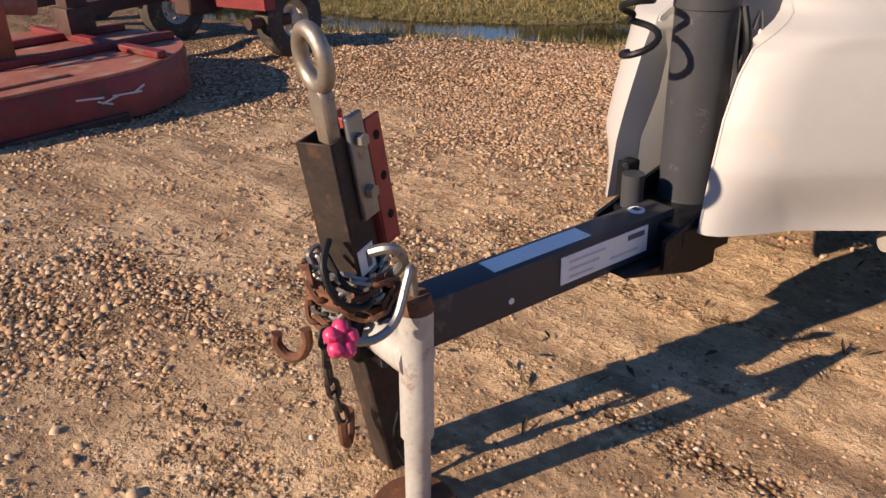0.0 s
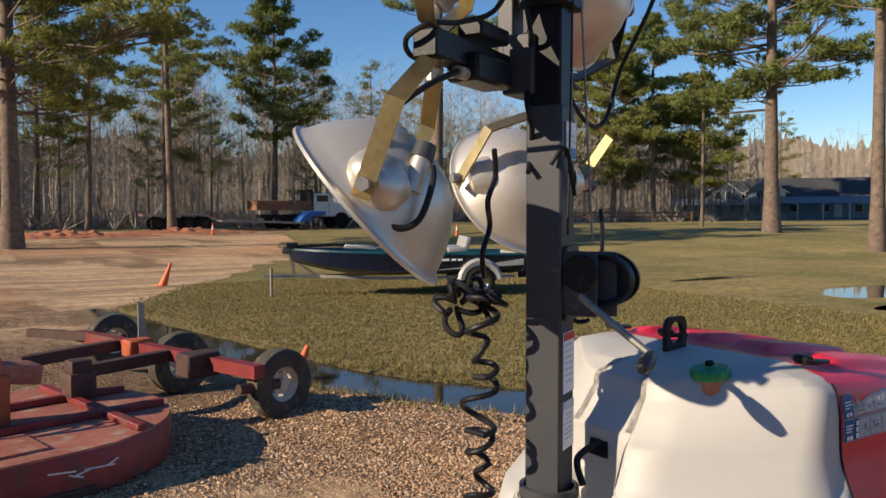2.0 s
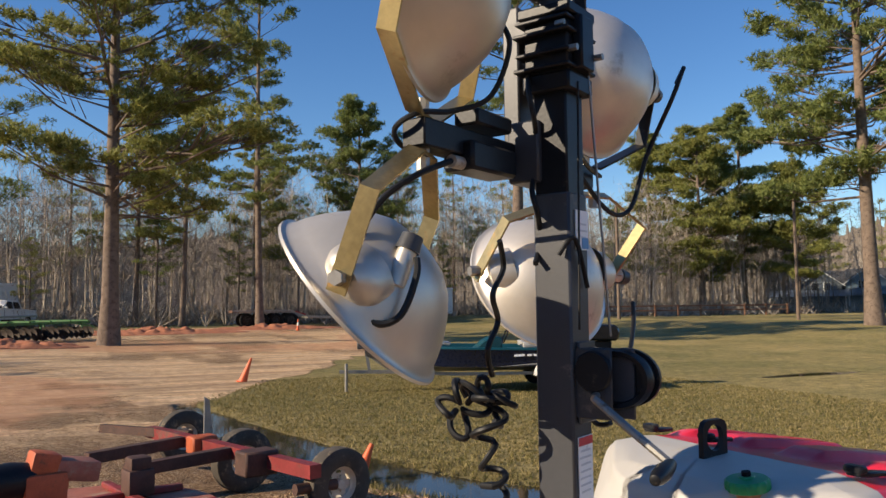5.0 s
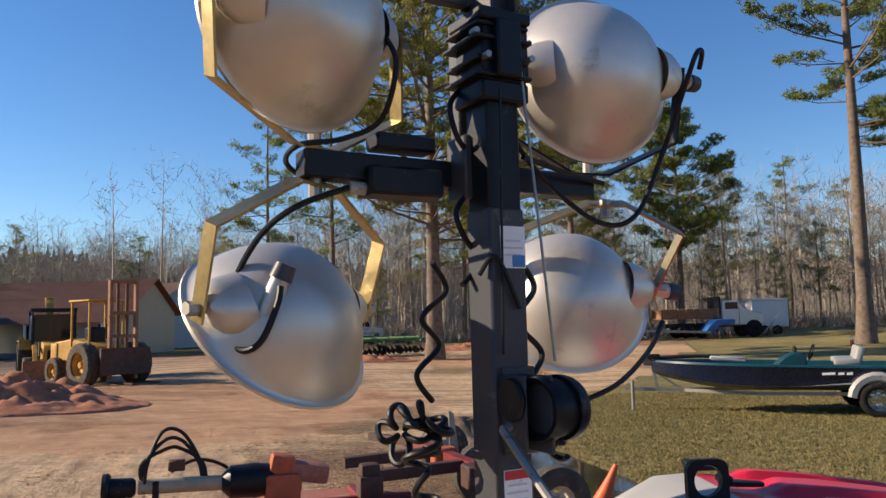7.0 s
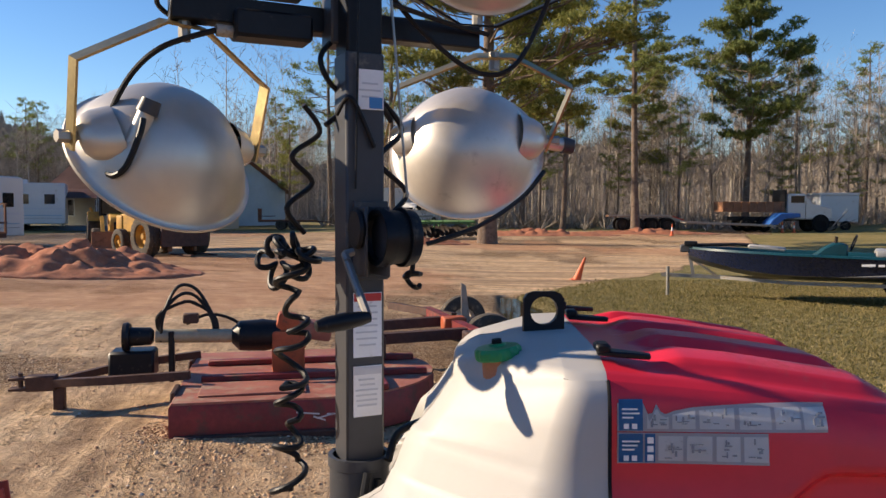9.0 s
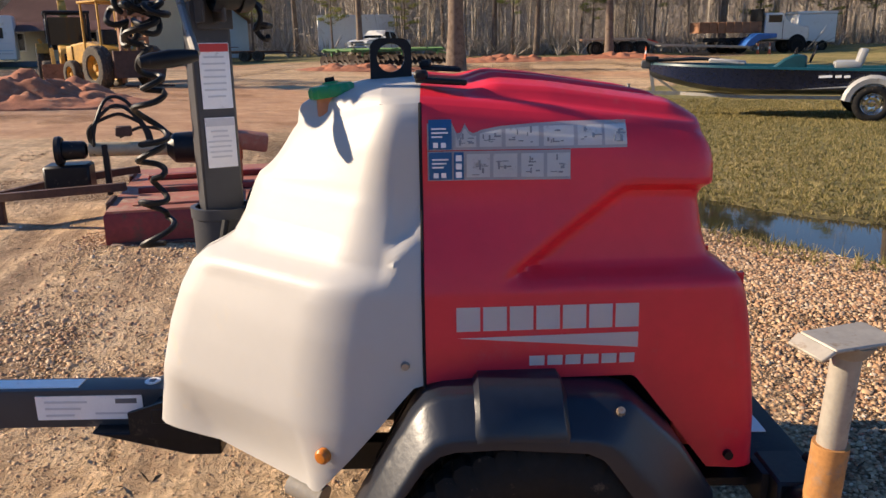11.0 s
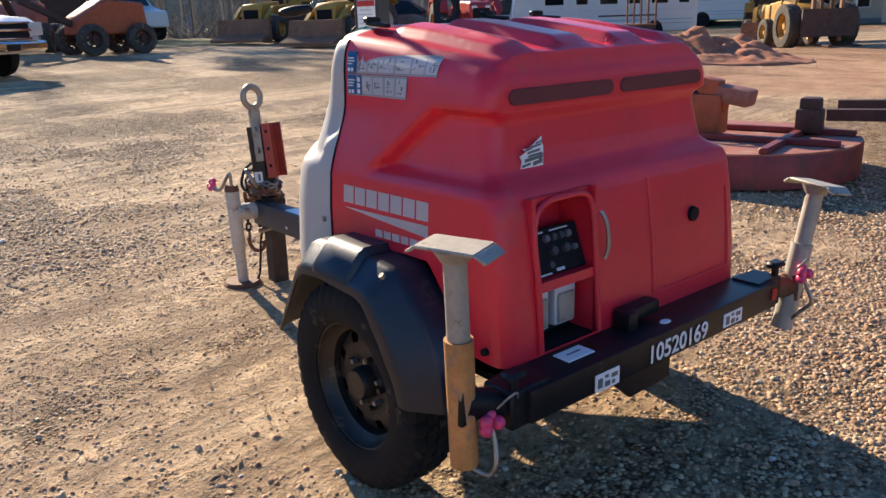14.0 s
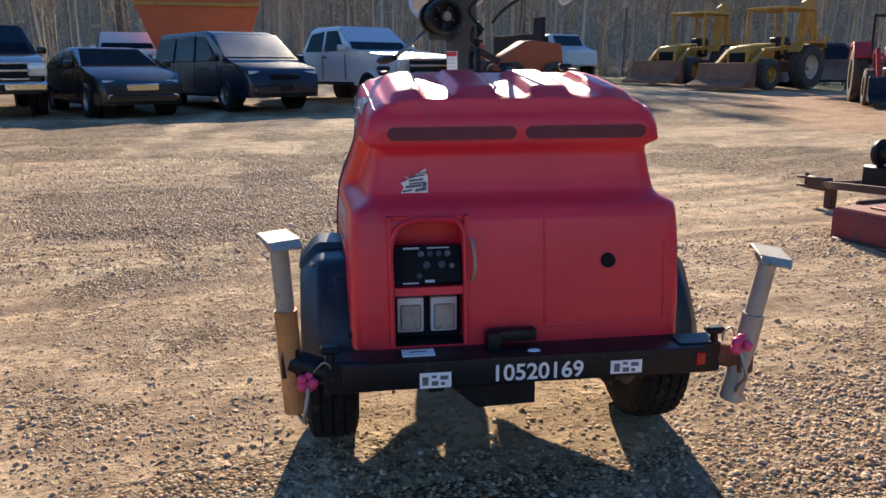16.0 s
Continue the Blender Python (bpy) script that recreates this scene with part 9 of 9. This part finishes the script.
def house(m, L, D, wall_h, roof_h, wall_mat, roof_mat, label, windows=3, porch=False, door=True):
    """A gabled house: ridge along its own x."""
    ob = thing("house", label, "house", m)
    bm = bmesh.new()
    bm_prism(bm, [(-D / 2, 0), (D / 2, 0), (D / 2, wall_h), (0, wall_h + roof_h * 0.96), (-D / 2, wall_h)], Matrix.Translation((-L / 2, 0, 0)) @ Matrix(((0, 0, 1, 0), (1, 0, 0, 0), (0, 1, 0, 0), (0, 0, 0, 1))), L)
    part("wall", bm, wall_mat, ob)
    for s in (-1, 1):
        bm = bmesh.new()
        o = 0.45
        a, b = (0, wall_h + roof_h), (s * (D / 2 + o), wall_h - o * roof_h / (D / 2))
        bm_grid(bm, [[(-L / 2 - o, a[0], a[1] + 0.06), (L / 2 + o, a[0], a[1] + 0.06)], [(-L / 2 - o, b[0], b[1] + 0.06), (L / 2 + o, b[0], b[1] + 0.06)]])
        part("roof", slab(bm, 0.12), roof_mat, ob)
        for k in range(windows):
            x = -L / 2 + (k + 0.5) * L / windows
            w = part("window", box((x, s * (D / 2 + 0.02), 1.5), (1.1, 0.06, 1.2)), M_WALLW, ob)
            part("pane", box((x, s * (D / 2 + 0.055), 1.5), (0.95, 0.02, 1.05)), M_WIN, w)
    if door:
        part("door", box((L * 0.22, -D / 2 - 0.03, 1.05), (0.95, 0.06, 2.1)), M_WALLW, ob)
    if porch:
        bm = bmesh.new()
        bm_grid(bm, [[(-L / 2, -D / 2, wall_h), (L / 2, -D / 2, wall_h)], [(-L / 2, -D / 2 - 2.6, wall_h - 0.7), (L / 2, -D / 2 - 2.6, wall_h - 0.7)]])
        part("porch_roof", slab(bm, 0.1), roof_mat, ob)
        for k in range(5):
            part("porch_post", box((-L / 2 + 0.2 + k * (L - 0.4) / 4, -D / 2 - 2.4, (wall_h - 0.7) / 2), (0.14, 0.14, wall_h - 0.7)), M_WALLW, ob)
        part("porch_floor", box((0, -D / 2 - 1.3, 0.15), (L, 2.6, 0.3)), M_WALLDK, ob)
    return ob


house(place(-24.6, 63.1, 149), 9, 8.1, 2.9, 2.3, M_WALLBL, M_ROOFTN, "pale blue house with a brown gabled roof", 3, False, False)
house(place(-25.4, 52.5, -7), 10.5, 7.0, 2.8, 2.2, M_WALLTN, M_ROOFBR, "long cream house with a brown roof and a raised porch", 4, True)


def wing_house(m, L, D, wall_h, roof_h, wall_mat, wing_x, label):
    """A long house with a front gable wing and a metal porch roof on posts."""
    ob = house(m, L, D, wall_h, roof_h, wall_mat, M_ROOFGY, label, 4, False, True)
    cross = Matrix(((1, 0, 0, 0), (0, 0, -1, 0), (0, 1, 0, 0), (0, 0, 0, 1)))
    w, gh = 2.6, wall_h + roof_h * 0.96
    part("wing_wall", prism([(-w, 0), (w, 0), (w, wall_h + 0.6), (0, gh), (-w, wall_h + 0.6)], Matrix.Translation((wing_x, -D / 2 + 0.5, 0)) @ cross, 2.0), wall_mat, ob)
    for s in (-1, 1):
        bm = bmesh.new()
        bm_grid(bm, [[(wing_x, -D / 2 - 1.9, gh + 0.12), (wing_x, 0, gh + 0.12)], [(wing_x + s * (w + 0.4), -D / 2 - 1.9, wall_h + 0.42), (wing_x + s * (w + 0.4), 0, wall_h + 0.42)]])
        part("wing_roof", slab(bm, 0.12), M_ROOFGY, ob)
        part("gable_trim", tube([(wing_x, -D / 2 - 1.96, gh + 0.06), (wing_x + s * (w + 0.4), -D / 2 - 1.96, wall_h + 0.36)], 0.09, 4), M_WALLW, ob)
        win = part("window", box((wing_x + s * 0.75, -D / 2 - 1.52, wall_h + 0.35), (0.9, 0.06, 1.1)), M_WALLW, ob)
        part("pane", box((wing_x + s * 0.75, -D / 2 - 1.56, wall_h + 0.35), (0.75, 0.03, 0.95)), M_WIN, win)
    bm = bmesh.new()
    bm_grid(bm, [[(-L / 2 - 0.3, -D / 2 - 1.4, wall_h - 0.1), (L / 2 + 0.3, -D / 2 - 1.4, wall_h - 0.1)], [(-L / 2 - 0.3, -D / 2 - 4.4, wall_h - 1.0), (L / 2 + 0.3, -D / 2 - 4.4, wall_h - 1.0)]])
    part("porch_roof", slab(bm, 0.1), M_TINROOF, ob, "pale metal porch roof")
    for k in range(6):
        part("porch_post", box((-L / 2 + 0.2 + k * (L - 0.4) / 5, -D / 2 - 4.2, (wall_h - 1.0) / 2), (0.16, 0.16, wall_h - 1.0)), M_WALLW, ob)
    part("porch_floor", box((0, -D / 2 - 2.6, 0.15), (L, 3.2, 0.3)), M_WALLDK, ob)
    return ob


wing_house(place(93.5, 77.5, -50), 12.0, 7.5, 3.0, 2.6, M_WALLDK, 0.6, "slate grey house with a white-trimmed gable and tin porch")
wing_house(place(100.5, 67.3, -55), 16.0, 8.0, 3.2, 2.6, M_WALLTL, -5.6, "blue-grey house with a gable end and dark porch")
# rail fence and light pole on the far lawn
ob = thing("rail_fence", "low wooden rail fence on the far lawn", "fence", place(38, 52, -10))
for k in range(9):
    part("post", box((k * 2.2, 0, 0.5), (0.14, 0.14, 1.0)), M_WOODBED, ob)
for z in (0.5, 0.88):
    part("rail", box((8.8, 0, z), (17.8, 0.06, 0.12)), M_WOODBED, ob)
for x, y, h2 in ((44.0, 38.0, 9.0), (33.0, 44.0, 8.5)):
    solid("utility_pole", lathe([(0.13, 0), (0.10, h2), (0, h2)], None, 12), M_PINEBARK, "weathered wooden utility pole", "utility pole", m=Matrix.Translation((x, y, ground_z(x, y))))
# ---------------------------------------------------------------- loose gravel, grass and litter
rg = np.random.default_rng(11)
DOME_V = np.array([(math.cos(a), math.sin(a), -0.25) for a in np.arange(6) * math.pi / 3] + [(0.62 * math.cos(a), 0.62 * math.sin(a), 0.72) for a in np.arange(3) * 2.0944 + 0.52])
DOME_F = np.array([(0, 1, 6), (1, 2, 6), (2, 7, 6), (2, 3, 7), (3, 4, 7), (4, 8, 7), (4, 5, 8), (5, 0, 8), (0, 6, 8), (6, 7, 8)])


def zone_at(field, x, y):
    """Reads a ground zone at points."""
    i = np.clip(np.searchsorted(gx, x) - 1, 0, len(gx) - 2)
    j = np.clip(np.searchsorted(gy, y) - 1, 0, len(gy) - 2)
    return field[j, i]


def gravel(n, x0, x1, y0, y1, smin, smax, floor, label):
    x, y = rg.uniform(x0, x1, n), rg.uniform(y0, y1, n)
    keep = rg.random(n) < np.clip(zone_at(zone_gravel, x, y) * 1.05 + floor, 0, 1) * (1 - zone_at(zone_grass, x, y)) * (pond_depth(x, y) > 1.0)
    rim_d = np.minimum(np.minimum(x - x0, x1 - x), np.minimum(y - y0, y1 - y))
    keep &= rg.random(len(x)) < np.clip(rim_d / 0.7, 0, 1)
    x, y = x[keep], y[keep]
    n = len(x)
    s = rg.uniform(smin, smax, n) * rg.choice([0.7, 1.0, 1.0, 1.35], n)
    sc = np.stack([s * rg.uniform(0.8, 1.35, n), s * rg.uniform(0.7, 1.1, n), s * rg.uniform(0.45, 0.8, n)], 1)
    a = rg.uniform(0, 6.283, n)
    jit = 1 + rg.normal(size=(n, 9, 1)) * 0.12
    v = DOME_V[None] * jit * sc[:, None, :]
    tl = rg.normal(size=n) * 0.22
    vx, vy, vz = v[..., 0], v[..., 1], v[..., 2]
    vz2 = vz * np.cos(tl)[:, None] + vx * np.sin(tl)[:, None]
    vx2 = vx * np.cos(tl)[:, None] - vz * np.sin(tl)[:, None]
    X = vx2 * np.cos(a)[:, None] - vy * np.sin(a)[:, None] + x[:, None]
    Y = vx2 * np.sin(a)[:, None] + vy * np.cos(a)[:, None] + y[:, None]
    Z = vz2 + ground_np(x, y)[:, None] + (sc[:, 2] * rg.uniform(-0.1, 0.35, n))[:, None]
    verts = np.stack([X, Y, Z], -1).reshape(-1, 3)
    faces = (DOME_F[None] + 9 * np.arange(n)[:, None, None]).reshape(-1, 3)
    return tagged(new("gravel", pydata("gravel", verts.tolist(), faces.tolist(), M_PEBBLE, True)), label, "gravel", kind="stuff")


gravel(64000, -0.8, 3.9, -2.4, 3.4, 0.0055, 0.0115, 0.03, "loose rounded brown and tan river gravel")
gravel(35000, -3.4, 2.4, 0.5, 5.6, 0.007, 0.0135, 0.05, "loose rounded brown and tan river gravel")
gravel(34000, -3.4, 0.0, -1.9, 1.5, 0.003, 0.0075, 0.24, "fine scattered gravel trodden into the dirt")
gravel(15000, -4.5, 1.0, -3.8, -0.9, 0.0035, 0.0095, 0.22, "fine scattered gravel trodden into the dirt")
gravel(15000, -9.0, -1.6, -6.0, 8.0, 0.007, 0.016, 0.18, "sparse gravel on the dirt yard")
gravel(42000, -7.4, -1.9, -4.6, 2.2, 0.006, 0.014, 0.06, "coarse gravel strewn in lanes over the yard")

n = 62000
x, y = rg.uniform(-0.6, 10.5, n), 3.2 + 14 * rg.random(n) ** 1.3
keep = (rg.random(n) < zone_at(zone_grass, x, y)) & (pond_depth(x, y) > 1.12)
x, y = x[keep], y[keep]
cen = np.stack([x, y, ground_np(x, y)], 1)
v, f = tri_cloud(cen, 4, 0.045, 0.012, rg, 1.6)
tagged(new("lawn_grass", pydata("lawn_grass", v.tolist(), f.tolist(), M_TUFT)), "short dry winter lawn grass", "grass", kind="stuff")
n = 2600
x, y = rg.uniform(0.2, 3.4, n), rg.uniform(2.4, 7.5, n)
pd = pond_depth(x, y)
keep = (pd > 1.0) & (pd < 1.9)
cen = np.stack([x[keep], y[keep], ground_np(x[keep], y[keep])], 1)
v, f = tri_cloud(cen, 5, 0.09, 0.008, rg, 1.3)
tagged(new("bank_grass", pydata("bank_grass", v.tolist(), f.tolist(), M_TUFT)), "thin dry grass along the ditch bank", "grass", kind="stuff")
# leaves and twigs blown over the dirt
n = 420
x, y = rg.uniform(-4, 3, n), rg.uniform(-2.2, 4, n)
cen = np.stack([x, y, ground_np(x, y) + 0.012], 1)
d = rg.normal(size=(n, 3)) * np.array([1, 1, 0.25])
d /= np.linalg.norm(d, axis=1)[:, None]
s = np.cross(d, [0, 0, 1]) * 0.007
L = rg.uniform(0.012, 0.035, (n, 1))
v = np.stack([cen - d * L, cen - s, cen + d * L, cen + s + np.array([0, 0, 0.006])], 1).reshape(-1, 3)
tagged(new("leaf_litter", pydata("leaf_litter", v.tolist(), np.arange(4 * n).reshape(-1, 4).tolist(), M_BRUSH)), "scraps of dead leaves on the dirt", "leaf litter", kind="stuff")
